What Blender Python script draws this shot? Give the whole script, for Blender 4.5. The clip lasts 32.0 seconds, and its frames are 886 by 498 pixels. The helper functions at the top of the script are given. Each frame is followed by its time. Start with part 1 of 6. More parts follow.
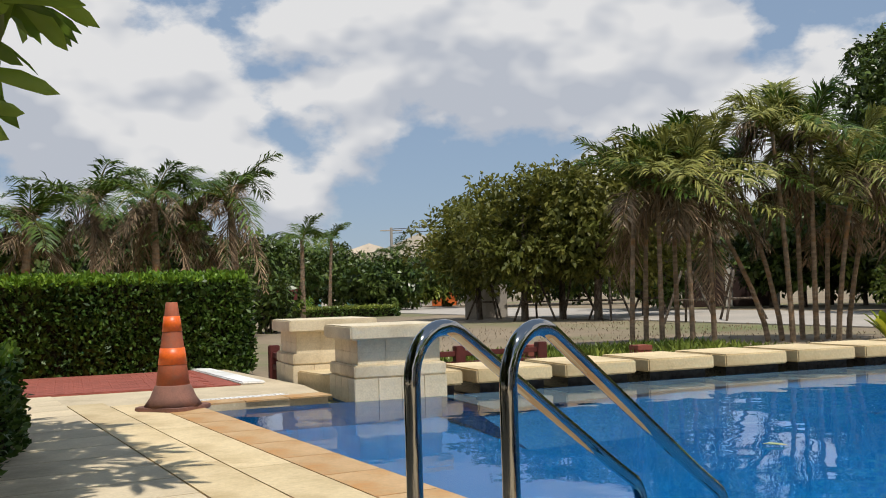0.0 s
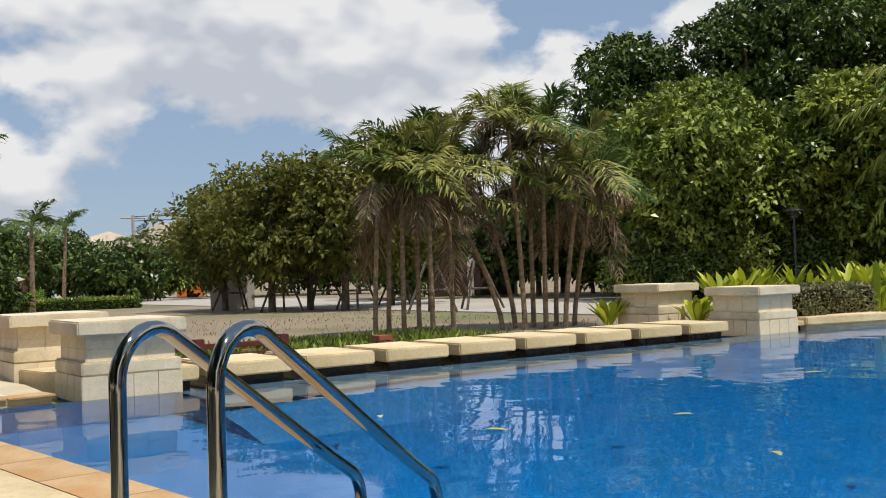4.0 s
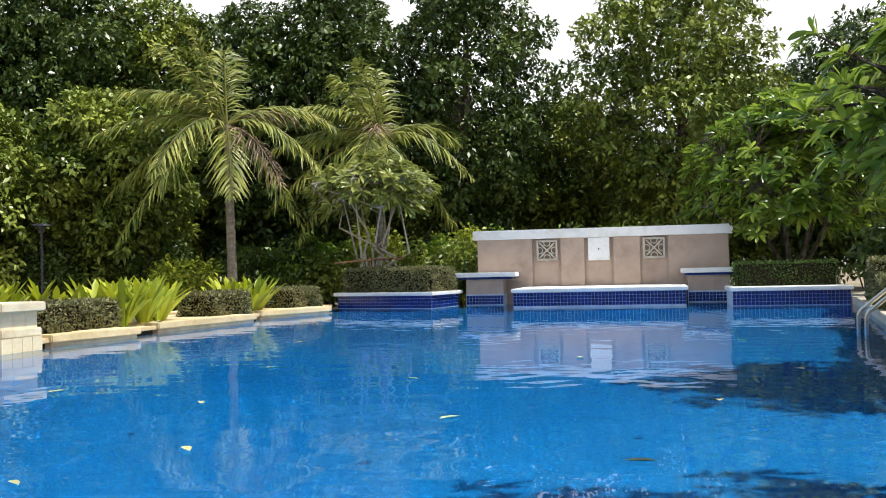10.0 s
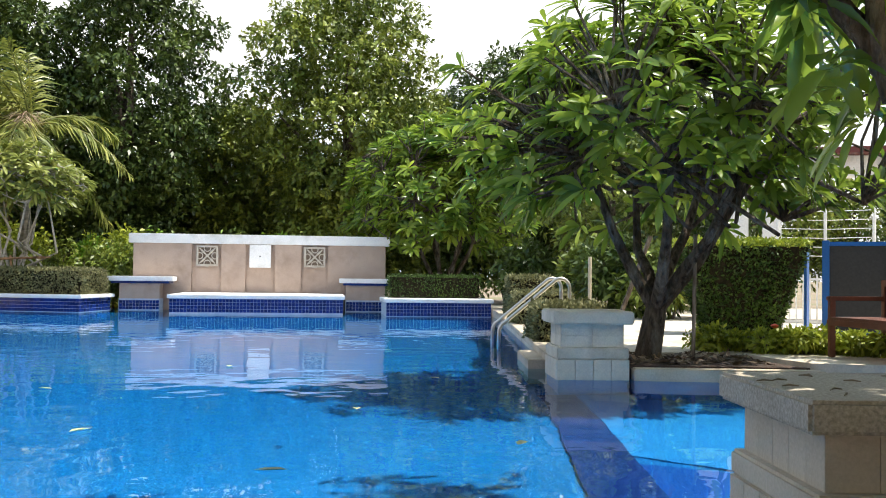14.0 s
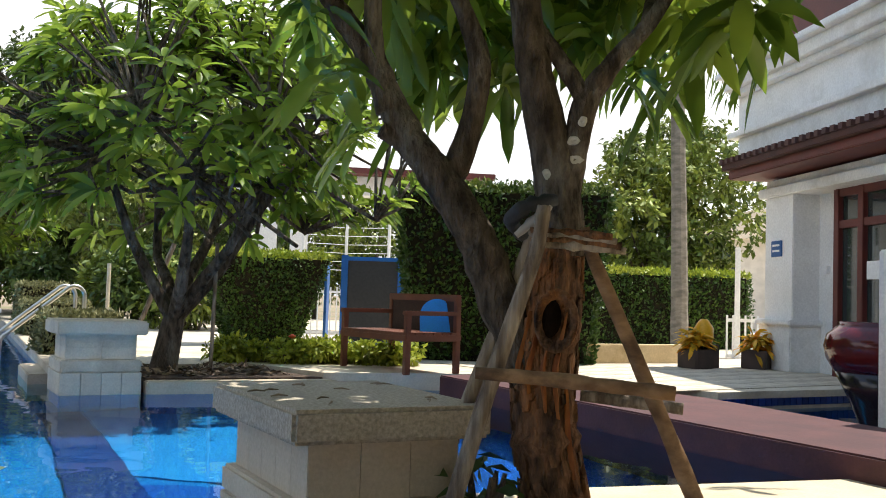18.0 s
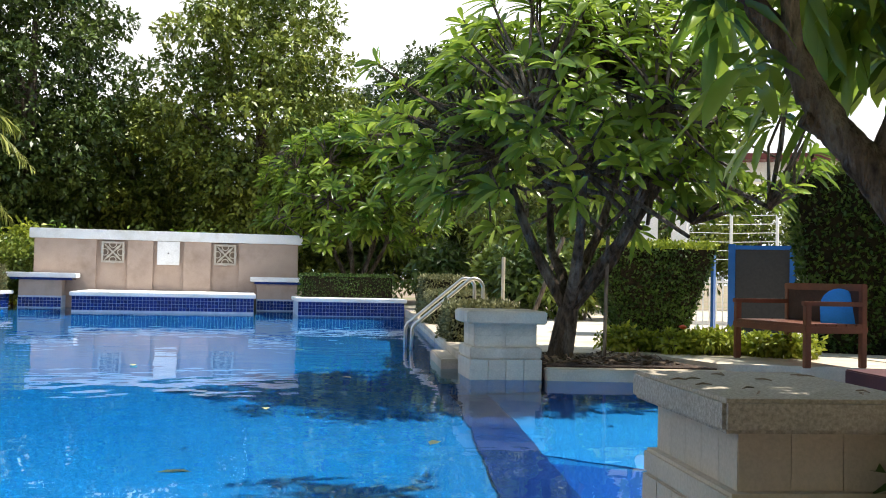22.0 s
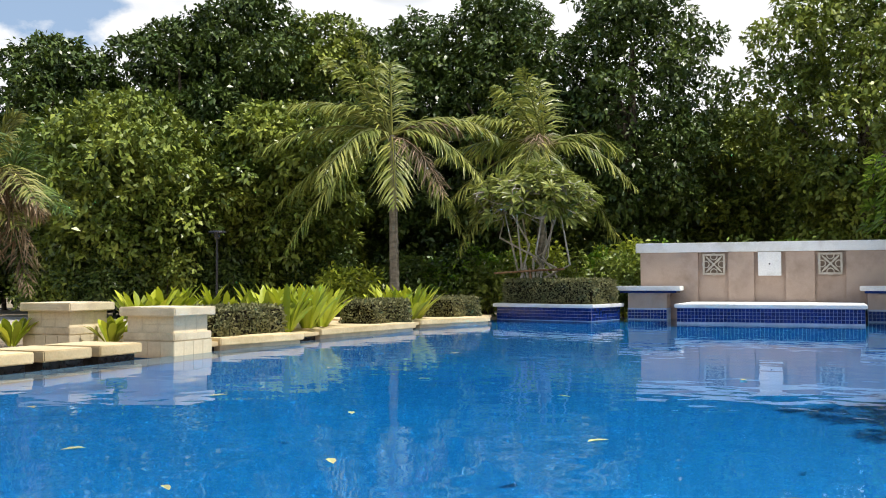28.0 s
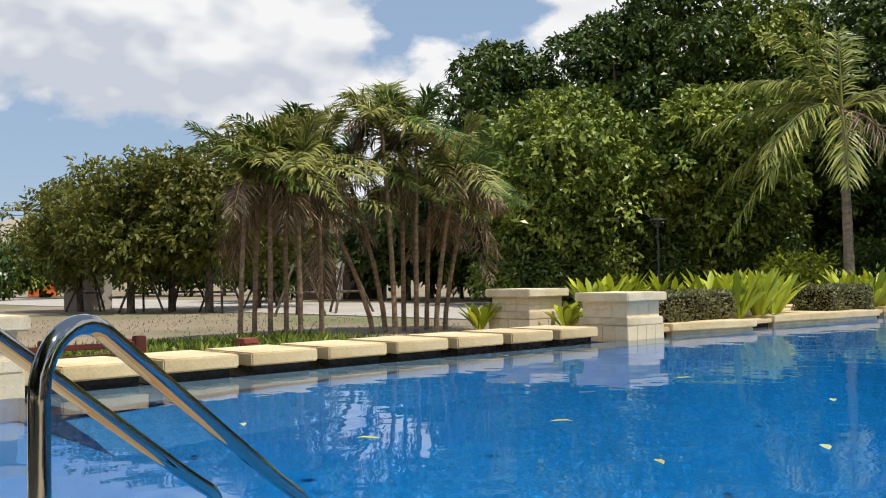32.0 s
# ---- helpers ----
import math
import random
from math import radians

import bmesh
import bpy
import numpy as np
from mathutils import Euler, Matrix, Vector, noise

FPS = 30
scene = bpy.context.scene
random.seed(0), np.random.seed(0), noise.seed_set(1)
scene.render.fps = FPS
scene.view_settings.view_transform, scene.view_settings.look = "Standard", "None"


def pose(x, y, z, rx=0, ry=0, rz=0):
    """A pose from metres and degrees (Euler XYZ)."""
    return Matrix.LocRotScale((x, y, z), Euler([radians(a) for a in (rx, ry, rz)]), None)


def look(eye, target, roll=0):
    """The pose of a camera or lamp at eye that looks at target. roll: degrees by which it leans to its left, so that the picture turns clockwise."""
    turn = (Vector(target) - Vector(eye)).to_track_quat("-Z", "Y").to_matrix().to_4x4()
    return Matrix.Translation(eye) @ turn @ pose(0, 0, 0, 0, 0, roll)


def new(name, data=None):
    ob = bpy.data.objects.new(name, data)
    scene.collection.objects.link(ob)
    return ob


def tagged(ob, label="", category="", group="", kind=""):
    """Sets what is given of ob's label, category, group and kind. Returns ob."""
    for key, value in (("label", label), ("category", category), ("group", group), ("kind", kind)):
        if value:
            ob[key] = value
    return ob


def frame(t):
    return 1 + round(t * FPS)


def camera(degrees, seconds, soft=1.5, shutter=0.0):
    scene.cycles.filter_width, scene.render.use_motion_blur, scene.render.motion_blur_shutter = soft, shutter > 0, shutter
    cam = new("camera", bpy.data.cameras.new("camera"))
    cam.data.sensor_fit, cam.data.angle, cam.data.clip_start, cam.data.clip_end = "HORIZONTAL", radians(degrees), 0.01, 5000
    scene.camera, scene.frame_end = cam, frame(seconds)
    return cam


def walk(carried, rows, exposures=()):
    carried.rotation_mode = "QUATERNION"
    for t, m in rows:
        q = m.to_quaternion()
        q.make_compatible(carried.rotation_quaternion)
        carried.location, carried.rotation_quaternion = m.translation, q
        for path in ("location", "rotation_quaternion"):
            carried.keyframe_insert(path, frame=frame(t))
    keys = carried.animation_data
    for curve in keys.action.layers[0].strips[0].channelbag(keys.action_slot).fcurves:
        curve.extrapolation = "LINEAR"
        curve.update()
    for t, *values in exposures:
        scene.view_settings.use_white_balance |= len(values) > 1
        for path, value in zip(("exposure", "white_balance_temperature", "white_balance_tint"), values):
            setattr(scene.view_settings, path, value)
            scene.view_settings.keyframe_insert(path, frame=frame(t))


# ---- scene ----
cam = camera(48.66, 32.0, soft=1.0)
PATH = [
    (0.0, (-0.064, -0.143, 0.922), (-9.377, 3.474, 1.363), -1.67),
    (0.5, (-0.057, -0.146, 0.924), (-9.266, 3.734, 1.287), -1.55),
    (1.0, (-0.040, -0.129, 0.932), (-9.130, 4.029, 1.227), -1.67),
    (1.5, (-0.017, -0.136, 0.938), (-8.970, 4.312, 1.210), -1.41),
    (2.0, (0.013, -0.133, 0.934), (-8.792, 4.600, 1.205), -1.41),
    (2.5, (-0.000, -0.130, 0.936), (-8.653, 4.877, 1.193), -1.49),
    (4.5, (0.028, -0.058, 0.948), (-7.815, 6.140, 1.216), -1.84),
    (5.0, (0.013, -0.043, 0.945), (-7.462, 6.594, 1.223), -1.87),
    (5.5, (-0.015, -0.015, 0.940), (-7.049, 7.087, 1.227), -1.91),
    (6.0, (-0.054, 0.013, 0.963), (-6.612, 7.557, 1.234), -1.88),
    (6.5, (-0.059, 0.043, 0.968), (-6.134, 7.981, 1.241), -1.68),
    (7.0, (-0.073, 0.078, 0.963), (-5.633, 8.385, 1.235), -1.66),
    (7.5, (-0.083, 0.100, 0.953), (-5.095, 8.749, 1.225), -1.53),
    (8.0, (-0.092, 0.135, 0.953), (-4.538, 9.089, 1.216), -1.41),
    (8.5, (-0.090, 0.140, 0.951), (-3.938, 9.366, 1.209), -1.51),
    (9.0, (-0.081, 0.137, 0.943), (-3.317, 9.596, 1.191), -1.55),
    (9.5, (-0.083, 0.133, 0.934), (-2.731, 9.773, 1.172), -1.52),
    (10.0, (-0.092, 0.111, 0.932), (-2.222, 9.879, 1.159), -1.31),
    (10.5, (-0.092, 0.084, 0.942), (-1.785, 9.937, 1.162), -1.11),
    (11.0, (-0.091, 0.031, 0.948), (-1.394, 9.944, 1.165), -0.74),
    (11.5, (-0.068, 0.022, 0.956), (-0.989, 9.977, 1.172), -0.47),
    (12.0, (-0.045, 0.008, 0.952), (-0.592, 9.991, 1.178), -0.20),
    (12.5, (-0.017, -0.005, 0.956), (-0.191, 9.991, 1.188), 0.06),
    (13.0, (-0.000, -0.000, 0.950), (0.218, 9.994, 1.201), 0.36),
    (13.5, (0.017, -0.007, 0.957), (0.693, 9.967, 1.222), 0.53),
    (15.5, (0.123, 0.104, 0.977), (3.213, 9.608, 1.311), 0.85),
    (16.0, (0.168, 0.133, 0.967), (3.849, 9.423, 1.341), 0.69),
    (16.5, (0.199, 0.167, 0.963), (4.474, 9.197, 1.374), 0.95),
    (17.0, (0.224, 0.180, 0.956), (5.081, 8.909, 1.411), 1.37),
    (17.5, (0.254, 0.186, 0.951), (5.541, 8.660, 1.435), 1.63),
    (18.0, (0.268, 0.188, 0.945), (5.798, 8.505, 1.443), 1.78),
    (18.5, (0.267, 0.189, 0.945), (5.854, 8.468, 1.440), 1.80),
    (19.0, (0.247, 0.189, 0.941), (5.605, 8.619, 1.426), 1.60),
    (19.5, (0.195, 0.198, 0.940), (4.930, 8.994, 1.386), 1.48),
    (20.0, (0.165, 0.209, 0.937), (4.172, 9.362, 1.345), 1.59),
    (20.5, (0.141, 0.197, 0.935), (3.520, 9.602, 1.304), 1.60),
    (21.0, (0.111, 0.161, 0.939), (3.005, 9.727, 1.270), 1.47),
    (21.5, (0.070, 0.117, 0.944), (2.555, 9.798, 1.250), 1.31),
    (22.0, (0.047, 0.102, 0.947), (2.138, 9.877, 1.245), 1.28),
    (22.5, (0.053, 0.129, 0.945), (1.737, 9.982, 1.245), 1.14),
    (23.0, (0.055, 0.139, 0.939), (1.337, 10.052, 1.252), 1.01),
    (23.5, (0.049, 0.136, 0.938), (0.931, 10.091, 1.261), 1.00),
    (24.0, (0.056, 0.124, 0.935), (0.528, 10.107, 1.273), 0.91),
    (24.5, (0.038, 0.136, 0.931), (0.103, 10.129, 1.288), 0.91),
    (25.0, (0.024, 0.162, 0.923), (-0.356, 10.148, 1.288), 1.01),
    (25.5, (0.012, 0.174, 0.919), (-0.857, 10.130, 1.291), 0.83),
    (27.5, (-0.025, 0.229, 0.980), (-3.075, 9.747, 1.324), 0.11),
    (28.0, (-0.033, 0.242, 0.979), (-3.753, 9.518, 1.318), -0.11),
    (28.5, (-0.055, 0.227, 0.968), (-4.427, 9.215, 1.297), -0.25),
    (29.0, (-0.093, 0.189, 0.956), (-5.076, 8.853, 1.271), -0.45),
    (29.5, (-0.112, 0.207, 0.949), (-5.707, 8.491, 1.245), -0.44),
    (30.0, (-0.153, 0.168, 0.942), (-6.254, 8.086, 1.226), -0.45),
    (30.5, (-0.211, 0.149, 0.938), (-6.715, 7.739, 1.214), -0.66),
    (31.0, (-0.274, 0.089, 0.922), (-7.073, 7.416, 1.205), -0.81),
    (31.5, (-0.269, 0.113, 0.924), (-7.346, 7.172, 1.199), -0.95),
    (32.0, (-0.252, 0.096, 0.918), (-7.522, 6.957, 1.192), -0.87),
]
EXPOSURES = [(0.0, -0.4), (2.5, -0.35), (6.0, -0.14), (9.0, 0.16), (12.0, 0.58), (13.5, 0.65), (16.0, 0.57), (19.0, 0.56), (23.0, 0.58), (25.5, 0.48), (28.0, 0.15), (30.0, 0.02), (32.0, -0.1)]
walk(cam, [(t, look(e, g, r)) for t, e, g, r in PATH], EXPOSURES)

# ---- light ----
SUN_AZ, SUN_EL = math.radians(86), math.radians(68)   # clockwise from +y, above the horizon
sun_way = Vector((math.sin(SUN_AZ) * math.cos(SUN_EL), math.cos(SUN_AZ) * math.cos(SUN_EL), math.sin(SUN_EL)))
sun = new("sun", bpy.data.lights.new("sun", "SUN"))
sun.data.energy, sun.data.angle, sun.data.color = 5.0, math.radians(0.55), (1.0, 0.95, 0.86)
sun.matrix_world = look(sun_way * 60, (0, 0, 0))

world = bpy.data.worlds.new("sky")
scene.world = world
world.use_nodes = True
wn, wl = world.node_tree.nodes, world.node_tree.links
wn.clear()
sky = wn.new("ShaderNodeTexSky")
sky.sky_type, sky.sun_disc = "NISHITA", False
sky.sun_elevation, sky.sun_rotation = SUN_EL, SUN_AZ
sky.air_density, sky.dust_density = 1.0, 0.3
w_co = wn.new("ShaderNodeTexCoord")
w_sep = wn.new("ShaderNodeSeparateXYZ")
wl.new(w_co.outputs["Generated"], w_sep.inputs["Vector"])


def w_math(op, a, b=None, c=None, clamp=False):
    """One arithmetic step of the sky; inputs are sockets or numbers."""
    nd = wn.new("ShaderNodeMath")
    nd.operation, nd.use_clamp = op, clamp
    for i, v in enumerate((a, b, c)):
        if v is None:
            continue
        if isinstance(v, (int, float)):
            nd.inputs[i].default_value = v
        else:
            wl.new(v, nd.inputs[i])
    return nd.outputs["Value"]


def w_cloud(lift, detail=10):
    """Cumulus density of the sky, looked up a little higher when lift is given."""
    mp = wn.new("ShaderNodeMapping")
    mp.inputs["Scale"].default_value = (1, 1, 1.7)
    mp.inputs["Location"].default_value = (3.1, 1.7, 0.4 + lift)
    no = wn.new("ShaderNodeTexNoise")
    no.inputs["Scale"].default_value, no.inputs["Detail"].default_value, no.inputs["Roughness"].default_value = 3.6, detail, 0.54
    wl.new(w_co.outputs["Generated"], mp.inputs["Vector"])
    wl.new(mp.outputs["Vector"], no.inputs["Vector"])
    return no.outputs["Fac"]


w_here, w_soft, w_above = w_cloud(0.0), w_cloud(0.0, 4), w_cloud(0.05, 4)
w_band = w_math("SUBTRACT", 1.0, w_math("MULTIPLY", w_math("ABSOLUTE", w_math("SUBTRACT", w_sep.outputs["Z"], 0.21)), 7.5), clamp=True)
w_side = w_math("MULTIPLY_ADD", w_sep.outputs["X"], 1.0, 0.9, clamp=True)
w_low = w_math("SUBTRACT", 1.0, w_math("MULTIPLY", w_sep.outputs["Z"], 10.0), clamp=True)
w_high = w_math("MULTIPLY", w_math("SUBTRACT", w_sep.outputs["Z"], 0.36), 3.0, clamp=True)
w_dens = w_math("MULTIPLY_ADD", w_band, 0.15, w_math("MULTIPLY_ADD", w_low, -0.12, w_math("MULTIPLY_ADD", w_side, 0.20, w_math("MULTIPLY_ADD", w_high, -0.36, w_here))))
w_ramp = wn.new("ShaderNodeValToRGB")
w_ramp.color_ramp.elements[0].position, w_ramp.color_ramp.elements[1].position = 0.48, 0.53
wl.new(w_dens, w_ramp.inputs["Fac"])
w_tone = wn.new("ShaderNodeValToRGB")
w_tone.color_ramp.elements[0].position, w_tone.color_ramp.elements[1].position = 0.32, 0.68
w_tone.color_ramp.elements[0].color = (7.4, 7.9, 8.9, 1)
w_tone.color_ramp.elements[1].color = (11.6, 11.6, 11.7, 1)
wl.new(w_math("MULTIPLY_ADD", w_math("SUBTRACT", w_soft, w_above), 4.0, w_math("MULTIPLY_ADD", w_side, 0.35, w_math("MULTIPLY_ADD", w_sep.outputs["Z"], 2.6, 0.02))), w_tone.inputs["Fac"])
w_air = wn.new("ShaderNodeMixRGB")
w_air.inputs["Fac"].default_value = 0.6
w_air.inputs["Color2"].default_value = (5.2, 7.1, 10.0, 1)
wl.new(sky.outputs["Color"], w_air.inputs["Color1"])
w_mix = wn.new("ShaderNodeMixRGB")
w_bg = wn.new("ShaderNodeBackground")
w_bg.inputs["Strength"].default_value = 0.085
w_out = wn.new("ShaderNodeOutputWorld")
wl.new(w_ramp.outputs["Color"], w_mix.inputs["Fac"])
wl.new(w_air.outputs["Color"], w_mix.inputs["Color1"])
wl.new(w_tone.outputs["Color"], w_mix.inputs["Color2"])
wl.new(w_mix.outputs["Color"], w_bg.inputs["Color"])
wl.new(w_bg.outputs["Background"], w_out.inputs["Surface"])


# ---- materials ----
def material(name, c1, c2=None, rough=0.7, scale=6.0, bump=0.15, fine=60.0, metal=0.0, island=0.0, random_ob=0.0, spec=0.5,
             stain=None, stain_scale=1.2, stretch=(1, 1, 1), translucent=0.0, bump_dist=0.01, grain=0.22):
    """Two-scale mottled paint or stone: c1 to c2 by a coarse noise, a fine grain in bump and value, an optional stain colour."""
    m = bpy.data.materials.new(name)
    m.use_nodes = True
    n, l = m.node_tree.nodes, m.node_tree.links
    b = n["Principled BSDF"]
    c2 = c2 or tuple(v * 0.75 for v in c1)
    co = n.new("ShaderNodeTexCoord")
    mp = n.new("ShaderNodeMapping")
    mp.inputs["Scale"].default_value = stretch
    l.new(co.outputs["Object"], mp.inputs["Vector"])
    a = n.new("ShaderNodeTexNoise")
    a.inputs["Scale"].default_value, a.inputs["Detail"].default_value = scale, 5
    f = n.new("ShaderNodeTexNoise")
    f.inputs["Scale"].default_value, f.inputs["Detail"].default_value = fine, 4
    for t in (a, f):
        l.new(mp.outputs["Vector"], t.inputs["Vector"])
    r = n.new("ShaderNodeValToRGB")
    r.color_ramp.elements[0].position, r.color_ramp.elements[1].position = 0.35, 0.65
    r.color_ramp.elements[0].color, r.color_ramp.elements[1].color = (*c1, 1), (*c2, 1)
    l.new(a.outputs["Fac"], r.inputs["Fac"])
    col = r.outputs["Color"]
    hsv = n.new("ShaderNodeHueSaturation")
    val = n.new("ShaderNodeMapRange")
    val.inputs["To Min"].default_value, val.inputs["To Max"].default_value = 1 - grain, 1 + grain
    l.new(f.outputs["Fac"], val.inputs["Value"])
    l.new(val.outputs["Result"], hsv.inputs["Value"])
    l.new(col, hsv.inputs["Color"])
    col = hsv.outputs["Color"]
    if stain:
        s = n.new("ShaderNodeTexNoise")
        s.inputs["Scale"].default_value, s.inputs["Detail"].default_value, s.inputs["Roughness"].default_value = stain_scale, 8, 0.7
        l.new(mp.outputs["Vector"], s.inputs["Vector"])
        sr = n.new("ShaderNodeValToRGB")
        sr.color_ramp.elements[0].position, sr.color_ramp.elements[1].position = 0.5, 0.72
        l.new(s.outputs["Fac"], sr.inputs["Fac"])
        sm = n.new("ShaderNodeMixRGB")
        sm.inputs["Color2"].default_value = (*stain, 1)
        l.new(sr.outputs["Color"], sm.inputs["Fac"])
        l.new(col, sm.inputs["Color1"])
        col = sm.outputs["Color"]
    if island or random_ob:
        h2 = n.new("ShaderNodeHueSaturation")
        mr = n.new("ShaderNodeMapRange")
        amt = island or random_ob
        mr.inputs["To Min"].default_value, mr.inputs["To Max"].default_value = 1 - amt, 1 + amt
        if island:
            g = n.new("ShaderNodeNewGeometry")
            l.new(g.outputs["Random Per Island"], mr.inputs["Value"])
            hu = n.new("ShaderNodeMapRange")
            hu.inputs["To Min"].default_value, hu.inputs["To Max"].default_value = 0.512, 0.484
            l.new(g.outputs["Random Per Island"], hu.inputs["Value"])
            l.new(hu.outputs["Result"], h2.inputs["Hue"])
        else:
            g = n.new("ShaderNodeObjectInfo")
            l.new(g.outputs["Random"], mr.inputs["Value"])
        l.new(mr.outputs["Result"], h2.inputs["Value"])
        l.new(col, h2.inputs["Color"])
        col = h2.outputs["Color"]
    l.new(col, b.inputs["Base Color"])
    b.inputs["Roughness"].default_value, b.inputs["Metallic"].default_value = rough, metal
    b.inputs["Specular IOR Level"].default_value = 0.3 if island and name != "frangipani_leaf" else spec
    if bump:
        bp = n.new("ShaderNodeBump")
        bp.inputs["Strength"].default_value, bp.inputs["Distance"].default_value = bump, bump_dist
        l.new(f.outputs["Fac"], bp.inputs["Height"])
        l.new(bp.outputs["Normal"], b.inputs["Normal"])
    if translucent:
        out = n["Material Output"]
        tr = n.new("ShaderNodeBsdfTranslucent")
        l.new(col, tr.inputs["Color"])
        mx = n.new("ShaderNodeMixShader")
        mx.inputs["Fac"].default_value = translucent
        l.new(b.outputs["BSDF"], mx.inputs[1])
        l.new(tr.outputs["BSDF"], mx.inputs[2])
        l.new(mx.outputs["Shader"], out.inputs["Surface"])
    return m


def water_material():
    """Clear pool water: a slow swell, small ripples, and fine chop that comes in patches."""
    m = bpy.data.materials.new("pool_water")
    m.use_nodes = True
    n, l = m.node_tree.nodes, m.node_tree.links
    n.clear()
    out = n.new("ShaderNodeOutputMaterial")
    co = n.new("ShaderNodeTexCoord")

    def waves(scale, detail):
        t = n.new("ShaderNodeTexNoise")
        t.inputs["Scale"].default_value, t.inputs["Detail"].default_value = scale, detail
        l.new(co.outputs["Object"], t.inputs["Vector"])
        return t.outputs["Fac"]

    def madd(a, k, c):
        nd = n.new("ShaderNodeMath")
        nd.operation = "MULTIPLY_ADD"
        l.new(a, nd.inputs[0])
        if isinstance(k, float):
            nd.inputs[1].default_value = k
        else:
            l.new(k, nd.inputs[1])
        l.new(c, nd.inputs[2])
        return nd.outputs["Value"]

    patch = n.new("ShaderNodeMapRange")
    patch.inputs["From Min"].default_value, patch.inputs["From Max"].default_value = 0.42, 0.62
    patch.inputs["To Min"].default_value, patch.inputs["To Max"].default_value = 0.0, 0.06
    l.new(waves(0.28, 3), patch.inputs["Value"])
    height = madd(waves(11.0, 1), patch.outputs["Result"], madd(waves(5.0, 1), 0.16, waves(2.0, 1)))
    bp = n.new("ShaderNodeBump")
    bp.inputs["Strength"].default_value, bp.inputs["Distance"].default_value = 0.07, 0.08
    l.new(height, bp.inputs["Height"])
    fr = n.new("ShaderNodeFresnel")
    fr.inputs["IOR"].default_value = 1.33
    l.new(bp.outputs["Normal"], fr.inputs["Normal"])
    gl = n.new("ShaderNodeBsdfGlossy")
    gl.inputs["Roughness"].default_value = 0.0
    l.new(bp.outputs["Normal"], gl.inputs["Normal"])
    tr = n.new("ShaderNodeBsdfRefraction")
    tr.inputs["Color"].default_value = (0.5, 0.92, 1.0, 1)
    tr.inputs["IOR"].default_value, tr.inputs["Roughness"].default_value = 1.33, 0.0
    l.new(bp.outputs["Normal"], tr.inputs["Normal"])
    mx = n.new("ShaderNodeMixShader")
    l.new(fr.outputs["Fac"], mx.inputs["Fac"])
    l.new(tr.outputs["BSDF"], mx.inputs[1])
    l.new(gl.outputs["BSDF"], mx.inputs[2])
    l.new(mx.outputs["Shader"], out.inputs["Surface"])
    return m


WATER = water_material()
POOL = material("pool_tile_blue", (0.0, 0.104, 0.287), (0.0, 0.125, 0.327), rough=0.4, scale=0.3, fine=9, bump=0, grain=0.03)
POOL_SHADED = material("pool_tile_shaded", (0.0, 0.045, 0.23), (0.0, 0.058, 0.27), rough=0.4, scale=0.3, fine=9, bump=0, grain=0.04)
POOL_PALE = material("pool_tile_pale", (0.01, 0.17, 0.41), (0.02, 0.20, 0.46), rough=0.4, scale=0.3, fine=9, bump=0, grain=0.04)
CREAM = material("cream_sandstone", (0.70, 0.56, 0.34), (0.60, 0.47, 0.27), rough=0.8, scale=3, fine=45, bump=0.25, stain=(0.42, 0.30, 0.15), random_ob=0.10)
PALE = material("pale_sandstone", (0.66, 0.58, 0.45), (0.56, 0.48, 0.36), rough=0.85, scale=4, fine=60, bump=0.3, stain=(0.33, 0.27, 0.2), random_ob=0.06)
GRANITE = material("granite_cap", (0.47, 0.40, 0.31), (0.28, 0.24, 0.18), rough=0.85, scale=70, fine=160, bump=0.4, stain=(0.24, 0.2, 0.15))
GLOSS_BLACK = material("gloss_black", (0.015, 0.015, 0.02), (0.03, 0.03, 0.035), rough=0.25, scale=20)
WEIR = material("dark_wet_tile", (0.15, 0.125, 0.16), (0.20, 0.165, 0.20), rough=0.25, scale=5, fine=30, bump=0.1)
DECK = material("deck_paving", (0.66, 0.55, 0.38), (0.55, 0.45, 0.3), rough=0.85, scale=2.5, fine=60, bump=0.2, stain=(0.38, 0.3, 0.2), random_ob=0.09)
ORANGE_STONE = material("orange_coping", (0.58, 0.38, 0.19), (0.47, 0.29, 0.13), rough=0.6, scale=3, fine=50, bump=0.15, stain=(0.55, 0.24, 0.05), stain_scale=2.2, random_ob=0.04)
BRICK_PAVE = material("red_brick_paving", (0.36, 0.10, 0.07), (0.27, 0.075, 0.05), rough=0.9, scale=8, fine=70, bump=0.3, random_ob=0.15)
MAROON = material("maroon_slab", (0.095, 0.030, 0.030), (0.062, 0.020, 0.022), rough=0.75, scale=3, fine=50, bump=0.2, random_ob=0.08)
WHITE = material("white_paint", (0.85, 0.84, 0.82), (0.78, 0.77, 0.75), rough=0.7, scale=2, fine=40, bump=0.08, stain=(0.55, 0.53, 0.48), stain_scale=0.8)
WALL_PINK = material("fountain_render", (0.46, 0.35, 0.28), (0.40, 0.30, 0.24), rough=0.9, scale=2, fine=50, bump=0.2, stain=(0.3, 0.22, 0.17))
GROUND = material("dry_soil_ground", (0.29, 0.225, 0.15), (0.20, 0.155, 0.10), rough=1, scale=0.25, fine=8, bump=0.5, stain=(0.12, 0.16, 0.04), stain_scale=0.12, bump_dist=0.05)
ROAD = material("concrete_road", (0.45, 0.40, 0.345), (0.37, 0.335, 0.29), rough=0.95, scale=0.5, fine=20, bump=0.2)
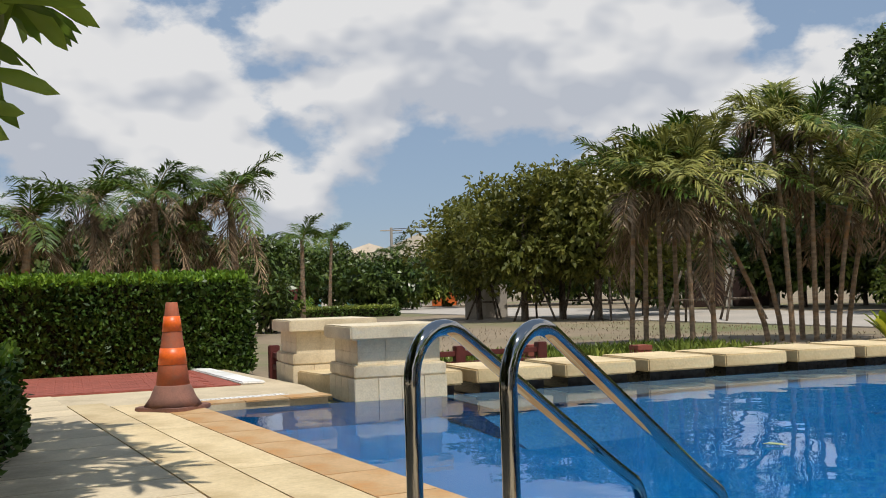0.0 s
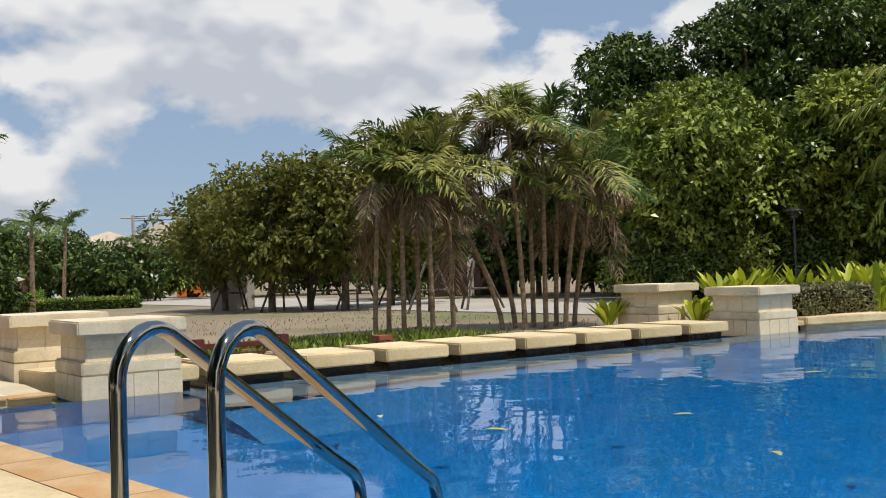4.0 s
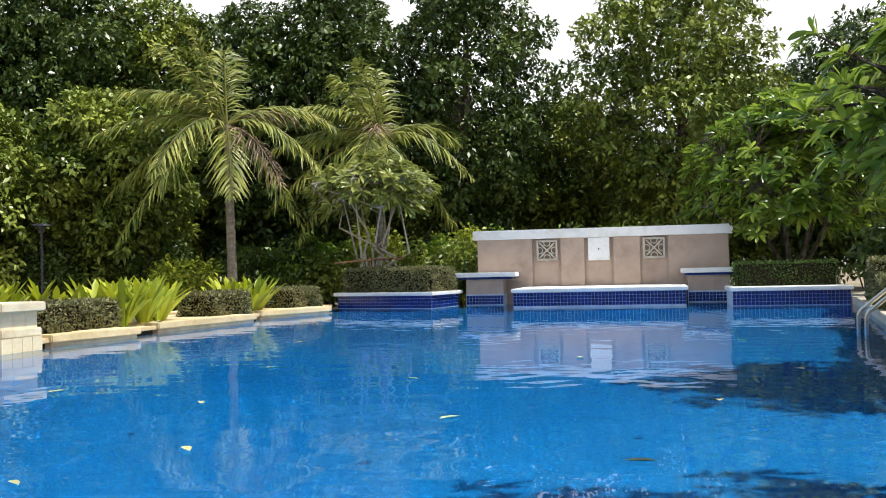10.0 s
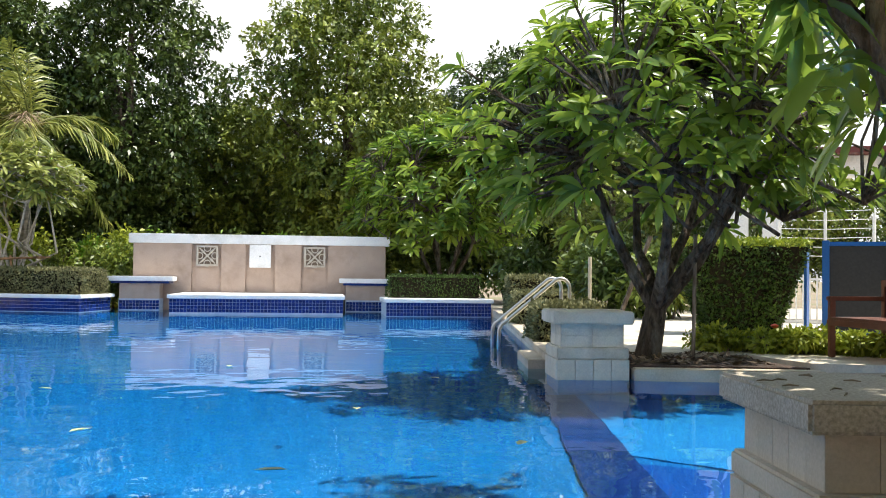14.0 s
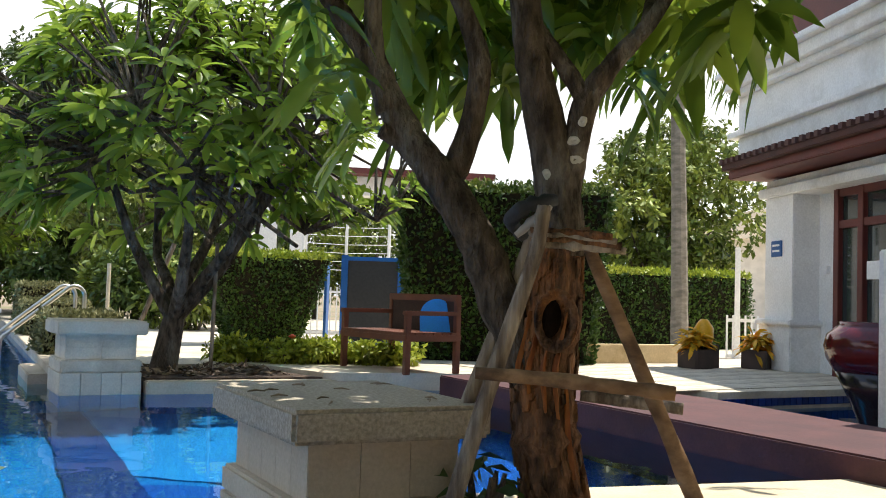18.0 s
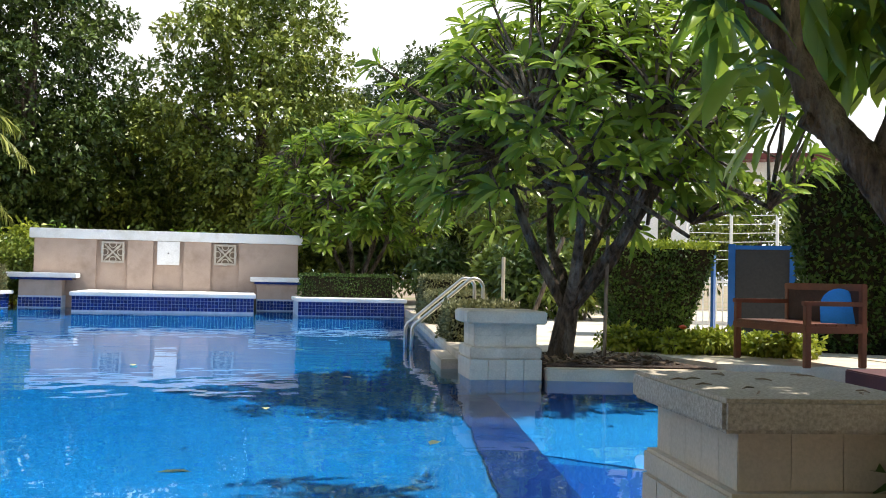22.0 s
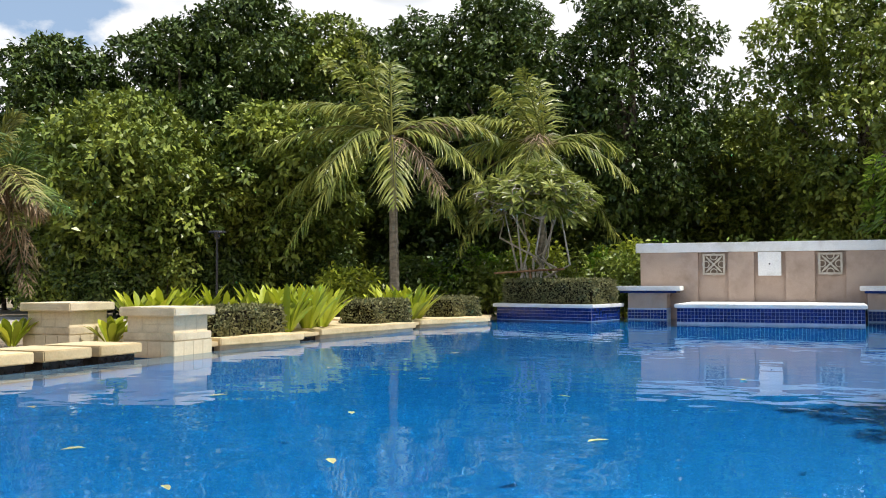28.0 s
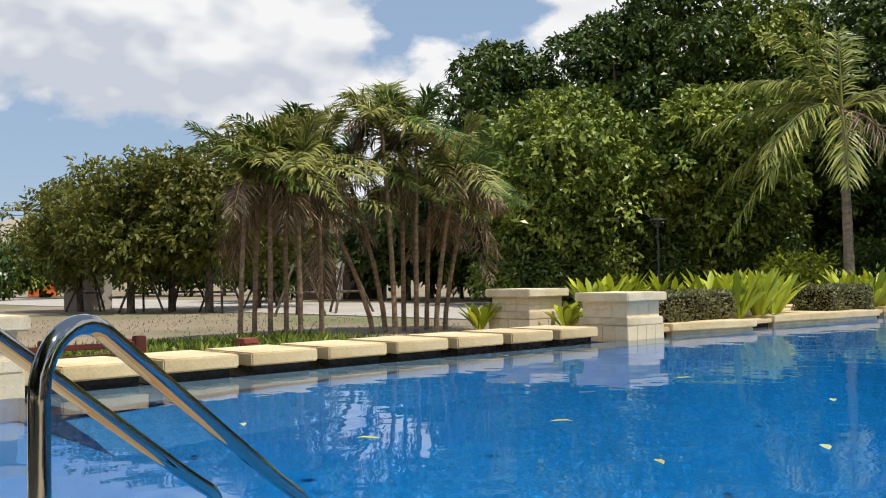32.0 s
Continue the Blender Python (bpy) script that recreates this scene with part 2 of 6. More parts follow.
LEAF = material("leaf_green", (0.080, 0.128, 0.020), (0.260, 0.310, 0.052), rough=0.36, scale=0.6, fine=4, bump=0, island=0.4, translucent=0.10)
LEAF_DARK = material("leaf_dark", (0.037, 0.070, 0.013), (0.100, 0.145, 0.030), rough=0.34, scale=0.6, fine=4, bump=0, island=0.4, translucent=0.08)
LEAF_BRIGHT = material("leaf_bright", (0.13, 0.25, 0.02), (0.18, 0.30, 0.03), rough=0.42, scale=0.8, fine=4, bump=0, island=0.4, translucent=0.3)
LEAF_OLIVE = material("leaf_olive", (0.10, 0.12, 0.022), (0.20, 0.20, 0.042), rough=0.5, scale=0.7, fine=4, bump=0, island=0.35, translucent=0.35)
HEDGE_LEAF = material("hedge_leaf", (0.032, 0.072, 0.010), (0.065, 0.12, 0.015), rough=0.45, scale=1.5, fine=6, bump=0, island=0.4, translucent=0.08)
HEDGE_GREY = material("clipped_grey_hedge", (0.16, 0.165, 0.065), (0.22, 0.215, 0.095), rough=0.6, scale=1.5, fine=6, bump=0, island=0.5, translucent=0.15)
FRANGI = material("frangipani_leaf", (0.115, 0.21, 0.024), (0.28, 0.38, 0.05), rough=0.26, scale=1.0, fine=5, bump=0, island=0.45, translucent=0.5)
DRY_FROND = material("dry_frond", (0.32, 0.235, 0.14), (0.10, 0.065, 0.035), rough=0.6, scale=2, fine=6, bump=0, island=0.6)
PALM_LEAF = material("palm_frond", (0.045, 0.095, 0.012), (0.105, 0.165, 0.025), rough=0.45, scale=1, fine=5, bump=0, island=0.4, translucent=0.2)
BARK = material("grey_bark", (0.15, 0.115, 0.085), (0.04, 0.03, 0.023), rough=0.95, scale=22, fine=80, bump=1.0, stretch=(1, 1, 0.35), stain=(0.30, 0.27, 0.23), stain_scale=5, bump_dist=0.03, spec=0.15)
BARK_RED = material("red_brown_bark", (0.29, 0.15, 0.08), (0.055, 0.034, 0.024), rough=0.95, scale=24, fine=70, bump=1.0, stretch=(1, 1, 0.3), stain=(0.46, 0.17, 0.05), stain_scale=7, bump_dist=0.04, spec=0.15)
PALM_BARK = material("palm_bark", (0.33, 0.25, 0.175), (0.16, 0.12, 0.085), rough=0.95, scale=7, fine=40, bump=0.6, stretch=(1, 1, 2.5), stain=(0.36, 0.18, 0.07), stain_scale=2, spec=0.15)
PALM_YELLOW = material("yellowing_palm_frond", (0.17, 0.20, 0.04), (0.33, 0.325, 0.09), rough=0.5, scale=1, fine=5, bump=0, island=0.45, translucent=0.2)
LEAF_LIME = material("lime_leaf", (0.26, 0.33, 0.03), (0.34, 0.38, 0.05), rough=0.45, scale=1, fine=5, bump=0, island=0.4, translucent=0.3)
SAND = material("yellow_sandstone", (0.74, 0.64, 0.465), (0.64, 0.54, 0.375), rough=0.85, scale=4, fine=60, bump=0.3, stain=(0.42, 0.33, 0.21), random_ob=0.03)
BROWN_STONE = material("brown_smooth_stone", (0.56, 0.46, 0.335), (0.47, 0.385, 0.275), rough=0.85, scale=3, fine=70, bump=0.2, stain=(0.34, 0.28, 0.2), random_ob=0.05)
PALM_GREY = material("grey_palm_trunk", (0.27, 0.24, 0.20), (0.15, 0.135, 0.11), rough=0.95, scale=6, fine=40, bump=0.5, stretch=(1, 1, 2.5), spec=0.15)
# near-black body under hedge leaves, painting the shade in their gaps
HEDGE_SHADE = material("hedge_gap_shade", (0.03, 0.024, 0.014), (0.012, 0.012, 0.007), rough=1.0, scale=12, fine=60, bump=0.8, spec=0.1)
DIVIDER = material("navy_wet_tile", (0.004, 0.018, 0.10), (0.008, 0.026, 0.13), rough=0.3, scale=4, fine=30, bump=0.05, grain=0.08)
STEEL = material("stainless_steel", (0.40, 0.39, 0.375), (0.35, 0.34, 0.33), rough=0.06, metal=1.0, scale=3, fine=90, bump=0.01, grain=0.05)
RED_BROWN = material("maroon_timber", (0.14, 0.028, 0.022), (0.10, 0.02, 0.018), rough=0.55, scale=3, fine=40, bump=0.1)
CHROME_FAR = material("satin_steel", (0.72, 0.68, 0.6), (0.6, 0.56, 0.5), rough=0.3, metal=1.0, scale=3, fine=90, bump=0.02)


# ---- building blocks ----
class Shape:
    """Collects vertices and faces of one mesh."""

    def __init__(self):
        self.v, self.f = [], []

    def box(self, x0, x1, y0, y1, z0, z1):
        k = len(self.v)
        self.v += [(x0, y0, z0), (x1, y0, z0), (x1, y1, z0), (x0, y1, z0), (x0, y0, z1), (x1, y0, z1), (x1, y1, z1), (x0, y1, z1)]
        self.f += [(k, k + 3, k + 2, k + 1), (k + 4, k + 5, k + 6, k + 7), (k, k + 1, k + 5, k + 4), (k + 1, k + 2, k + 6, k + 5), (k + 2, k + 3, k + 7, k + 6), (k + 3, k, k + 4, k + 7)]
        return self

    def prism(self, poly, z0, z1):
        area = sum(a[0] * b[1] - b[0] * a[1] for a, b in zip(poly, poly[1:] + poly[:1]))
        poly = poly if area > 0 else poly[::-1]
        k, n = len(self.v), len(poly)
        self.v += [(x, y, z0) for x, y in poly] + [(x, y, z1) for x, y in poly]
        self.f += [tuple(range(k + n - 1, k - 1, -1)), tuple(range(k + n, k + 2 * n))]
        self.f += [(k + i, k + (i + 1) % n, k + n + (i + 1) % n, k + n + i) for i in range(n)]
        return self

    def tube(self, pts, radii, sides=8, cap=True):
        pts = [Vector(p) for p in pts]
        k = len(self.v)
        up = Vector((0.31, 0.17, 0.93))
        for i, p in enumerate(pts):
            d = (pts[min(i + 1, len(pts) - 1)] - pts[max(i - 1, 0)]).normalized()
            a = d.cross(up)
            if a.length < 0.05:
                a = d.cross(Vector((1, 0, 0)))
            a.normalize()
            b = d.cross(a)
            up = a.cross(d)
            r = radii[i] if hasattr(radii, "__len__") else radii
            for j in range(sides):
                w = 2 * math.pi * j / sides
                q = p + a * (r * math.cos(w)) + b * (r * math.sin(w))
                self.v.append(tuple(q))
        for i in range(len(pts) - 1):
            for j in range(sides):
                a0, a1 = k + i * sides + j, k + i * sides + (j + 1) % sides
                self.f.append((a0, a1, a1 + sides, a0 + sides))
        if cap:
            self.f.append(tuple(range(k + sides - 1, k - 1, -1)))
            e = k + (len(pts) - 1) * sides
            self.f.append(tuple(range(e, e + sides)))
        return self

    def lathe(self, profile, centre=(0, 0, 0), sides=24):
        k = len(self.v)
        for r, z in profile:
            for j in range(sides):
                w = 2 * math.pi * j / sides
                self.v.append((centre[0] + r * math.cos(w), centre[1] + r * math.sin(w), centre[2] + z))
        for i in range(len(profile) - 1):
            for j in range(sides):
                a0, a1 = k + i * sides + j, k + i * sides + (j + 1) % sides
                self.f.append((a0, a1, a1 + sides, a0 + sides))
        self.f.append(tuple(range(k + sides - 1, k - 1, -1)))
        e = k + (len(profile) - 1) * sides
        self.f.append(tuple(range(e, e + sides)))
        return self

    def mesh(self, name):
        me = bpy.data.meshes.new(name)
        me.from_pydata(self.v, [], self.f)
        me.update()
        return me


def part(name, shape, mat, parent=None, label="", bevel=0.0, smooth=False, segments=2):
    """Links a shape as one mesh object, under a thing when a parent is given."""
    me = shape.mesh(name) if isinstance(shape, Shape) else shape
    if bevel:
        bm = bmesh.new()
        bm.from_mesh(me)
        bmesh.ops.bevel(bm, geom=list(bm.edges), offset=bevel, segments=segments, affect="EDGES", clamp_overlap=True)
        bm.to_mesh(me)
        bm.free()
    if smooth:
        me.polygons.foreach_set("use_smooth", [True] * len(me.polygons))
    if mat and not me.materials:
        me.materials.append(mat)
    ob = new(name, me)
    if parent:
        ob.parent = parent
    if label:
        ob["label"] = label
    return ob


def thing(name, label, category, at=(0, 0, 0), turn=0.0, group="", kind=""):
    ob = new(name)
    ob.matrix_world = pose(*at, 0, 0, turn)
    ob.empty_display_size = 0.1
    return tagged(ob, label, category, group, kind)


def mesh_from_arrays(name, verts, quads):
    """A mesh from numpy arrays of vertices (n, 3) and quads (m, 4)."""
    me = bpy.data.meshes.new(name)
    nv, nf = len(verts), len(quads)
    me.vertices.add(nv)
    me.vertices.foreach_set("co", np.asarray(verts, dtype=np.float32).ravel())
    me.loops.add(nf * 4)
    me.loops.foreach_set("vertex_index", np.asarray(quads, dtype=np.int32).ravel())
    me.polygons.add(nf)
    me.polygons.foreach_set("loop_start", np.arange(0, nf * 4, 4, dtype=np.int32))
    me.polygons.foreach_set("loop_total", np.full(nf, 4, dtype=np.int32))
    me.update(calc_edges=True)
    return me


def leaf_mesh(name, rng, base, way, normal, length, width, droop=0.0):
    """Many leaves in one mesh: each a folded blade of two quads; base, way, normal are (n, 3)."""
    n = len(base)
    way = way / np.linalg.norm(way, axis=1, keepdims=True)
    side = np.cross(way, normal)
    side /= np.linalg.norm(side, axis=1, keepdims=True) + 1e-9
    up = np.cross(side, way)
    L = (length * rng.uniform(0.7, 1.25, n))[:, None]
    Wd = (width * rng.uniform(0.8, 1.2, n))[:, None]
    mid = base + way * L * 0.5
    tip = base + way * L - np.array([0, 0, 1.0]) * L * droop
    left = mid + side * Wd * 0.5 + up * Wd * 0.18
    right = mid - side * Wd * 0.5 + up * Wd * 0.18
    v = np.stack([base, left, tip, right], 1).reshape(-1, 3)
    q = np.arange(n * 4).reshape(n, 4)
    return mesh_from_arrays(name, v, q)


def blob_leaves(rng, blobs, n, inner=0.55):
    """Points and outward normals in the shells of ellipsoid clumps (x, y, z, rx, ry, rz)."""
    B = np.array(blobs, dtype=float)
    w = (B[:, 3] * B[:, 4] + B[:, 3] * B[:, 5] + B[:, 4] * B[:, 5])
    k = rng.choice(len(B), n, p=w / w.sum())
    d = rng.normal(size=(n, 3))
    d /= np.linalg.norm(d, axis=1, keepdims=True)
    r = rng.uniform(inner, 1.08, n) ** 0.6
    lump = 1 + 0.16 * np.sin(d[:, 0] * 7 + k) * np.cos(d[:, 1] * 6 + 2 * k) + 0.1 * np.sin(d[:, 2] * 11 + 3 * k)
    p = B[k, :3] + d * B[k, 3:6] * (r * lump)[:, None]
    nrm = d / B[k, 3:6]
    nrm /= np.linalg.norm(nrm, axis=1, keepdims=True)
    return p, nrm


def crown_blobs(rng, centre, radius, height, count):
    """Clumps over the surface of a tall uneven crown, fuller in its upper half; the last one is its core."""
    out = []
    for i in range(count):
        h = 1 - 2 * (i + rng.uniform(0, 1)) / count
        ring = math.sqrt(max(0.04, 1 - h * h)) * rng.uniform(0.55, 1.0)
        a = i * 2.4 + rng.uniform(-0.5, 0.5)
        s = rng.uniform(0.18, 0.36)
        ring *= 0.70 + 0.30 * min(1.0, max(0.0, (h + 0.75) / 0.8))
        out.append((centre[0] + radius * ring * math.cos(a), centre[1] + radius * ring * math.sin(a), centre[2] + height * h * 0.86,
                    radius * s * 1.15, radius * s * 1.15, radius * s * 0.75))
    out.append((centre[0], centre[1], centre[2], radius * 0.6, radius * 0.6, height * 0.72))
    return out


def broad_tree(name, x, y, z, top, radius, label, leaf, seed, leaves=28000, size=0.24, skirt=0.12, group="", clumps=44):
    """A broadleaf tree: tapered trunk with limbs and a crown of single leaves that roof over uneven clumps."""
    rng = np.random.default_rng(seed)
    tree = thing(name, label, "tree", (x, y, z), group=group)
    h = top - z
    low = h * skirt
    centre = (0, 0, (h + low) / 2)
    blobs = crown_blobs(rng, centre, radius, (h - low) / 2, clumps)
    # leaves grow in tufts; the under side of a clump is thin
    core, core_n = blob_leaves(rng, blobs[-1:], leaves // 26, 0.7)
    p, nrm = blob_leaves(rng, blobs[:-1], leaves // 6, 0.8)
    keep = (nrm[:, 2] > -0.25) | (rng.uniform(0, 1, len(p)) < 0.3)
    p, nrm = np.concatenate([core, p[keep]]), np.concatenate([core_n, nrm[keep]])
    p, nrm = np.repeat(p, 6, axis=0), np.repeat(nrm + rng.normal(size=nrm.shape) * 0.25, 6, axis=0)
    p = p + rng.normal(size=p.shape) * size * 0.3
    p[:, 2] = np.maximum(p[:, 2], 0.15)
    way = nrm * 0.5 + rng.normal(size=p.shape) * 0.6 + np.array([0, 0, -0.25])
    nn = nrm * 0.9 + rng.normal(size=p.shape) * 0.3 + np.array([0, 0, 0.6])
    part("crown", leaf_mesh("crown", rng, p, way, nn, size, size * 0.5, 0.12), leaf, tree)
    s = Shape()
    lean = rng.uniform(-0.04, 0.04, 2) * h
    s.tube([(0, 0, -0.2), (lean[0] * 0.3, lean[1] * 0.3, h * 0.3), (lean[0], lean[1], h * 0.72)], [h * 0.028, h * 0.02, h * 0.007], 8)
    part("trunk", s, BARK, tree)
    for i in range(6):
        a, k = rng.uniform(0, 6.28), rng.uniform(0.22, 0.55)
        e = (radius * 0.7 * math.cos(a), radius * 0.7 * math.sin(a), h * (k + 0.22))
        part("limb", Shape().tube([(lean[0] * k, lean[1] * k, h * k), (e[0] * 0.5, e[1] * 0.5, h * (k + 0.13)), e], [h * 0.011, h * 0.008, h * 0.003], 6), BARK, tree)
    return tree


def hedge(name, poly, z0, z1, label, leaf, seed, density=900, size=0.05, top_leaf=None, core=None, flare=0.0):
    """A clipped hedge: a near-black core that paints the gaps as shade, and a coat of single leaves on its faces and
    top.
    """
    rng = np.random.default_rng(seed)
    area = sum(a[0] * b[1] - b[0] * a[1] for a, b in zip(poly, poly[1:] + poly[:1])) / 2
    if area < 0:
        poly = poly[::-1]
    cx, cy = sum(p[0] for p in poly) / len(poly), sum(p[1] for p in poly) / len(poly)
    h = thing(name, label, "hedge", (cx, cy, z0))
    loc = [(px - cx, py - cy) for px, py in poly]
    inner = [(px * 0.96, py * 0.96) for px, py in loc]
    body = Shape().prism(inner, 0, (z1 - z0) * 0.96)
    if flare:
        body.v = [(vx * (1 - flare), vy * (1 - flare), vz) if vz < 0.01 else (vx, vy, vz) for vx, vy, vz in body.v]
    part("core", body, core or HEDGE_SHADE, h)
    pts, nrm = [], []
    for a, b in zip(loc, loc[1:] + loc[:1]):
        e = np.array([b[0] - a[0], b[1] - a[1]])
        ln = np.linalg.norm(e)
        n = int(ln * (z1 - z0) * density)
        u, w = rng.uniform(0, 1, n), rng.uniform(0, 1, n)
        o = np.array([e[1], -e[0]]) / max(ln, 1e-6)
        off = rng.normal(0, size * 0.35, n) + 0.03 * np.sin(u * ln * 5 + w * 4)
        pts.append(np.stack([a[0] + e[0] * u + o[0] * off, a[1] + e[1] * u + o[1] * off, w * (z1 - z0)], 1))
        nrm.append(np.tile([o[0], o[1], 0.15], (n, 1)))
    side_p, side_n = np.concatenate(pts), np.concatenate(nrm)
    side_p[:, :2] *= (1 - flare * (1 - side_p[:, 2] / (z1 - z0)))[:, None]
    high = side_p[:, 2] > (z1 - z0) - rng.uniform(0.01, 0.10, len(side_p)) * min(1.0, z1 - z0)
    rim = side_p[high]
    side_p, side_n = side_p[~high], side_n[~high]
    way = rng.normal(size=side_p.shape) * 0.8 + side_n * 0.7 + [0, 0, 0.3]
    part("side_leaves", leaf_mesh("side_leaves", rng, side_p, way, side_n + rng.normal(size=side_p.shape) * 0.6, size, size * 0.5), leaf, h)
    xs, ys = [p[0] for p in loc], [p[1] for p in loc]
    n = int((max(xs) - min(xs)) * (max(ys) - min(ys)) * density)
    q = np.stack([rng.uniform(min(xs), max(xs), n), rng.uniform(min(ys), max(ys), n)], 1)
    keep = np.ones(n, bool)
    for a, b in zip(loc, loc[1:] + loc[:1]):
        keep &= ((b[0] - a[0]) * (q[:, 1] - a[1]) - (b[1] - a[1]) * (q[:, 0] - a[0])) > -0.01
    q = q[keep]
    tp = np.column_stack([q, np.full(len(q), z1 - z0) + rng.normal(0, size * 0.4, len(q))])
    tp = np.concatenate([tp, rim])
    way = rng.normal(size=tp.shape) * 0.7 + [0, 0, 0.8]
    # default top and rim colour is a lighter green, painting them as sunlit
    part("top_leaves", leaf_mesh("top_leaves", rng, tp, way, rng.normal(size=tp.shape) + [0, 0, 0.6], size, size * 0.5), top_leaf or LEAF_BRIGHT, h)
    return h


def polar(az, d):
    """Plan position at a bearing (degrees clockwise from +y) and distance."""
    return d * math.sin(math.radians(az)), d * math.cos(math.radians(az))


# ---- ground, pool and decks ----
HOLE = (-8.3, 9.0, 0.6, 27.0)
g = Shape()
xs, ys = [-900, HOLE[0], HOLE[1], 900], [-900, HOLE[2], HOLE[3], 900]
g.v = [(x, y, -0.06) for y in ys for x in xs]
g.f = [(j * 4 + i, j * 4 + i + 1, j * 4 + i + 5, j * 4 + i + 4) for j in range(3) for i in range(3) if (i, j) != (1, 1)]
tagged(part("ground", g, GROUND), "dry sandy ground with patches of grass", "ground", kind="structure")

x0, x1, y0, y1 = HOLE
basin = Shape()
basin.v = [(x0, y0, -1.35), (x1, y0, -1.35), (x1, y1, -1.35), (x0, y1, -1.35), (x0, y0, 0.0), (x1, y0, 0.0), (x1, y1, 0.0), (x0, y1, 0.0)]
basin.f = [(0, 1, 2, 3), (0, 4, 5, 1), (1, 5, 6, 2), (2, 6, 7, 3), (3, 7, 4, 0)]
tagged(part("pool_basin", basin, POOL), "blue tiled swimming pool basin", "pool", kind="structure")
sheet = Shape()
sheet.v = [(x0, y0, 0.0), (x1, y0, 0.0), (x1, y1, 0.0), (x0, y1, 0.0)]
sheet.f = [(0, 1, 2, 3)]
water = part("water", sheet, WATER)
water.visible_shadow = False
tagged(water, "clear blue pool water with light ripples", "water", kind="structure")
tagged(part("pool_bench", Shape().prism([(2.52, 9.3), (2.18, 6.6), (2.9, 5.9), (3.3, 5.7), (4.4, 8.0), (4.6, 9.0), (4.0, 9.3)], -1.4, -1.315), POOL_PALE), "shallow pale blue pool bench under water", "pool", kind="structure")
tagged(part("pool_divider", Shape().prism([(2.12, 9.35), (2.10, 8.9), (1.53, 5.2), (1.38, 4.0), (1.92, 4.0), (2.0, 5.05), (2.16, 6.4), (2.50, 9.35)], -1.4, -1.31), DIVIDER), "dark tiled dividing strip on the pool floor", "pool edge", kind="structure")
slope = Shape().box(-8.3, -8.02, 3.0, 22.4, -1.4, -0.06)
slope.v = [(-6.5 if vx > -8.1 and vz < -1 else vx, vy, vz) for vx, vy, vz in slope.v]
tagged(part("weir_wall", slope, POOL), "blue tiled pool wall under the overflow edge", "pool edge", kind="structure")
tagged(part("weir", Shape().prism([(-8.32, 3.0), (-7.15, 3.0), (-7.2, 3.4), (-7.52, 5.0), (-7.62, 7.5), (-7.66, 11.0), (-7.85, 14.0), (-7.98, 18.0), (-7.98, 22.4), (-8.32, 22.4)], -0.12, -0.025), WEIR), "dark mauve tiled overflow ledge just under the water", "pool edge", kind="structure")
# side pool tile is coloured darker to carry the near tree's shade
tagged(part("side_pool_floor", Shape().prism([(1.2, 2.6), (6.2, 2.3), (6.2, 8.6), (4.65, 8.95), (4.42, 8.0), (3.32, 5.68), (2.9, 5.88), (2.1, 6.4), (1.75, 5.8)], -1.4, -1.32), POOL_SHADED), "royal blue tiled side pool floor, darkened for tree shade", "pool", kind="structure")

DECK_NEAR = [(-30, -30), (30, -30), (30, 2.6), (5.4, 3.24), (3.55, 3.77), (2.95, 3.9), (2.5, 3.55), (2.2, 2.5), (1.0, 1.75), (-4.29, 1.36), (-8.3, 0.85), (-8.45, 2.0), (-9.6, 2.05), (-13.9, 1.5), (-13.9, -30)]
tagged(part("pool_wall_near", Shape().prism(DECK_NEAR, -1.4, -0.03), POOL), "blue tiled pool wall below the deck", "pool edge", kind="structure")
tagged(part("deck_near", Shape().prism(DECK_NEAR, -0.03, 0.05), DECK), "cream paved pool deck with tree shadows", "deck", kind="structure")
DECK_RIGHT = [(2.35, 9.4), (4.05, 22.3), (4.4, 27.2), (30, 27.2), (30, 2.6), (9.4, 2.6), (9.4, 6.0), (7.3, 6.2), (6.6, 8.3), (4.72, 8.95), (4.5, 10.2), (3.1, 10.3), (2.95, 9.45)]
tagged(part("pool_wall_right", Shape().prism(DECK_RIGHT, -1.4, -0.03), POOL), "blue tiled pool wall below the deck", "pool edge", kind="structure")
tagged(part("deck_right", Shape().prism(DECK_RIGHT, -0.03, 0.17), PALE), "pale paved deck beside the pool", "deck", kind="structure")


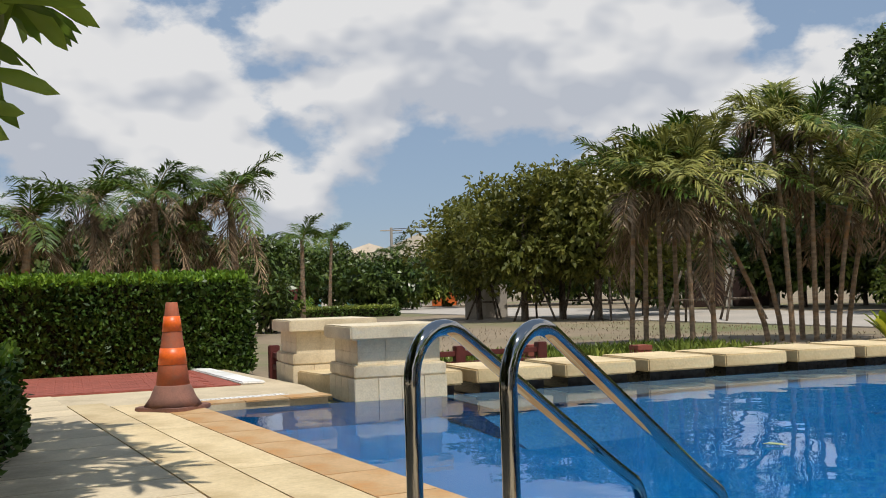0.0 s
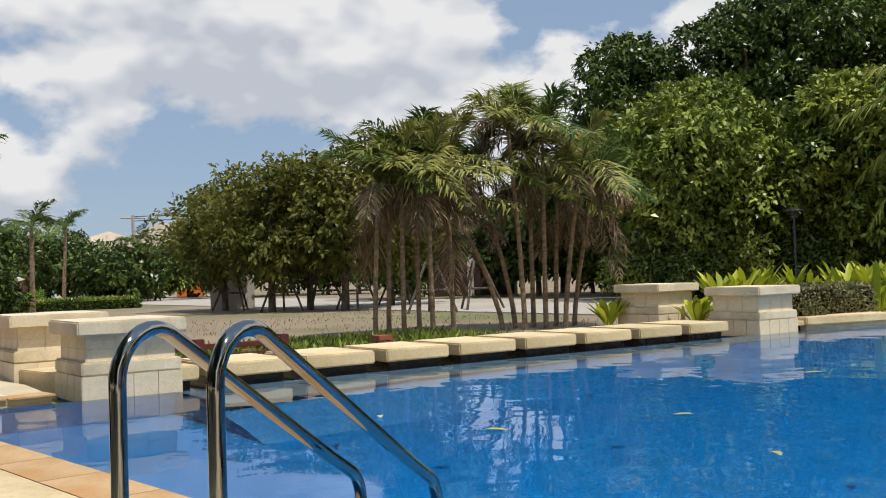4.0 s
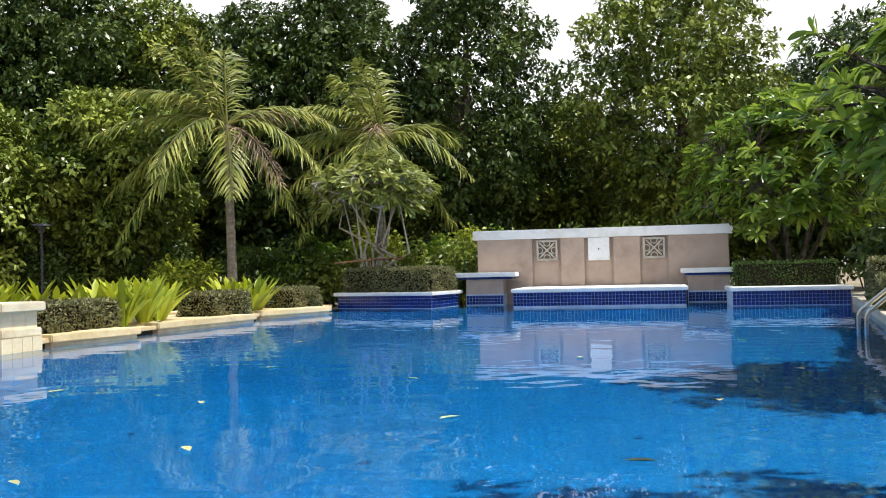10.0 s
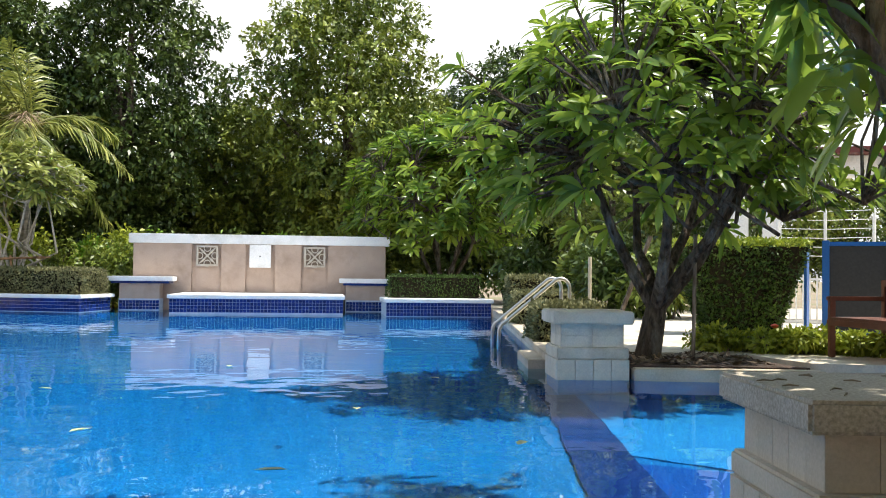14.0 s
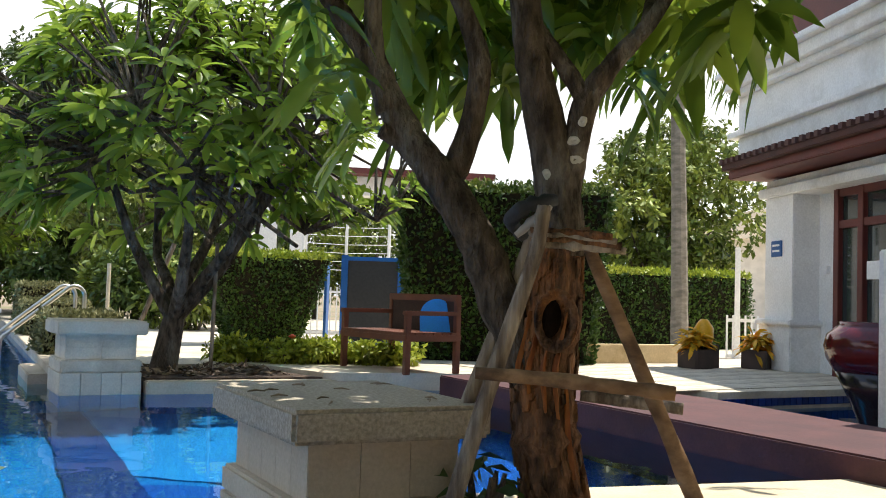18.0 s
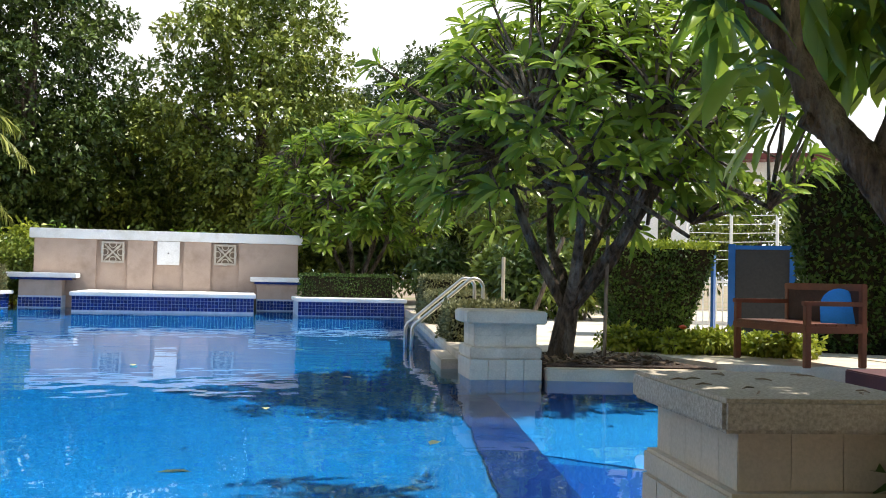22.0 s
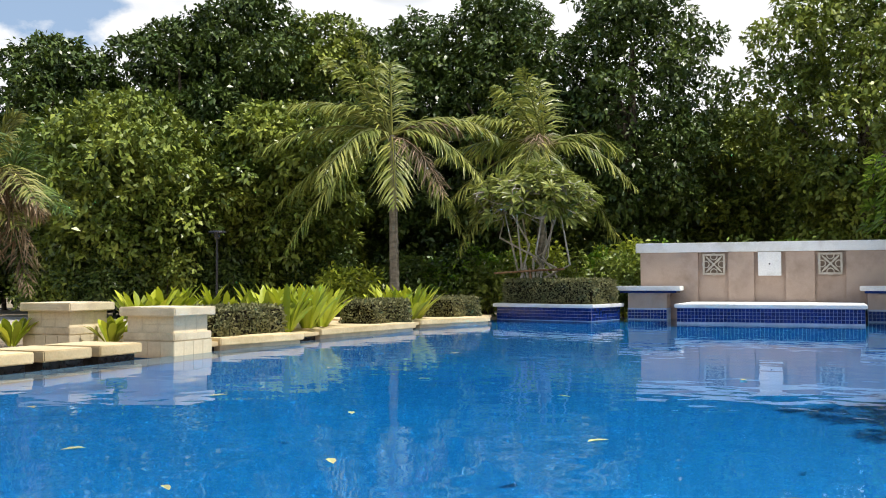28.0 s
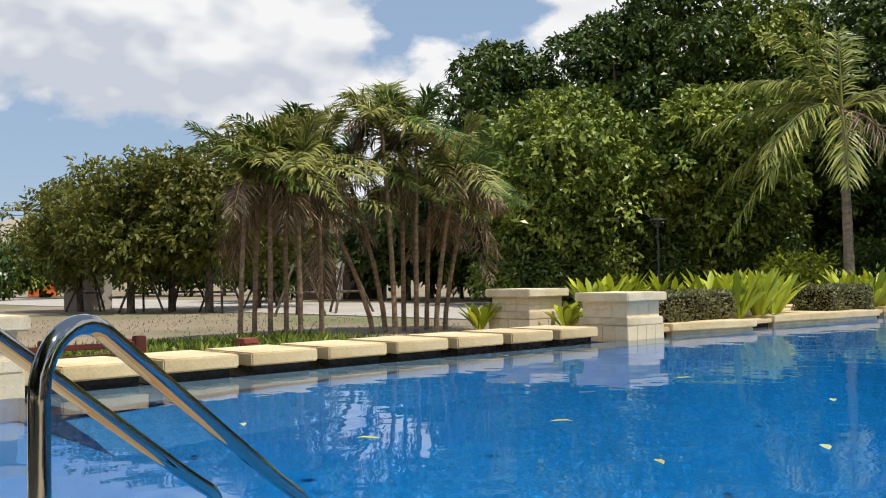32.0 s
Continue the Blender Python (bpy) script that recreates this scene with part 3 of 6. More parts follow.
def pillar(x, y, z, turn, label, mat=PALE, size=0.76, h=0.65, slim=0.0, body=None):
    p = thing("pillar", label, "pillar", (x, y, z), turn, group="pool pillars")
    a = size / 2
    top_mat, mat = mat, body or mat
    c = a - slim
    core = part("plinth", Shape().box(-c - 0.035, c + 0.035, -a - 0.035, a + 0.035, -0.03, h * 0.298), mat, p)
    part("footing", Shape().box(-c - 0.03, c + 0.03, -a - 0.03, a + 0.03, -0.9, -0.02), POOL, p, "blue tiled footing")
    for half, depth, spin in ((c, a, 0), (c, a, 180), (a, c, 90), (a, c, 270)):
        n = max(3, round(2 * half / 0.17))
        w = (2 * half + 0.09) / n
        me = Shape().box(-w / 2 + 0.004, w / 2 - 0.004, -0.012, 0.012, -0.03, h * 0.292).mesh("block")
        me.materials.append(mat)
        for i in range(n):
            o = new("block", me)
            o.parent = core
            o.matrix_basis = Matrix.Rotation(math.radians(spin), 4, "Z") @ pose(-half - 0.045 + w * (i + 0.5), -depth - 0.036, 0)
    part("band", Shape().box(-c - 0.045, c + 0.045, -a - 0.045, a + 0.045, h * 0.30, h * 0.47), mat, p, bevel=0.012)
    core = part("shaft", Shape().box(-c + 0.008, c - 0.008, -a + 0.008, a - 0.008, h * 0.47, h * 0.81), mat, p)
    for half, depth, spin in ((c, a, 0), (c, a, 180), (a, c, 90), (a, c, 270)):
        for row in range(1 if body else 2):
            n = max(2, round(2 * half / (0.16 if body else 0.3)))
            w = 2 * half / n
            z0, tall = h * (0.47 + 0.17 * row), h * (0.34 if body else 0.17)
            me = Shape().box(-w / 2 + 0.0012, w / 2 - 0.0012, -0.006, 0.006, z0 + 0.0012, z0 + tall - 0.0012).mesh("block")
            me.materials.append(mat)
            for i in range(n):
                o = new("block", me)
                o.parent = core
                o.matrix_basis = Matrix.Rotation(math.radians(spin), 4, "Z") @ pose(-half + w * (i + 0.5), -depth + 0.004, 0)
    part("cap", Shape().box(-c - 0.085, c + 0.085, -a - 0.085, a + 0.085, h * 0.81, h), top_mat, p, bevel=0.014)
    return p


pillar(-8.70, 2.62, 0, 0, "cream stone pillar at the pool edge, stepped with a square cap", SAND)
pillar(-10.35, 2.45, 0.03, 0, "cream stone pillar beside the deck, stepped with a square cap", SAND)
pillar(-8.65, 11.47, 0, 0, "pale stone pillar standing in the pool edge", SAND)
pillar(-10.45, 11.5, 0.05, 0, "pale stone pillar behind the stepping stones", SAND)
pillar(2.62, 9.40, 0, -4, "white stone pillar beside a frangipani tree", PALE, 0.60)
pillar(1.98, 3.40, 0, -6, "grey granite pillar with a broad speckled cap", GRANITE, 0.80, 0.585, 0.13, BROWN_STONE)

# stepping stones along the overflow edge
for k in range(9):
    yb = 3.25 + 0.92 * k
    st = thing("stepping_stone", "square cream stone block over a gap painted black as shadow", "stone block", (-8.85, yb - 0.39, 0.0), group="stepping stones")
    part("block", Shape().box(-0.46, 0.46, -0.39, 0.39, 0.075, 0.205), CREAM, st, bevel=0.014)
    # black base paints the set-back gap below the block as shadow
    part("recess", Shape().box(-0.40, 0.38, -0.33, 0.33, -0.1, 0.085), GLOSS_BLACK, st)

# planters on the far side
for k, (ya, yb, xf) in enumerate(((12.3, 14.1, -8.0), (15.3, 18.4, -7.9), (19.7, 22.1, -7.6))):
    pl = thing("planter", "low cream stone planter edge with earth", "planter", (-8.9, (ya + yb) / 2, 0))
    part("coping", Shape().prism([(-2.0, -(yb - ya) / 2), (0.55, -(yb - ya) / 2), (xf + 8.9, (yb - ya) / 2 - 0.35), (xf + 8.9, (yb - ya) / 2), (-2.0, (yb - ya) / 2)], 0.06, 0.17), CREAM, pl, bevel=0.012)
    part("base", Shape().prism([(-2.0, -(yb - ya) / 2 + 0.05), (0.5, -(yb - ya) / 2 + 0.05), (xf + 8.85, (yb - ya) / 2 - 0.35), (xf + 8.85, (yb - ya) / 2 - 0.05), (-2.0, (yb - ya) / 2 - 0.05)], -1.0, 0.065), PALE, pl)
# black box paints the shadow below the border slab
tagged(part("border_recess", Shape().box(-11.4, -8.50, 11.95, 24.4, -1.0, 0.06), GLOSS_BLACK), "gap under the stone border painted black as shadow", "kerb", kind="structure")
tagged(part("border_path", Shape().box(-11.5, -8.40, 11.9, 24.5, 0.055, 0.125), CREAM, bevel=0.01), "cream stone border along the pool", "kerb", kind="structure")

hedge("hedge", [(-9.3, 12.5), (-8.6, 12.5), (-8.5, 14.3), (-9.3, 14.3)], 0.14, 0.56, "low clipped grey-green hedge in a planter", HEDGE_GREY, 1, top_leaf=HEDGE_GREY, density=2000, size=0.06)
hedge("hedge", [(-9.1, 17.5), (-8.45, 17.5), (-8.3, 19.0), (-9.1, 19.0)], 0.14, 0.58, "low clipped grey-green hedge in a planter", HEDGE_GREY, 2, top_leaf=HEDGE_GREY, density=2000, size=0.06)
hedge("hedge", [(-9.0, 21.4), (-8.3, 21.4), (-8.2, 23.0), (-9.0, 23.0)], 0.14, 0.58, "low clipped grey-green hedge in a planter", HEDGE_GREY, 3, top_leaf=HEDGE_GREY, density=2000, size=0.06)

# fountain wall
tagged(part("slab_left", Shape().prism([(-8.5, 24.9), (-5.6, 24.0), (-5.2, 25.9), (-8.5, 26.6)], 0.33, 0.42), WHITE, bevel=0.012), "white coping slab of a raised planter", "coping", kind="structure")
tagged(part("slab_left_wall", Shape().prism([(-8.4, 24.97), (-5.65, 24.08), (-5.3, 25.8), (-8.4, 26.5)], -1.3, 0.335), POOL), "blue tiled planter wall", "wall", kind="structure")
tagged(part("slab_middle", Shape().box(-3.55, 0.6, 23.5, 26.6, 0.37, 0.46), WHITE, bevel=0.012), "white coping of the fountain basin", "coping", kind="structure")
tagged(part("slab_middle_wall", Shape().box(-3.5, 0.55, 23.56, 26.5, -1.3, 0.375), POOL), "blue tiled fountain basin wall", "wall", kind="structure")
tagged(part("slab_right", Shape().box(1.5, 4.1, 23.0, 25.0, 0.33, 0.42), WHITE, bevel=0.012), "white coping slab of a raised planter", "coping", kind="structure")
tagged(part("slab_right_wall", Shape().box(1.55, 4.05, 23.06, 25.0, -1.3, 0.335), POOL), "blue tiled planter wall", "wall", kind="structure")
tagged(part("wall_fountain", Shape().box(-4.9, 1.75, 26.6, 26.9, -0.5, 1.75), WALL_PINK), "beige rendered fountain wall", "wall", kind="structure")
tagged(part("wall_fountain_cap", Shape().box(-5.0, 1.85, 26.45, 27.0, 1.75, 2.0), WHITE, bevel=0.015), "white moulded coping of the fountain wall", "coping", kind="structure")

hedge("hedge", [(-8.2, 25.0), (-5.7, 24.25), (-5.35, 25.6), (-8.2, 26.2)], 0.41, 1.0, "rounded clipped grey-green hedge in a tiled planter", HEDGE_GREY, 4, top_leaf=HEDGE_GREY, density=2000, size=0.06)
hedge("hedge", [(1.7, 24.0), (3.95, 24.0), (3.95, 24.9), (1.7, 24.9)], 0.41, 0.95, "dark clipped hedge behind the coping", HEDGE_LEAF, 5, top_leaf=HEDGE_LEAF)

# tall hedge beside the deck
hedge("hedge", [(-13.6, -6.0), (-12.4, -6.0), (-12.4, 2.0), (-13.6, 2.0)], 0.0, 1.17, "tall dark clipped hedge with top leaves coloured as sunlit", HEDGE_LEAF, 6, density=2300, size=0.078)

# ---- trees ----
BACK = [(-43.4, 37, 10, 2.6, LEAF_DARK), (-39.6, 31, 6.5, 3.0, LEAF), (-36.6, 37, 11, 2.8, LEAF_DARK), (-33.0, 37, 12, 3.0, LEAF_DARK), (-30.8, 31, 6.6, 2.3, LEAF), (-28.6, 38, 11.4, 2.9, LEAF), (-23.6, 38, 11.6, 3.2, LEAF_DARK), (-18.5, 37, 12, 3.2, LEAF_DARK),
        (-10.9, 36, 13, 3.1, LEAF_DARK), (-5.4, 40, 7.9, 2.8, LEAF), (1.0, 36, 12, 3.3, LEAF), (6, 42, 8.6, 3.5, LEAF), (12, 40, 10, 4, LEAF_DARK), (18, 36, 9, 4, LEAF), (-14, 44, 9, 4, LEAF_DARK), (-26, 46, 10, 4, LEAF_DARK), (-40.5, 40, 8, 3, LEAF_DARK)]
for i, (az, d, top, r, m) in enumerate(BACK):
    px, py = polar(az, d)
    broad_tree("tree", px, py, 0, top, r, "tall dense broadleaf tree behind the pool", m, 100 + i, leaves=34000, size=0.235, skirt=0.07, group="trees behind the pool", clumps=52)
for i, (az, d, top, r) in enumerate(((-67.0, 34, 4.1, 2.2), (-64.4, 31, 4.6, 2.3), (-62.2, 32, 4.5, 2.0), (-60.2, 30, 4.9, 2.0), (-57.5, 33, 4.6, 2.4))):
    px, py = polar(az, d)
    broad_tree("tree", px, py, 0, top, r, "young olive-green tree propped with a wooden tripod", LEAF_OLIVE, 200 + i, leaves=7000, size=0.22, skirt=0.22, group="propped trees")


# ---- plant makers ----
def blade_mesh(name, rng, base, way, normal, length, width, droop=0.35):
    """Long leaves with a folded midrib, four segments each."""
    n = len(base)
    way = way / np.linalg.norm(way, axis=1, keepdims=True)
    side = np.cross(way, normal)
    side /= np.linalg.norm(side, axis=1, keepdims=True) + 1e-9
    up = np.cross(side, way)
    L = (length * rng.uniform(0.75, 1.2, n))[:, None]
    Wd = (width * rng.uniform(0.85, 1.15, n))[:, None]
    rows = []
    for s, w in ((0.0, 0.1), (0.3, 0.7), (0.6, 1.0), (0.85, 0.78), (1.0, 0.03)):
        c = base + way * L * s - np.array([0, 0, 1.0]) * L * droop * s * s
        rows += [c + side * Wd * 0.5 * w + up * Wd * 0.16 * w, c, c - side * Wd * 0.5 * w + up * Wd * 0.16 * w]
    v = np.stack(rows, 1).reshape(-1, 3)
    quads = []
    for r in range(4):
        for c in range(2):
            quads.append([r * 3 + c, r * 3 + c + 1, r * 3 + c + 4, r * 3 + c + 3])
    q = (np.arange(n)[:, None, None] * 15 + np.array(quads)[None]).reshape(-1, 4)
    return mesh_from_arrays(name, v, q)


def rosettes(rng, tips, ways, count, spread=0.75):
    """Bases, directions and normals of leaves that whorl round each branch tip."""
    b, w, nn = [], [], []
    for t, d in zip(tips, ways):
        d = np.array(d) / np.linalg.norm(d)
        a = np.cross(d, [0.3, 0.2, 0.9])
        a /= np.linalg.norm(a)
        c = np.cross(d, a)
        k = int(count * rng.uniform(0.7, 1.3))
        for i in range(k):
            ang = i * 2.4 + rng.uniform(-0.3, 0.3)
            out = rng.uniform(0.55, 1.0) * spread * 1.4
            wv = d * (1.1 - out * 0.75) + (a * math.cos(ang) + c * math.sin(ang)) * out
            b.append(np.array(t) - d * rng.uniform(0, 0.1))
            w.append(wv)
            nn.append(d + 0.3 * rng.normal(size=3))
    return np.array(b), np.array(w), np.array(nn)


def frond_leaflets(rng, start, way, length, droop, n, leaflet, hang=0.5, plane=0.5, scatter=0.10):
    """Leaflets along both sides of an arching frond; returns the rib line and arrays for leaf_mesh."""
    start, way = np.array(start, float), np.array(way, float)
    way /= np.linalg.norm(way)
    s = np.linspace(0, 1, n)
    rib = start + way * (length * s)[:, None] + np.array([0, 0, -1.0]) * (droop * length * s * s)[:, None]
    tan = np.gradient(rib, axis=0)
    tan /= np.linalg.norm(tan, axis=1, keepdims=True)
    side = np.cross(tan, [0, 0, 1.0])
    side /= np.linalg.norm(side, axis=1, keepdims=True) + 1e-9
    b, w, nn, ln = [], [], [], []
    k = slice(max(1, n // 8), n)
    for sg in (1, -1):
        d = tan[k] * 0.75 + side[k] * sg * 0.8 + np.array([0, 0, plane]) + rng.normal(size=(len(rib[k]), 3)) * scatter
        d[:, 2] -= hang
        b.append(rib[k])
        w.append(d)
        nn.append(np.cross(d, tan[k]) * sg + rng.normal(size=d.shape) * 0.15)
        ln.append(leaflet * np.sin(np.pi * np.clip(s[k] * 0.85 + 0.12, 0, 1)) ** 0.6)
    return rib, np.concatenate(b), np.concatenate(w), np.concatenate(nn), np.concatenate(ln)


def fronds_mesh(name, rng, crown, specs, leaflet, width, n, hang, plane, scatter=0.10):
    B, Wy, N, Ls = [], [], [], []
    ribs = Shape()
    for way, length, droop, *drop in specs:
        start = (crown[0], crown[1], crown[2] - (drop[0] if drop else 0))
        rib, b, w, nn, ln = frond_leaflets(rng, start, way, length, droop, n, leaflet, hang, plane, scatter)
        B.append(b), Wy.append(w), N.append(nn), Ls.append(ln)
        ribs.tube([tuple(p) for p in rib[:: max(1, n // 7)]], [0.028 * length / 2.5 * (1 - i / 8) + 0.004 for i in range(len(rib[:: max(1, n // 7)]))], 5)
    B, Wy, N, Ls = (np.concatenate(a) for a in (B, Wy, N, Ls))
    return leaf_mesh(name, rng, B, Wy, N, Ls, width, 0.25), ribs


def palm(name, x, y, z, crown_z, lean, frond, n_frond, label, seed, radius=0.13, dry=3, leaflet=0.55, n=38, group="", green=PALM_LEAF, rise=(-0.3, 1.6), bend=(0.35, 0.75), hang=0.6, width=0.04, mass=0.0, bark=PALM_BARK, blown=()):
    """A feather palm: ringed trunk, arching green fronds and dry ones that hang."""
    rng = np.random.default_rng(seed)
    p = thing(name, label, "palm", (x, y, z), group=group)
    h = crown_z - z
    pts = [(lean[0] * s ** 1.5, lean[1] * s ** 1.5, -0.2 + (h + 0.2) * s) for s in (0, 0.2, 0.45, 0.7, 1)]
    rings = Shape()
    dense = [tuple(np.interp(s, (0, 0.2, 0.45, 0.7, 1), [q[i] for q in pts]) for i in range(3)) for s in np.linspace(0, 1, 26)]
    rings.tube(dense, [radius * (1.25 - 0.45 * s) * (1 + 0.05 * (i % 2)) for i, s in enumerate(np.linspace(0, 1, 26))], 9)
    part("trunk", rings, bark, p)
    specs = [((math.cos(math.radians(a)), math.sin(math.radians(a)), e), frond * k * rng.uniform(0.9, 1.1), d) for a, e, k, d in blown]
    for i in range(n_frond):
        a = i * 2.4 + rng.uniform(-0.3, 0.3)
        e = rise[0] + (rise[1] - rise[0]) * ((i * 0.618) % 1.0)
        specs.append(((math.cos(a), math.sin(a), e), frond * rng.uniform(0.75, 1.15), rng.uniform(*bend)))
    top = (lean[0], lean[1], h)
    me, ribs = fronds_mesh("fronds", rng, top, specs, leaflet, width, n, hang, 0.3, 0.18)
    part("fronds", me, green, p, "green arching feather fronds")
    part("frond_ribs", ribs, LEAF_OLIVE, p)
    if dry:
        specs = []
        for i in range(dry):
            a = rng.uniform(0, 6.28)
            if mass:
                specs.append(((math.cos(a), math.sin(a), rng.choice([-0.6, 0.0, 0.6, 1.2]) + rng.uniform(-0.3, 0.3)), frond * rng.uniform(0.45, 0.7), rng.uniform(0.6, 1.1), rng.uniform(-mass, mass)))
            else:
                specs.append(((math.cos(a), math.sin(a), rng.uniform(-0.4, 0.9)), frond * rng.uniform(0.5, 1.0), rng.uniform(0.5, 1.1)))
        me, ribs = fronds_mesh("dry_fronds", rng, (top[0], top[1], top[2] - 0.1), specs, leaflet * 0.85, 0.026, n, 0.55, 0.2, 0.3)
        part("dry_fronds", me, DRY_FROND, p, "dry brown hanging fronds")
        part("dry_ribs", ribs, DRY_FROND, p)
    return p


def shrub(name, x, y, z, rx, ry, h, label, leaf, seed, leaves=5000, size=0.22, group=""):
    rng = np.random.default_rng(seed)
    t = thing(name, label, "shrub", (x, y, z), group=group)
    blobs = []
    for i in range(14):
        a, s = rng.uniform(0, 6.28), rng.uniform(0, 0.75)
        blobs.append((rx * s * math.cos(a), ry * s * math.sin(a), h * rng.uniform(0.3, 0.75), rx * 0.4, ry * 0.4, h * 0.3))
    p, nrm = blob_leaves(rng, blobs, leaves, 0.4)
    p[:, 2] = np.maximum(p[:, 2], 0.03)
    way = nrm * 0.6 + rng.normal(size=p.shape) * 0.6 + [0, 0, -0.1]
    part("foliage", leaf_mesh("foliage", rng, p, way, nrm + rng.normal(size=p.shape) * 0.5, size, size * 0.42, 0.15), leaf, t)
    s = Shape()
    for i in range(5):
        a = rng.uniform(0, 6.28)
        s.tube([(0.1 * math.cos(a), 0.1 * math.sin(a), -0.1), (rx * 0.3 * math.cos(a), ry * 0.3 * math.sin(a), h * 0.4), (rx * 0.5 * math.cos(a), ry * 0.5 * math.sin(a), h * 0.75)], [0.03, 0.022, 0.008], 5)
    tagged(part("branchwork", s, BARK, t), kind="stuff")
    return t


def frangipani(name, x, y, z, centre, radii, label, seed, tips=180, leaves=12, length=0.27, trunk=0.11, fork=0.35, stems=5, bark=BARK, crook=0.03, leaf=FRANGI, low=()):
    """A frangipani: thick forking grey limbs that end in whorls of long leaves. centre and radii describe its crown, from its base."""
    rng = np.random.default_rng(seed)
    t = thing(name, label, "tree", (x, y, z))
    h0 = centre[2] - radii[2]
    d = rng.normal(size=(tips, 3))
    d /= np.linalg.norm(d, axis=1, keepdims=True)
    d[:, 2] = np.where(d[:, 2] < -0.62, -d[:, 2], d[:, 2])
    r = rng.uniform(0.22, 1.0, tips) ** 0.5
    lump = 1 + 0.13 * np.sin(d[:, 0] * 5 + 1) * np.cos(d[:, 1] * 4)
    T = np.array(centre) + d * np.array(radii) * (r * lump)[:, None]
    ways = d * 0.8 + np.array([0, 0, 0.7]) + rng.normal(size=d.shape) * 0.2
    if low:
        T, ways = np.concatenate([T, np.array(low)]), np.concatenate([ways, np.tile([-0.2, 0.1, 0.2], (len(low), 1))])
    b, w, nn = rosettes(rng, T, ways, leaves)
    part("foliage", blade_mesh("foliage", rng, b, w, nn, length, length * 0.25, 0.3), leaf, t, "whorls of long glossy leaves")
    trunk_top = np.array([centre[0] * 0.25, centre[1] * 0.25, max(0.25, h0 * fork)])
    part("trunk", Shape().tube([(0, 0, -0.25), (0, 0, 0), tuple(trunk_top * 0.6), tuple(trunk_top)], [trunk * 1.35, trunk * 1.15, trunk, trunk * 0.85], 10), bark, t)
    mains = []
    for i in range(stems):
        a = i * 6.283 / stems + rng.uniform(-0.4, 0.4)
        e = np.array(centre) + np.array([math.cos(a) * radii[0] * 0.45, math.sin(a) * radii[1] * 0.45, radii[2] * rng.uniform(-0.35, 0.15)])
        m = trunk_top * 0.5 + e * 0.5 + np.array([math.cos(a), math.sin(a), -0.2]) * 0.12
        part("limb", Shape().tube([tuple(trunk_top * 0.85), tuple(m * 0.5 + trunk_top * 0.5 + rng.normal(size=3) * crook), tuple(m + rng.normal(size=3) * crook), tuple(e)], [trunk * 0.62, trunk * 0.52, trunk * 0.42, trunk * 0.26], 8), bark, t)
        mains.append((m, e))
    tw = Shape()
    nodes = []
    for m, e in mains:
        nodes += [m * 0.4 + e * 0.6, e]
        for _ in range(6):
            nd = e + rng.uniform(-0.5, 0.5, 3) * np.array(radii) * np.array([1.1, 1.1, 0.9])
            tw.tube([tuple(e), tuple((e + nd) / 2 + rng.normal(size=3) * 0.08), tuple(nd)], [trunk * 0.25, trunk * 0.2, trunk * 0.16], 6, False)
            nodes.append(nd)
    nodes = np.array(nodes)
    for p in T:
        c = nodes[np.argmin(((nodes - p) ** 2).sum(1))]
        mid = (c + p) / 2 + rng.normal(size=3) * 0.06
        tw.tube([tuple(c), tuple(mid), tuple(p)], [0.02, 0.016, 0.012], 5, False)
    tagged(part("branchwork", tw, bark, t), kind="stuff")
    return t


# ---- far ground ----
tagged(part("road", Shape().prism([(-160, 15.8), (-14.5, 15.2), (-16, 22.5), (-160, 23.5)], -0.2, -0.03), ROAD), "pale concrete road beyond the pool", "road", kind="structure")


def grass(name, x0, x1, y0, y1, z, n, size, label, seed, mat=LEAF_OLIVE):
    rng = np.random.default_rng(seed)
    b = np.column_stack([rng.uniform(x0, x1, n), rng.uniform(y0, y1, n), np.full(n, z)])
    keep = np.sin(b[:, 0] * 1.3) * np.cos(b[:, 1] * 0.9) + rng.normal(0, 0.5, n) > -0.3
    b = b[keep]
    w = rng.normal(size=b.shape) * 0.35 + [0, 0, 1]
    tagged(part(name, leaf_mesh(name, rng, b, w, rng.normal(size=b.shape), size, size * 0.16, 0.2), mat), label, "grass", kind="stuff")


px, py = polar(-78.4, 45)
arch = thing("garden_arch", "low maroon timber garden arch beyond the lawn", "arch", (px, py, -0.06), 78)
for x in (-0.7, 0.55):
    part("post", Shape().box(x, x + 0.16, -0.1, 0.1, 0, 1.2), RED_BROWN, arch, bevel=0.01)
part("beam", Shape().box(-0.9, 0.9, -0.14, 0.14, 1.2, 1.42), RED_BROWN, arch, bevel=0.012)
part("plinth", Shape().box(-0.35, 0.4, -0.25, 0.25, 0, 0.4), WHITE, arch, bevel=0.02)
px, py = polar(-77.2, 45)
shrub("topiary", px, py, -0.06, 0.55, 0.55, 0.95, "round clipped green topiary ball", LEAF_BRIGHT, 1400, 1600, 0.10)
q0, q1, q2, q3 = polar(-79.8, 43), polar(-71.8, 43), polar(-71.8, 44), polar(-79.8, 44)
hedge("hedge", [q0, q1, q2, q3], -0.06, 0.32, "low dark clipped border hedge beyond the lawn", HEDGE_LEAF, 41, density=500, size=0.12, top_leaf=LEAF)

grass("grass", -13.0, -10.2, 2.9, 9.0, -0.06, 9000, 0.22, "tufts of green grass behind the stepping stones", 31, LEAF)
grass("dry_grass", -24.0, -10.0, 6.0, 15.2, -0.06, 2600, 0.09, "sparse dry grass on sandy ground", 32, DRY_FROND)

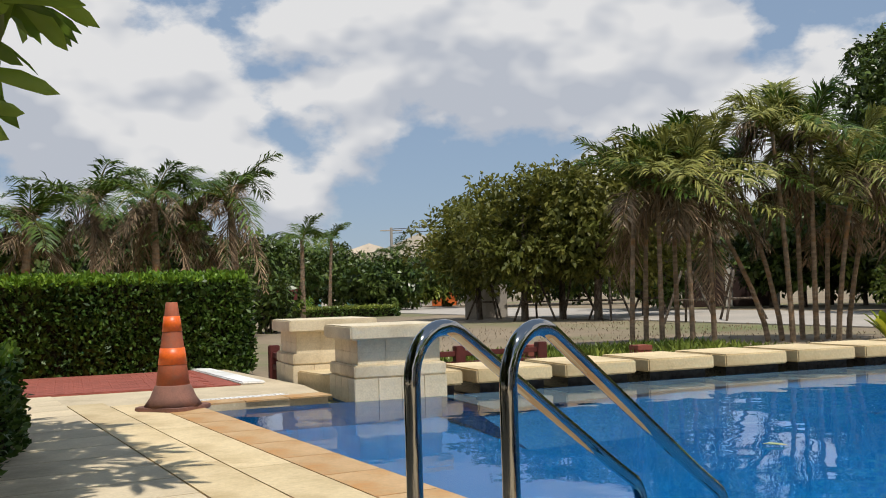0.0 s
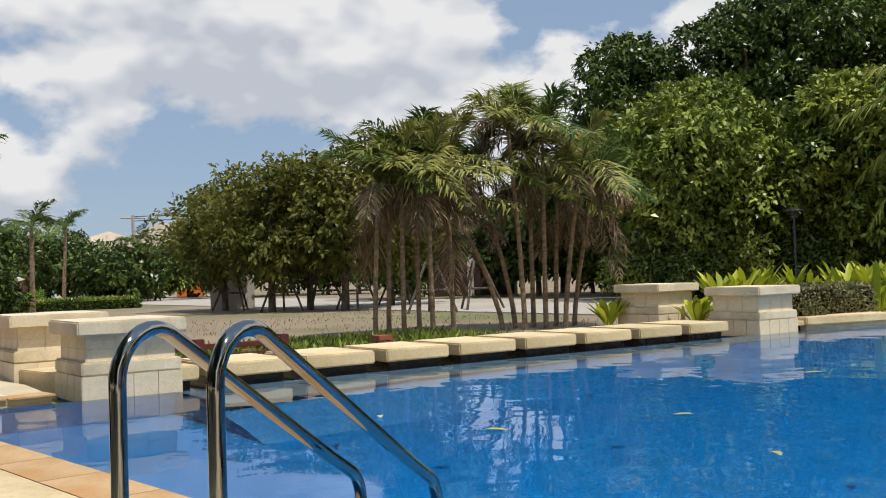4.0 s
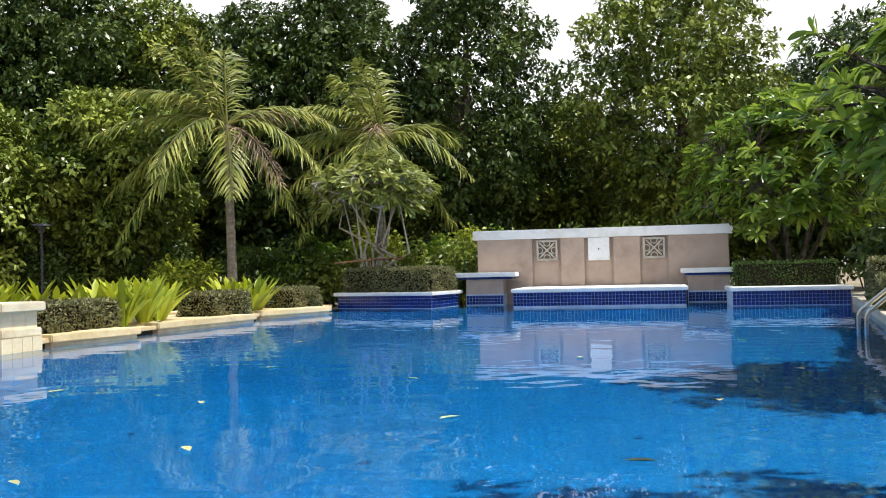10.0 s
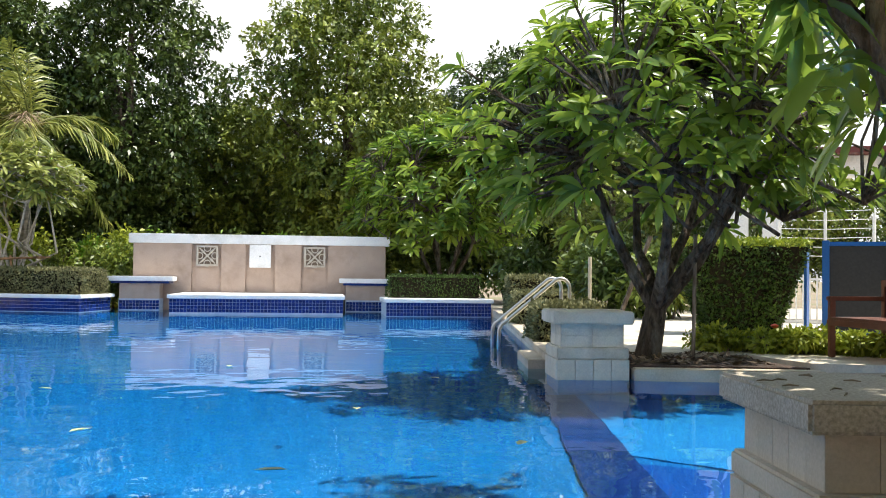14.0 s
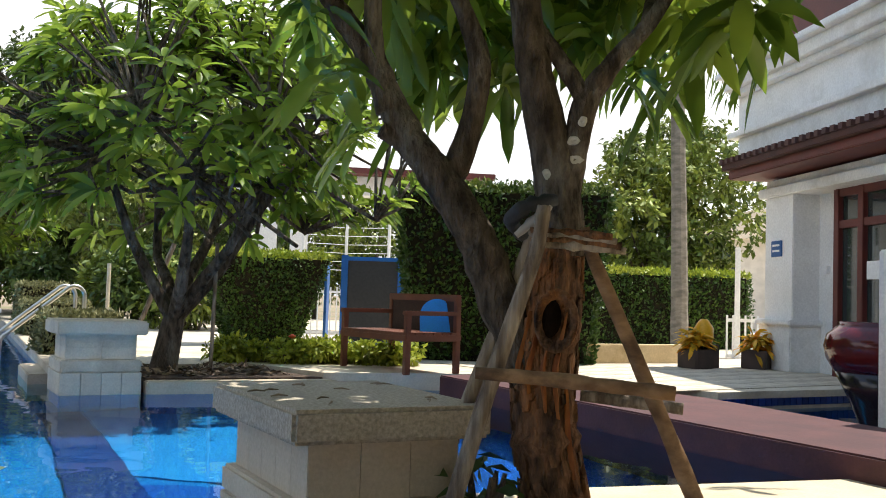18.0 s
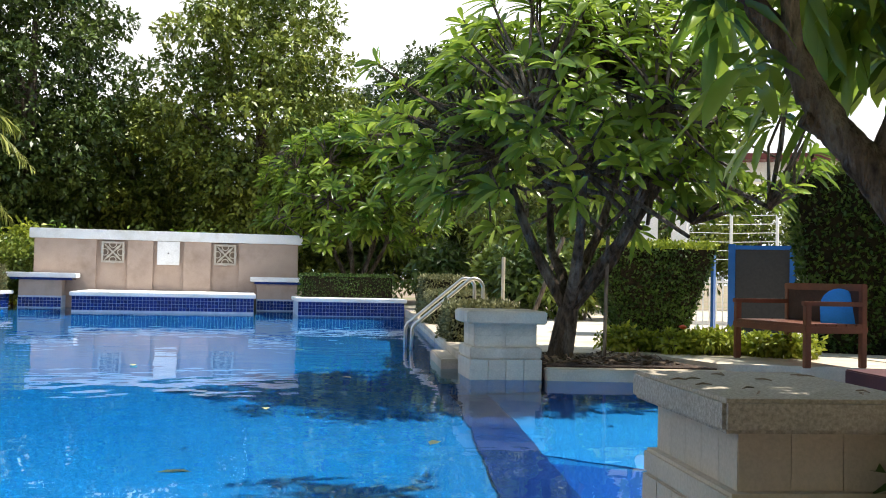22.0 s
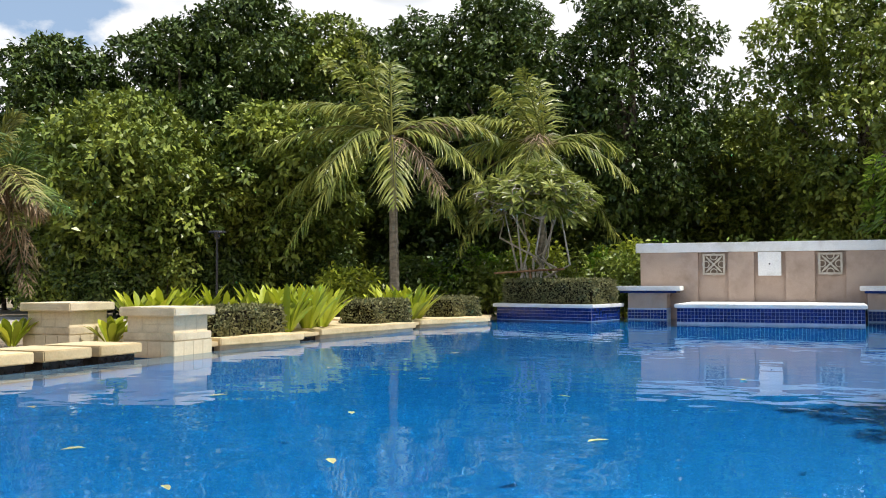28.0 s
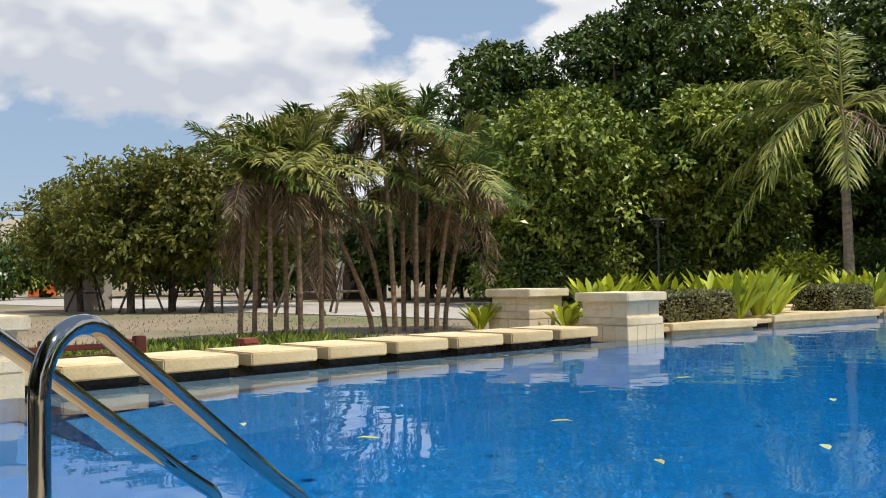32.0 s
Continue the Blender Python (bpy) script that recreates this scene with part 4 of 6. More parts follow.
# feather palms behind the stepping stones, in two clumps
rng = random.Random(5)
CLUMP_A = [(-58.6, 15.7, -0.35), (-57.8, 16.2, -0.3), (-56.9, 15.8, -0.05), (-56.0, 16.6, 0.0), (-55.2, 15.9, 0.1), (-54.0, 16.6, 0.15)]
for i, (az, d, ln) in enumerate(CLUMP_A):
    px, py = polar(az, d)
    palm("areca_palm", px, py, -0.06, rng.uniform(1.75, 2.9), (ln * 0.3, -ln * 0.6), 1.4, 10, "thin-stemmed feather palm with green crown and dry hanging fronds", 300 + i, 0.036, 5, 0.52, 42, group="palm clump", rise=(0.25, 4.0), bend=(0.25, 0.7), hang=0.15, width=0.034, mass=0.25, green=PALM_YELLOW if i % 3 else PALM_LEAF)
CLUMP_B = [(-51.0, 17.2, -0.9), (-50.3, 17.5, -0.7), (-49.8, 17.0, -0.2), (-49.3, 17.8, 0.0), (-48.6, 17.3, 0.05), (-48.0, 18.0, 0.1), (-47.5, 17.4, 0.4), (-47.0, 18.0, 0.5)]
for i, (az, d, ln) in enumerate(CLUMP_B):
    px, py = polar(az, d)
    palm("areca_palm", px, py, -0.06, rng.uniform(2.1, 3.5), (ln * 0.6, ln * 0.75), 1.5, 10, "thin-stemmed feather palm with green crown and dry hanging fronds", 320 + i, 0.038, 5, 0.52, 42, group="palm clump", rise=(0.25, 4.0), bend=(0.25, 0.7), hang=0.15, width=0.034, mass=0.25, green=PALM_LEAF if i % 3 == 1 else PALM_YELLOW)
# palms beyond the tall hedge
for i, (az, d, cz, fr) in enumerate(((-92.5, 23, 2.6, 1.9), (-88.9, 25, 3.2, 2.2), (-85.4, 24, 3.2, 2.3), (-83.6, 25, 2.7, 2.0), (-81.0, 24, 3.2, 2.3), (-77.2, 40, 3.2, 1.7), (-75.6, 55, 4.0, 2.2), (-71.9, 62, 3.3, 2.0))):
    px, py = polar(az, d)
    palm("palm", px, py, -0.06, cz, (0.2 * math.sin(i), 0.2 * math.cos(i)), fr, 13 if i < 5 else 11, "feather palm with green upper and grey dry lower fronds" if i < 5 else "slim palm with a round green crown", 340 + i, 0.09, 12 if i < 5 else 0, 0.55, 46, group="garden palms", rise=(0.35, 2.2), bend=(0.3, 0.75), hang=0.25, width=0.036, mass=0.4 if i < 5 else 0.0)
# coconut palms: the wind lays their fronds over to one side. Each frond: bearing, rise, share of the length, droop
BLOWN = [(187, 0.35, 1.0, 0.45), (180, 0.9, 1.0, 0.45), (195, 1.8, 0.95, 0.3), (200, 3.5, 0.9, 0.2), (100, 4.0, 0.85, 0.25), (187, -0.1, 0.95, 0.55), (215, -0.4, 0.95, 0.6), (240, 0.3, 0.9, 0.8), (150, 0.6, 0.95, 0.6),
         (7, 0.7, 0.95, 0.6), (-20, 0.35, 0.85, 0.8), (340, -0.7, 0.75, 0.5), (280, -0.5, 0.6, 0.6), (60, 0.9, 0.8, 0.6), (205, 1.1, 0.85, 0.5)]
COCO = material("coconut_frond", (0.13, 0.18, 0.03), (0.34, 0.35, 0.085), rough=0.4, scale=1, fine=5, bump=0, island=0.4, translucent=0.25)
for i, (x, y, cz, ln) in enumerate(((-11.7, 25.43, 5.15, (-0.1, 0.0)), (-8.05, 28.4, 5.0, (0.15, 0.1)))):
    palm("coconut_palm", x - ln[0], y - ln[1], 0.0, cz, ln, 3.7 - 0.2 * i, 0, "coconut palm with wind-bent yellow-green fronds", 360 + i, 0.12, 2, 0.85, 58, group="coconut palms", hang=0.6, width=0.055, green=COCO, bark=PALM_GREY,
         blown=[(a + 18 + (14 * i if k % 2 else 0), e, l, d) for k, (a, e, l, d) in enumerate(BLOWN)])

# low understorey and far woods
rng = random.Random(8)
az = -43.0
k = 0
while az < 14:
    px, py = polar(az, rng.uniform(39, 42))
    shrub("shrub", px, py, -0.06, 2.0, 1.6, rng.uniform(4.3, 5.8), "dense dark shrub under the trees", LEAF_DARK if k % 3 else LEAF, 400 + k, 3200, 0.28, "understorey shrubs")
    az += rng.uniform(1.7, 2.3)
    k += 1
rng = random.Random(9)
for k in range(13):
    px, py = polar(-43.5 + 2.0 * k + rng.uniform(-0.5, 0.5), rng.uniform(29.5, 31.5))
    shrub("shrub", px, py, -0.06, 1.1, 0.9, rng.uniform(1.5, 2.5), "dark glossy shrub at the foot of the trees", LEAF_DARK if k % 3 else LEAF, 480 + k, 2200, 0.17, "foot shrubs")
for i, (az, d, h) in enumerate(((-19.2, 30.2, 2.2), (-16.2, 30.6, 2.6), (-12.8, 29.2, 2.0), (-11.2, 29.4, 2.3), (-21.5, 30.0, 1.8), (-27.5, 29.0, 1.6))):
    px, py = polar(az, d)
    shrub("shrub", px, py, -0.06, 1.1, 1.0, h, "sunlit bright green shrub under the palms", LEAF_LIME if i % 2 else LEAF_BRIGHT, 440 + i, 2600, 0.2, "sunlit shrubs")
for i in range(9):
    px, py = polar(-96 + i * 2.1, 27.5 + 0.6 * math.sin(i * 2))
    shrub("shrub", px, py, -0.06, 1.0, 0.9, 1.9 + 0.3 * math.sin(i * 3), "dark shrub between the garden palms", LEAF_DARK, 460 + i, 1400, 0.2, "shrubs by the palms")
az = -97.0
k = 0
while az < -44:
    d = rng.uniform(56, 70) if az < -58 else rng.uniform(38, 46)
    if az < -84:
        d = rng.uniform(29, 34)
    px, py = polar(az, d)
    top = (3.0 if az < -84 else 4.4 if az < -58 else 4.2) * rng.uniform(0.85, 1.2)
    if -74.5 < az < -69.0:
        top *= 0.6
    if not -55.0 < az < -51.2:   # a gap through which a house shows
        broad_tree("tree", px, py, -0.06, top, d * 0.035 + 0.5, "round dark green garden tree in the distance", LEAF if k % 4 == 1 else LEAF_DARK, 500 + k, leaves=4600, size=0.32, skirt=0.1, group="far trees", clumps=14)
    az += rng.uniform(1.3, 1.8)
    k += 1


# ---- right side of the pool ----
WOOD_GREY = material("weathered_pole", (0.40, 0.33, 0.26), (0.15, 0.11, 0.08), rough=0.95, scale=28, fine=90, bump=0.9, stretch=(1, 1, 0.15), stain=(0.06, 0.04, 0.03), stain_scale=9, spec=0.2)
WOOD_TAN = material("split_tan_wood", (0.40, 0.24, 0.13), (0.16, 0.09, 0.05), rough=0.9, scale=26, fine=90, bump=0.9, stretch=(0.3, 0.3, 0.5), stain=(0.07, 0.04, 0.025), stain_scale=9, spec=0.2)
BENCH_WOOD = material("red_brown_bench_wood", (0.20, 0.065, 0.03), (0.14, 0.045, 0.022), rough=0.5, scale=4, fine=40, bump=0.15)
BENCH_DARK = material("dark_woven_back", (0.05, 0.022, 0.016), (0.035, 0.016, 0.012), rough=0.7, scale=20, fine=120, bump=0.4)
BLUE_PAINT = material("blue_gate_paint", (0.01, 0.12, 0.42), (0.01, 0.10, 0.36), rough=0.45, scale=3, fine=40, bump=0.05)
BLUE_FOAM = material("blue_cushion", (0.015, 0.26, 0.70), (0.012, 0.23, 0.64), rough=0.6, scale=4, fine=60, bump=0.1)
DARK_MESH = material("dark_screen", (0.02, 0.022, 0.025), (0.03, 0.03, 0.034), rough=0.7, scale=30, fine=200, bump=0.3)
GLAZE = material("oxblood_glaze", (0.11, 0.008, 0.010), (0.05, 0.005, 0.008), rough=0.12, scale=3, fine=30, bump=0.04)
GLAZE_DARK = material("dark_glaze", (0.012, 0.010, 0.018), (0.02, 0.014, 0.024), rough=0.15, scale=3, fine=30, bump=0.04)
TERRACOTTA = material("dark_clay_pot", (0.09, 0.06, 0.05), (0.06, 0.04, 0.035), rough=0.8, scale=4, fine=50, bump=0.2)
YELLOW_LEAF = material("croton_leaf", (0.75, 0.36, 0.02), (0.62, 0.44, 0.03), rough=0.5, scale=4, fine=10, bump=0, island=0.5, translucent=0.2)
YELLOW_PLASTIC = material("yellow_plastic", (0.80, 0.42, 0.01), (0.74, 0.38, 0.01), rough=0.4, scale=3, fine=50, bump=0.03)
ROOF_TILE = material("maroon_roof_tile", (0.10, 0.04, 0.032), (0.07, 0.03, 0.025), rough=0.8, scale=4, fine=40, bump=0.2)
SIGN_BLUE = material("sign_blue", (0.02, 0.10, 0.30), (0.02, 0.09, 0.27), rough=0.4, scale=3, fine=40, bump=0)
SOIL = material("dark_mulch", (0.10, 0.065, 0.045), (0.055, 0.036, 0.026), rough=1.0, scale=12, fine=60, bump=0.9, bump_dist=0.03)
FLOWER_RED = material("red_flower", (0.65, 0.05, 0.03), (0.6, 0.10, 0.02), rough=0.6, scale=5, fine=20, bump=0)
GLASS = bpy.data.materials.new("window_glass")
GLASS.use_nodes = True
gb = GLASS.node_tree.nodes["Principled BSDF"]
gb.inputs["Base Color"].default_value, gb.inputs["Roughness"].default_value, gb.inputs["Metallic"].default_value = (0.03, 0.045, 0.045, 1), 0.03, 0.0
gb.inputs["Specular IOR Level"].default_value = 0.9


def limb(name, pts, radii, mat, parent, sides=10, knots=0.0, seed=1):
    """A gnarled tapered limb through the given points, smoothed and a little uneven."""
    rng = np.random.default_rng(seed)
    P, R = np.array(pts, float), np.array(radii, float)
    s = np.linspace(0, len(P) - 1, (len(P) - 1) * 5 + 1)
    Q = np.column_stack([np.interp(s, range(len(P)), P[:, i]) for i in range(3)])
    for _ in range(3):
        Q[1:-1] = Q[1:-1] * 0.5 + (Q[:-2] + Q[2:]) * 0.25
    r = np.interp(s, range(len(P)), R) * (1 + rng.normal(0, knots, len(s)))
    sh = Shape().tube([tuple(q) for q in Q], list(r), sides)
    if knots:
        n = len(sh.v)
        sh.v = [tuple(np.array(v) + rng.normal(0, knots * R.mean() * 0.5, 3)) for v in sh.v]
    return part(name, sh, mat, parent, smooth=True)


# the near frangipani and its prop
near = thing("frangipani", "old frangipani with thick grey limbs and peeling red-brown trunk", "tree", (2.485, 2.82, 0.05))


def rel(pts):
    return [(a - 2.40, b - 2.62, c - 0.05) for a, b, c in pts]


limb("trunk", rel([(2.43, 2.61, -0.1), (2.415, 2.61, 0.28), (2.385, 2.635, 0.51), (2.38, 2.64, 0.72), (2.40, 2.62, 0.92), (2.41, 2.615, 1.18)]), [0.14, 0.115, 0.105, 0.11, 0.095, 0.085], BARK_RED, near, 18, 0.06, 3)
limb("limb", rel([(2.42, 2.61, 1.1), (2.41, 2.62, 1.36), (2.37, 2.65, 1.57), (2.33, 2.68, 1.78), (2.30, 2.70, 2.02), (2.27, 2.72, 2.4)]), [0.085, 0.082, 0.07, 0.062, 0.055, 0.04], BARK, near, 14, 0.03, 4)
limb("limb", rel([(2.38, 2.64, 0.62), (2.31, 2.70, 0.80), (2.24, 2.735, 0.97), (2.18, 2.755, 1.13), (2.11, 2.815, 1.28), (2.05, 2.878, 1.40), (1.99, 2.94, 1.50), (1.945, 2.99, 1.62), (1.88, 3.04, 1.80), (1.80, 3.09, 1.92), (1.70, 3.12, 2.06)]), [0.085, 0.082, 0.078, 0.074, 0.07, 0.066, 0.062, 0.056, 0.05, 0.044, 0.035], BARK, near, 14, 0.05, 5)
limb("broken_limb", rel([(2.00, 2.93, 1.47), (1.93, 2.96, 1.51), (1.89, 2.97, 1.53)]), [0.04, 0.032, 0.028], BARK, near, 9, 0.06, 54)
limb("limb", rel([(2.27, 2.72, 2.35), (2.45, 3.05, 2.45), (2.7, 3.4, 2.42), (2.95, 3.7, 2.35)]), [0.038, 0.034, 0.028, 0.016], BARK, near, 9, 0.03, 55)
limb("limb", rel([(2.62, 2.41, 1.93), (2.85, 2.6, 2.15), (3.1, 2.9, 2.3), (3.4, 3.2, 2.35)]), [0.026, 0.026, 0.022, 0.014], BARK, near, 9, 0.03, 56)
limb("limb", rel([(2.07, 2.88, 1.34), (2.13, 2.85, 1.40), (2.17, 2.82, 1.55), (2.19, 2.79, 1.77), (2.15, 2.83, 1.94), (2.05, 2.9, 2.2)]), [0.055, 0.05, 0.042, 0.04, 0.034, 0.025], BARK, near, 10, 0.03, 6)
limb("limb", rel([(1.92, 2.98, 1.60), (1.88, 3.01, 1.75), (1.86, 3.02, 2.01), (1.88, 3.0, 2.3)]), [0.045, 0.036, 0.033, 0.025], BARK, near, 10, 0.03, 7)
limb("limb", rel([(2.43, 2.60, 1.28), (2.45, 2.57, 1.51), (2.47, 2.56, 1.65), (2.54, 2.49, 1.79), (2.62, 2.41, 1.91), (2.70, 2.32, 2.1)]), [0.05, 0.045, 0.045, 0.034, 0.028, 0.02], BARK, near, 10, 0.04, 8)
limb("limb", rel([(2.47, 2.56, 1.66), (2.41, 2.61, 1.78), (2.34, 2.68, 1.92), (2.25, 2.76, 2.1)]), [0.036, 0.03, 0.026, 0.02], BARK, near, 8, 0.03, 9)
# three unseen limbs added to carry leaf clusters that shade the pool
limb("limb", rel([(2.27, 2.72, 2.35), (1.9, 2.8, 2.75), (1.2, 2.9, 3.05), (0.5, 2.7, 3.2), (0.0, 2.5, 3.25)]), [0.04, 0.038, 0.032, 0.025, 0.015], BARK, near, 9, 0.03, 51)
limb("limb", rel([(1.70, 3.10, 2.04), (1.6, 3.3, 2.6), (1.3, 3.6, 3.0), (1.0, 3.9, 3.3), (0.8, 4.5, 3.5), (0.6, 5.2, 3.7)]), [0.035, 0.032, 0.028, 0.024, 0.018, 0.012], BARK, near, 9, 0.03, 52)
limb("limb", rel([(2.05, 2.9, 2.18), (1.8, 2.4, 2.7), (1.2, 1.8, 2.95), (0.5, 1.5, 3.1)]), [0.028, 0.028, 0.024, 0.014], BARK, near, 9, 0.03, 53)
knot = Shape().lathe([(0.02, 0.0), (0.062, 0.004), (0.076, 0.025), (0.07, 0.045), (0.055, 0.03), (0.035, -0.03), (0.01, -0.05)], sides=16)
kn = part("knot_hole", knot, BARK_RED, near, "hollow knot with an orange rim", smooth=True)
kn.matrix_local = look((-0.055, -0.085, 0.83), (-0.8, -1.0, 0.80)) @ Matrix.Rotation(math.pi, 4, "X") @ Matrix.Diagonal((1.0, 1.45, 1.0, 1))
# near-black lining paints the shade inside the trunk cavity
HOLLOW = material("hollow_shade", (0.012, 0.008, 0.006), (0.02, 0.012, 0.008), rough=1.0, scale=30, fine=90, bump=0.5, spec=0.05)
HEARTWOOD = material("orange_heartwood", (0.50, 0.19, 0.05), (0.22, 0.07, 0.025), rough=0.8, scale=18, fine=80, bump=0.7, stretch=(1, 1, 0.2), spec=0.2)
hollow = Shape().lathe([(0.001, -0.03), (0.028, -0.025), (0.040, 0.0), (0.047, 0.008)], sides=18)
hl = part("hollow", hollow, HOLLOW, near, "trunk hollow painted near-black as shade", smooth=True)
hl.matrix_local = look((-0.080, -0.070, 0.84), (-0.9, -1.0, 0.82)) @ Matrix.Rotation(math.pi, 4, "X") @ Matrix.Diagonal((1.0, 1.5, 1.0, 1))
g8 = np.random.default_rng(78)
TRUNK_LINE = np.array([(0.03, -0.01, -0.15, 0.14), (0.015, -0.01, 0.23, 0.115), (-0.015, 0.015, 0.46, 0.105), (-0.02, 0.02, 0.67, 0.11), (0.0, 0.0, 0.87, 0.098), (0.01, -0.005, 1.13, 0.085)])


def on_trunk(h, ang, out):
    """A point on the trunk of the near tree at a height and bearing, a little proud of the bark."""
    cx, cy, r = (np.interp(h, TRUNK_LINE[:, 2], TRUNK_LINE[:, i]) for i in (0, 1, 3))
    return (cx + (r + out) * math.cos(ang), cy + (r + out) * math.sin(ang), h)


crust = Shape()
for i in range(230):
    h, ang = g8.uniform(-0.02, 1.08), g8.uniform(0, 6.283)
    hw, hh, th = g8.uniform(0.07, 0.19), g8.uniform(0.015, 0.045), g8.uniform(0.004, 0.013)
    k = len(crust.v)
    ring = [(h - hh, ang - hw * 0.6), (h - hh * 0.8, ang + hw * 0.7), (h + hh * 0.3, ang + hw), (h + hh, ang + hw * 0.3), (h + hh * 0.7, ang - hw)]
    crust.v += [on_trunk(a, b, -0.004) for a, b in ring] + [on_trunk(a + 0.004, b, th) for a, b in ring]
    crust.f += [tuple(range(k + 5, k + 10))] + [(k + j, k + (j + 1) % 5, k + 5 + (j + 1) % 5, k + 5 + j) for j in range(5)]
tagged(part("bark_crust", crust, BARK_RED, near, "peeling red-brown bark plates"), kind="stuff")
for ang0, h0, h1 in ((3.62, 0.58, 0.80), (4.42, 0.50, 0.86), (4.05, 0.52, 0.74), (4.75, 0.30, 0.60), (3.25, 0.62, 0.86)):
    streak = Shape()
    rows = [(h, ang0 + 0.05 * math.sin(h * 17), 0.10 * math.sin(math.pi * (0.12 + 0.8 * (h - h0) / (h1 - h0)))) for h in np.linspace(h0, h1, 9)]
    for h, a, w in rows:
        streak.v += [on_trunk(h, a - w, 0.006), on_trunk(h, a, 0.022), on_trunk(h, a + w, 0.006)]
    streak.f = [(3 * i + j, 3 * i + j + 1, 3 * i + j + 4, 3 * i + j + 3) for i in range(8) for j in range(2)]
    part("bare_wood", streak, HEARTWOOD, near, "orange strip of bare wood")
LICHEN = material("pale_lichen", (0.62, 0.60, 0.54), (0.48, 0.46, 0.40), rough=1.0, scale=40, fine=120, bump=0.6)
rng = np.random.default_rng(77)
for i, (a, b, c) in enumerate(((2.544, 2.698, 1.569), (2.522, 2.718, 1.502), (2.530, 2.716, 1.436), (2.443, 2.758, 1.381))):
    blot = Shape().lathe([(0.001, 0.0), (0.010, 0.004), (0.016, 0.003), (0.021, -0.003)], sides=9)
    blot.v = [(vx * (1 + 0.25 * math.sin(7 * vy * 90 + i)), vy * (1 + 0.2 * math.cos(5 * vx * 90 + i)), vz) for vx, vy, vz in blot.v]
    pt = part("lichen", blot, LICHEN, near, "pale lichen patch")
    pt.matrix_local = pose(2.51, 2.79, 0.05).inverted() @ look((a, b, c), (a + (a - 0.247), b + (b - 0.189), c)) @ Matrix.Diagonal((0.8 + 0.25 * (i % 3), 1.0, 1.0, 1))
# whorls within sight, then leaf clusters above, several unseen and added to cast shade
HANGING = [(2.94, 2.82, 1.85), (3.14, 2.90, 1.86), (2.94, 2.44, 1.94), (2.92, 2.32, 1.99), (2.97, 3.14, 2.10), (3.13, 3.12, 2.20), (2.79, 3.55, 1.92), (2.50, 3.63, 1.95), (2.56, 3.82, 1.81), (1.82, 3.21, 1.74),
           (1.86, 3.31, 1.99), (2.34, 3.61, 2.11), (2.70, 3.61, 2.18), (3.04, 3.47, 2.10), (3.09, 2.74, 2.08), (2.93, 3.69, 2.18), (2.43, 3.91, 1.96), (2.84, 3.88, 2.02), (3.15, 3.52, 2.31), (2.37, 4.06, 1.73)]
tips, ways = [], []
for a, b, c in HANGING:
    tips.append((a - 2.51, b - 2.79, c - 0.05))
    ways.append((rng.normal(0, 0.3), rng.normal(0, 0.3), rng.uniform(0.05, 0.5)))
for (a, b, c), (ra, rb, rc), cnt in (((2.2, 2.6, 2.55), (0.9, 0.9, 0.25), 120), ((1.2, 2.4, 3.05), (1.6, 1.2, 0.3), 70), ((2.0, 5.1, 3.55), (1.3, 1.1, 0.3), 100), ((2.9, 1.8, 2.8), (1.0, 0.8, 0.3), 80), ((2.65, 3.95, 2.32), (0.55, 0.5, 0.18), 34), ((3.45, 3.4, 2.36), (0.5, 0.5, 0.18), 34), ((4.3, 2.8, 3.1), (1.2, 0.8, 0.3), 60)):
    for i in range(cnt):
        tips.append((a - 2.51 + rng.uniform(-ra, ra), b - 2.79 + rng.uniform(-rb, rb), c - 0.05 + rng.uniform(-rc, rc)))
        ways.append((rng.normal(0, 0.4), rng.normal(0, 0.4), rng.uniform(0.1, 0.9)))
b, w, nn = rosettes(rng, np.array(tips), np.array(ways), 11, 0.95)
part("foliage", blade_mesh("foliage", rng, b, w, nn, 0.26, 0.078, 0.7), FRANGI, near, "long hanging glossy leaves")

prop = thing("tree_prop", "weathered wooden pole frame that props the frangipani trunk", "tree prop", (2.51, 2.79, 0.05))


def at_prop(pts):
    return [(a - 2.51, b - 2.79, c - 0.05) for a, b, c in pts]


limb("pole", at_prop([(1.94, 2.74, 0.05), (2.005, 2.695, 0.33), (2.098, 2.628, 0.735), (2.195, 2.552, 1.105), (2.206, 2.543, 1.241)]), [0.028, 0.028, 0.026, 0.024, 0.022], WOOD_GREY, prop, 10, 0.05, 11)
limb("pole", at_prop([(2.10, 3.10, 0.05), (2.19, 3.03, 0.38), (2.287, 2.961, 0.708), (2.399, 2.876, 1.096), (2.432, 2.85, 1.225)]), [0.026, 0.026, 0.024, 0.022, 0.02], WOOD_GREY, prop, 10, 0.05, 12)
limb("pole", at_prop([(2.78, 2.26, 0.05), (2.694, 2.351, 0.334), (2.578, 2.475, 0.722), (2.448, 2.599, 1.119), (2.433, 2.612, 1.188)]), [0.028, 0.028, 0.025, 0.023, 0.02], WOOD_TAN, prop, 10, 0.05, 13)
limb("rail", at_prop([(2.02, 2.623, 0.72), (2.254, 2.436, 0.705), (2.467, 2.229, 0.682)]), [0.020, 0.023, 0.021], WOOD_TAN, prop, 9, 0.06, 15)
limb("rail", at_prop([(2.568, 2.76, 0.622), (2.694, 2.641, 0.61), (2.815, 2.515, 0.593)]), [0.02, 0.022, 0.021], WOOD_GREY, prop, 9, 0.05, 16)
